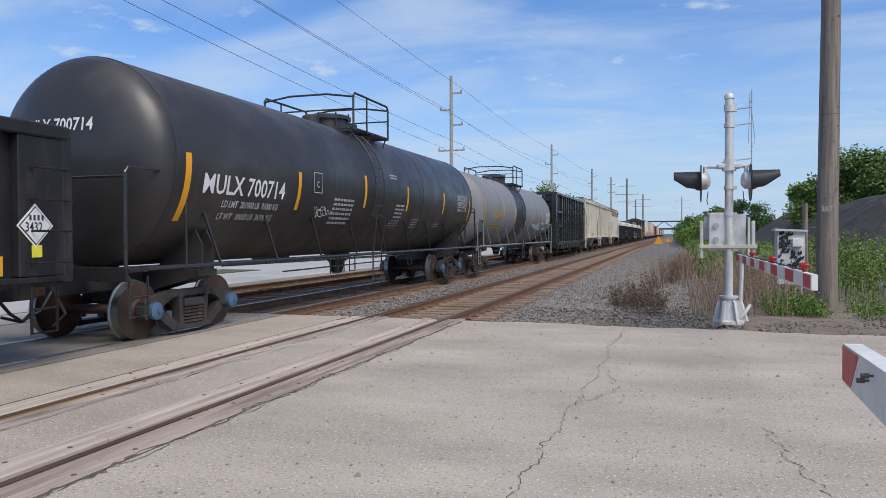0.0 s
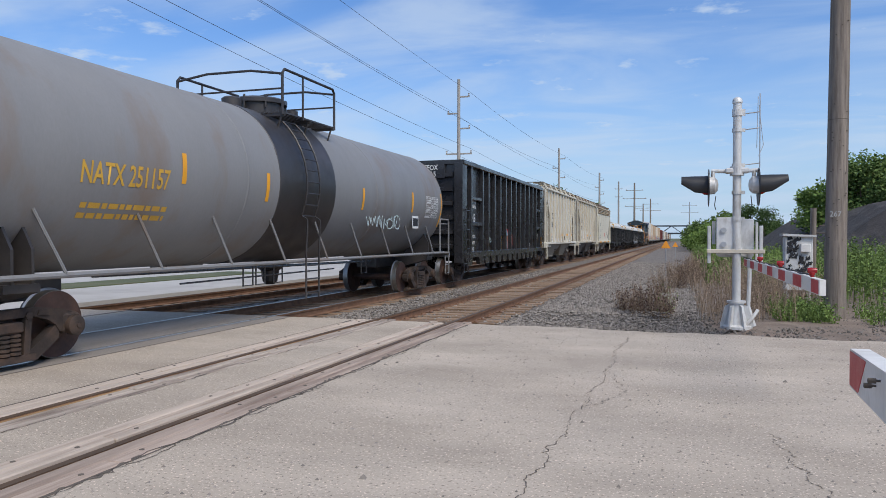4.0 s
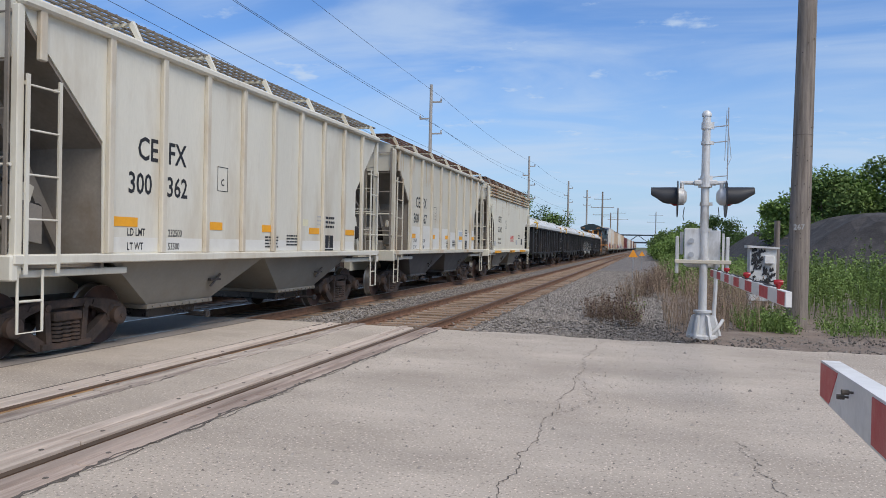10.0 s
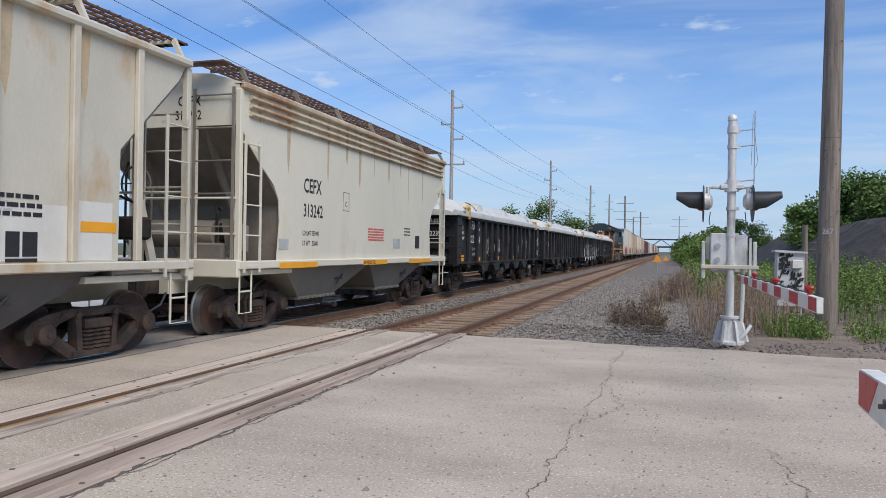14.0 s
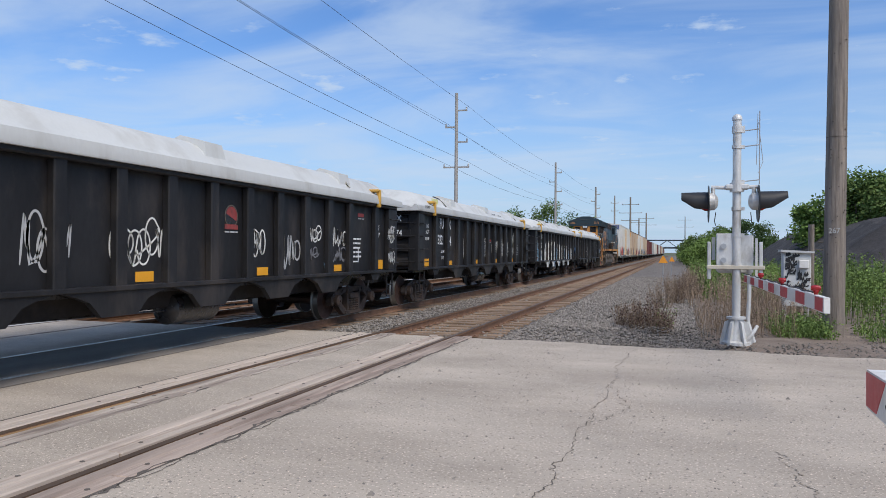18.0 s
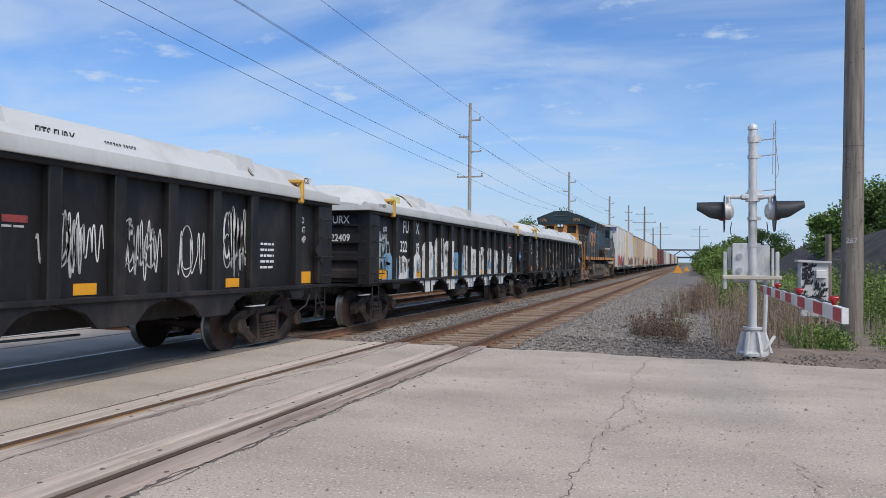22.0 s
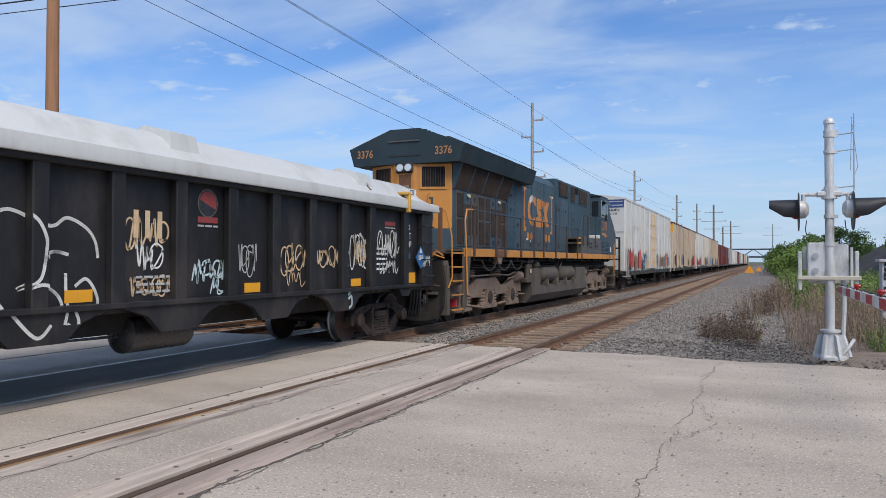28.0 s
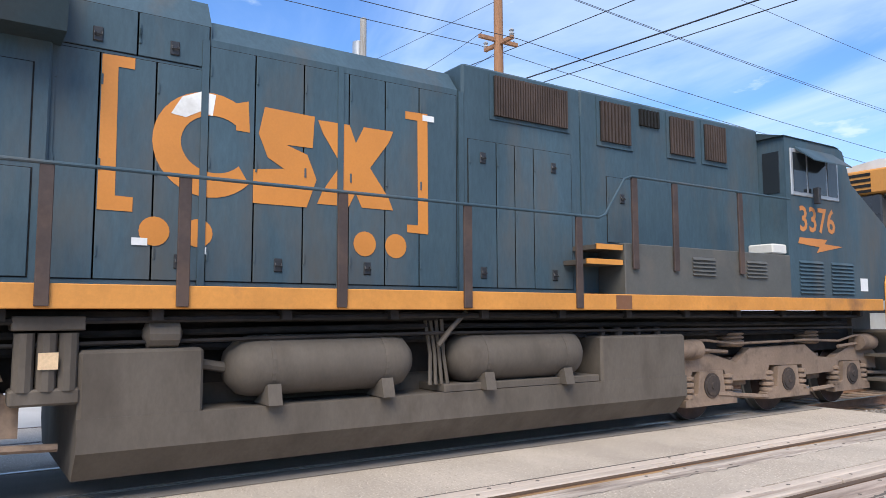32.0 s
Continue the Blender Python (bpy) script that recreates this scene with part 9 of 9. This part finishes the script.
for i in range(110):
    x, z = rr.uniform(-.28, .20), rr.uniform(.56, 1.6)
    w, h = rr.uniform(.03, .13), rr.uniform(.04, .15)
    if x + w > .0 and 1.16 < z < 1.52:
        continue
    sc = Geo().prism([(x, z), (x + w * .5, z + rr.uniform(-.02, .02)), (x + w, z + h * rr.uniform(.2, .6)), (x + w * .8, z + h), (x + w * .4, z + h * .5), (x + .01, z + h * .8)], -.224 - .0002 * i, -.219, "y")
    part("graffiti", sc, M_DECALBLK, cb, "black sprayed scribble")


def triangle_sign(x, y, z, s):
    p = thing("triangle_sign", "orange triangular trackside sign on a thin post", "track sign", pose(x, y, -.25), "trackside signs")
    part("post", Geo().tube([(0, 0, 0), (0, 0, z + .2)], .022, 6), M_STEELGREY, p)
    part("panel", Geo().prism([(-s, z - s * .45 + .25), (s, z - s * .45 + .25), (s * .12, z + s * 1.15 + .25), (-s * .12, z + s * 1.15 + .25)], -.03, -.022, "y"), M_ORANGE, p)


triangle_sign(-.68, 35, 1.18, .21)
triangle_sign(-.47, 62, .95, .23)

br = thing("truss_bridge", "dark steel truss bridge over the railway far off", "bridge", pose(0, 400, 0))
g = Geo()
for yy in (-3, 3):
    g.box(-60, 60, yy - .25, yy + .25, 3.6, 4.4)
    g.box(-60, 60, yy - .3, yy + .3, 7.6, 8.2)
pieces("chord", g, M_DARKSTEEL, br)
for i in range(24):
    x = -60 + 5 * i
    g = Geo()
    for yy in (-3, 3):
        up = i % 2 == 0
        g.prism([(x - .25, 4.2 if up else 7.9), (x + .25, 4.2 if up else 7.9), (x + 5.25, 7.9 if up else 4.2), (x + 4.75, 7.9 if up else 4.2)], yy - .2, yy + .2, "y")
    pieces("diagonal", g, M_DARKSTEEL, br)
part("deck", Geo().box(-60, 60, -3, 3, 3.8, 4.1), M_DARKSTEEL, br)
g = Geo()
for x in (-22, 14):
    g.box(x - 1, x + 1, -3, 3, -.5, 3.7)
pieces("pier", g, M_CONC, br)


# ---- plants and the mound ----
def leaf(g, p, s, rr):
    """One small pointed leaf, folded on its midrib."""
    d = Vector((rr.gauss(0, 1), rr.gauss(0, 1), rr.gauss(0, .7)))
    d = d.normalized() if d.length > .01 else Vector((1, 0, 0))
    side = d.cross(Vector((rr.gauss(0, 1), rr.gauss(0, 1), rr.gauss(0, 1))))
    side = side.normalized() if side.length > .01 else d.orthogonal().normalized()
    p = Vector(p)
    a, b, c, e = p, p + d * s * .5 + side * s * .3, p + d * s, p + d * s * .5 - side * s * .3
    g.add([tuple(a), tuple(b), tuple(c), tuple(e)], [(0, 1, 2, 3)])


def tree(x, y, h, w, paint, seed, leaves=900, size=.35, z0=-.4, label="leafy green tree with an uneven crown"):
    rr = random.Random(seed)
    t = thing("tree", label, "tree", pose(x, y, z0), "trees round the railway")
    g = Geo().tube([(0, 0, 0), (rr.uniform(-.1, .1), 0, h * .3), (rr.uniform(-.3, .3), rr.uniform(-.3, .3), h * .65)], .02 * h + .05, 8, True, .03)
    clumps = []
    for i in range(9):
        a, zz = rr.uniform(0, 6.3), h * rr.uniform(.35, .92)
        rad = w * rr.uniform(.25, .8) * (1 - abs(zz / h - .55) * .9)
        q = (rad * math.cos(a), rad * math.sin(a), zz)
        clumps.append((q, w * rr.uniform(.28, .5)))
        g.tube([(0, 0, h * rr.uniform(.2, .5)), (q[0] * .5, q[1] * .5, zz * .85), q], .045, 5, True, .012)
    part("trunk", g, M_BARK, t)
    g = Geo()
    for i in range(leaves):
        (cx, cy, cz), r = rr.choice(clumps)
        v = Vector((rr.gauss(0, 1), rr.gauss(0, 1), rr.gauss(0, .8))).normalized() * r * rr.uniform(.45, 1.15)
        leaf(g, (cx + v.x, cy + v.y, max(.25, cz + v.z)), size * rr.uniform(.6, 1.4), rr)
    part("crown", g, paint, t)
    return t


def wood(name, x0, x1, y0, y1, h0, h1, n, paint, seed, label, size=.6, per=260, spread=2.6):
    """Far bushes and trees that grow into one another: clumps of leaves."""
    rr = random.Random(seed)
    g = Geo()
    for i in range(n):
        cx, cy = rr.uniform(x0, x1), rr.uniform(y0, y1)
        f = (cx - x0) / max(.1, x1 - x0)
        h = (h0 + (h1 - h0) * f) * rr.uniform(.6, 1.05)
        r = spread * rr.uniform(.6, 1.3)
        for k in range(per):
            v = Vector((rr.gauss(0, 1), rr.gauss(0, 1), rr.gauss(0, 1))).normalized()
            zc = h * .5
            p = (cx + v.x * r * rr.uniform(.6, 1.1), cy + v.y * r * rr.uniform(.6, 1.1), zc + v.z * zc * rr.uniform(.75, 1.1))
            leaf(g, (p[0], p[1], max(-.2, p[2])), size * rr.uniform(.6, 1.5), rr)
    return tagged(part(name, g, paint), label, "woods", kind="stuff")


# dark mound behind the pole
g = Geo()
vs, fs, nx, ny = [], [], 70, 34
for j in range(ny + 1):
    for i in range(nx + 1):
        x, y = 5.5 + 75 * i / nx, 44 + 60 * j / ny
        e = min(1, max(0, (x - 5.8) / 9.0)) * min(1, max(0, (y - 44) / 11))
        e = e * e * (3 - 2 * e)
        z = -.5 + 4.75 * e * (1 + .09 * noise.noise((x * .12, y * .12, 0))) + .35 * e * noise.noise((x * .5, y * .5, 2)) + .12 * noise.noise((x * 1.7, y * 1.7, 2)) * e
        vs.append((x, y, z))
fs = [(j * (nx + 1) + i, j * (nx + 1) + i + 1, (j + 1) * (nx + 1) + i + 1, (j + 1) * (nx + 1) + i) for j in range(ny) for i in range(nx)]
solid("mound", g.add(vs, fs), M_COAL, "long dark heap of ballast and cinders", "mound")

for k, (x, y, h, w) in enumerate(((12.6, 72, 7.2, 3.0), (14.6, 70, 9.4, 3.8), (17.6, 73, 10.2, 4.2), (21.0, 70, 10.0, 4.2), (24.5, 73, 10.4, 4.4), (29, 72, 10.6, 4.6), (34, 74, 11, 4.8), (40, 76, 11.2, 5), (47, 78, 11.6, 5))):
    tree(x, y, h, w, M_LEAF if k % 2 else M_LEAFLIGHT, 100 + k, 8000, .30, 0)
tree(9.9, 122, 8.2, 2.6, M_LEAFDARK, 120, 2600, .28)
tree(12.6, 128, 6.8, 3.0, M_LEAFDARK, 121, 2400, .28)
tree(6.8, 100, 4.6, 2.2, M_LEAF, 122, 1800, .24)
for k in range(5):
    tree(-13.6 - 2.9 * k, 112 + 3 * (k % 2), 8.0 + (k % 3) * .8, 3.2, M_LEAFDARK if k % 2 else M_LEAF, 130 + k, 2600, .28)
tree(-28.5, 120, 8.2, 3.4, M_LEAF, 140, 2200, .3)
wood("woods", 1.6, 9.5, 125, 165, 4.0, 6.9, 30, M_LEAF, 7, "rounded green bushes along the line", .34, 800, 2.5)
wood("woods", 1.2, 5.5, 95, 125, 2.4, 4.6, 18, M_LEAFLIGHT, 8, "light green bushes along the line", .26, 650, 1.7)
wood("woods", 9, 34, 140, 175, 5.0, 7.5, 26, M_LEAFDARK, 9, "dark trees behind the mound", .45, 520, 3.2)
wood("woods", -60, -24, 420, 450, 7, 7, 22, M_LEAFDARK, 10, "far dark trees", 1.2, 120, 5)
wood("woods", 9, 90, 330, 380, 8, 10, 30, M_LEAFDARK, 12, "far dark trees", 1.3, 110, 5.5)


def blades(name, area, n, h0, h1, paint, seed, label, w=.02, lean=.35, leafy=0, z=-.1, category="grass", ls=.1):
    """Upright stems, some with small leaves."""
    rr = random.Random(seed)
    g = Geo()
    x0, x1, y0, y1 = area
    for i in range(n):
        x, y = rr.uniform(x0, x1), rr.uniform(y0, y1)
        h = rr.uniform(h0, h1)
        a, l = rr.uniform(0, 6.3), h * lean * rr.random()
        dx, dy = l * math.cos(a), l * math.sin(a)
        b = rr.uniform(0, 3.14)
        cx, cy = w * math.cos(b), w * math.sin(b)
        g.add([(x - cx, y - cy, z), (x + cx, y + cy, z), (x + dx * .4 + cx * .7, y + dy * .4 + cy * .7, z + h * .6), (x + dx * .4 - cx * .7, y + dy * .4 - cy * .7, z + h * .6), (x + dx, y + dy, z + h)],
              [(0, 1, 2, 3), (3, 2, 4)])
        for k in range(leafy):
            f = rr.uniform(.25, 1)
            leaf(g, (x + dx * f, y + dy * f, z + h * f), ls * rr.uniform(.5, 1.4), rr)
    return tagged(part(name, g, paint), label, category, kind="stuff")


blades("weeds", (3.3, 9.5, 15.2, 17.2), 1500, .12, .5, M_WEED, 21, "low green grass at the foot of the pole", .007, .8, 5, ls=.05)
blades("weeds", (1.75, 2.75, 15.0, 17.4), 800, .12, .5, M_WEED, 29, "low green grass beside the pole", .007, .8, 5, ls=.05)
blades("weeds", (3.4, 12, 18.5, 25), 950, .8, 1.75, M_WEED, 22, "tall green weeds behind the pole", .008, .25, 34, category="weeds", ls=.065)
blades("weeds", (6, 14, 18.5, 25), 700, 1.0, 2.1, M_LEAF, 30, "tall dark green weeds behind the pole", .008, .25, 34, category="weeds", ls=.07)
blades("weeds", (1.2, 3.3, 17, 28), 900, .5, 1.15, M_DRY, 24, "dry brown weeds behind the signal", .005, .4, 6, category="weeds", ls=.035)
blades("weeds", (.35, 2.1, 14.9, 19), 650, .35, 1.05, M_DRY, 25, "dry brown stems behind the signal", .004, .5, 5, category="weeds", ls=.03)
blades("weeds", (.8, 5.5, 26, 60), 1700, .5, 1.4, M_WEED, 26, "green weeds along the line", .02, .35, 7, category="weeds")
blades("weeds", (.3, 2.2, 24, 48), 800, .4, 1.1, M_DRY, 31, "dry brown weeds along the ballast", .008, .4, 6, category="weeds", ls=.05)
blades("weeds", (12, 30, 22, 42), 1200, .8, 2.1, M_WEED, 27, "tall green weeds below the mound", .02, .3, 9, category="weeds")
blades("weeds", (5.5, 14, 28, 44), 900, .6, 1.5, M_WEED, 28, "tall green weeds below the mound", .02, .3, 8, category="weeds")
# woods that close the place beside the road, seen only as reflections in the cars
wood("woods", 38, 60, -60, 60, 8, 11, 46, M_LEAFDARK, 33, "tall trees beyond the crossing", 1.0, 170, 4.5)


def bush(x, y, h, w, paint, seed, label, stems=130, leaves=26, z0=-.25):
    rr = random.Random(seed)
    b = thing("bush", label, "bush", pose(x, y, z0), "bushes on the ballast")
    g, l = Geo(), Geo()
    for i in range(stems):
        a, r = rr.uniform(0, 6.3), w * math.sqrt(rr.random())
        hh = h * rr.uniform(.55, 1.05) * (1 - .35 * r / w)
        p0 = Vector((r * .55 * math.cos(a), r * .55 * math.sin(a), 0))
        p1 = Vector((r * math.cos(a) + rr.gauss(0, .05), r * math.sin(a) + rr.gauss(0, .05), hh))
        g.tube([tuple(p0), tuple(p0.lerp(p1, .5) + Vector((rr.gauss(0, .03), rr.gauss(0, .03), 0))), tuple(p1)], .006, 4, False, .003)
        for k in range(leaves):
            q = p0.lerp(p1, rr.uniform(.2, 1.03))
            leaf(l, (q.x + rr.gauss(0, .03), q.y + rr.gauss(0, .03), q.z), rr.uniform(.02, .055), rr)
    tagged(part("stem", g, M_DRY, b), kind="stuff")
    tagged(part("foliage", l, paint, b), kind="stuff")
    return b


dry = "dry brown bush with thin stems on the ballast"
bush(-1.0, 17.2, .85, .30, M_DRYDARK, 41, dry, 60, 14)
bush(-.42, 16.7, .80, .34, M_DRYDARK, 42, dry, 70, 14)
bush(-.70, 17.5, 1.05, .36, M_DRYDARK, 43, dry, 70, 16)
bush(-1.35, 18.0, .75, .22, M_DRYDARK, 44, dry, 40, 12)
bush(-.35, 17.2, .85, .28, M_WEED, 45, "sparse green shoots among dry stems", 24, 14)
for k, (x, y) in enumerate(((-.5, 24.5), (-.1, 27), (.35, 29.5), (-.2, 32), (.6, 33), (.2, 36), (.75, 38))):
    bush(x, y, 1.15, .5, M_DRYDARK if k % 3 else M_DRY, 50 + k, dry, 70, 16)


# ---- motion ----
def run(t):
    """The way that the train has gone: an even speed, a little faster at the end."""
    return SPEED * t + (.065 * (t - 29) ** 2 if t > 29 else 0)


def motions():
    """The train rolls by; its wheelsets turn with it."""
    for car, u in MOVING:
        walk(car, [(t, pose(TRAIN_X, u - run(t), 0)) for t in (0, 7, 14, 21, 28, 29, 30, 31, 32)])
    step = .1
    for w, y, r in ROLLING:
        walk(w, [(i * step, pose(0, y, r, math.degrees(run(i * step) / r) % 360)) for i in range(321)])


motions()
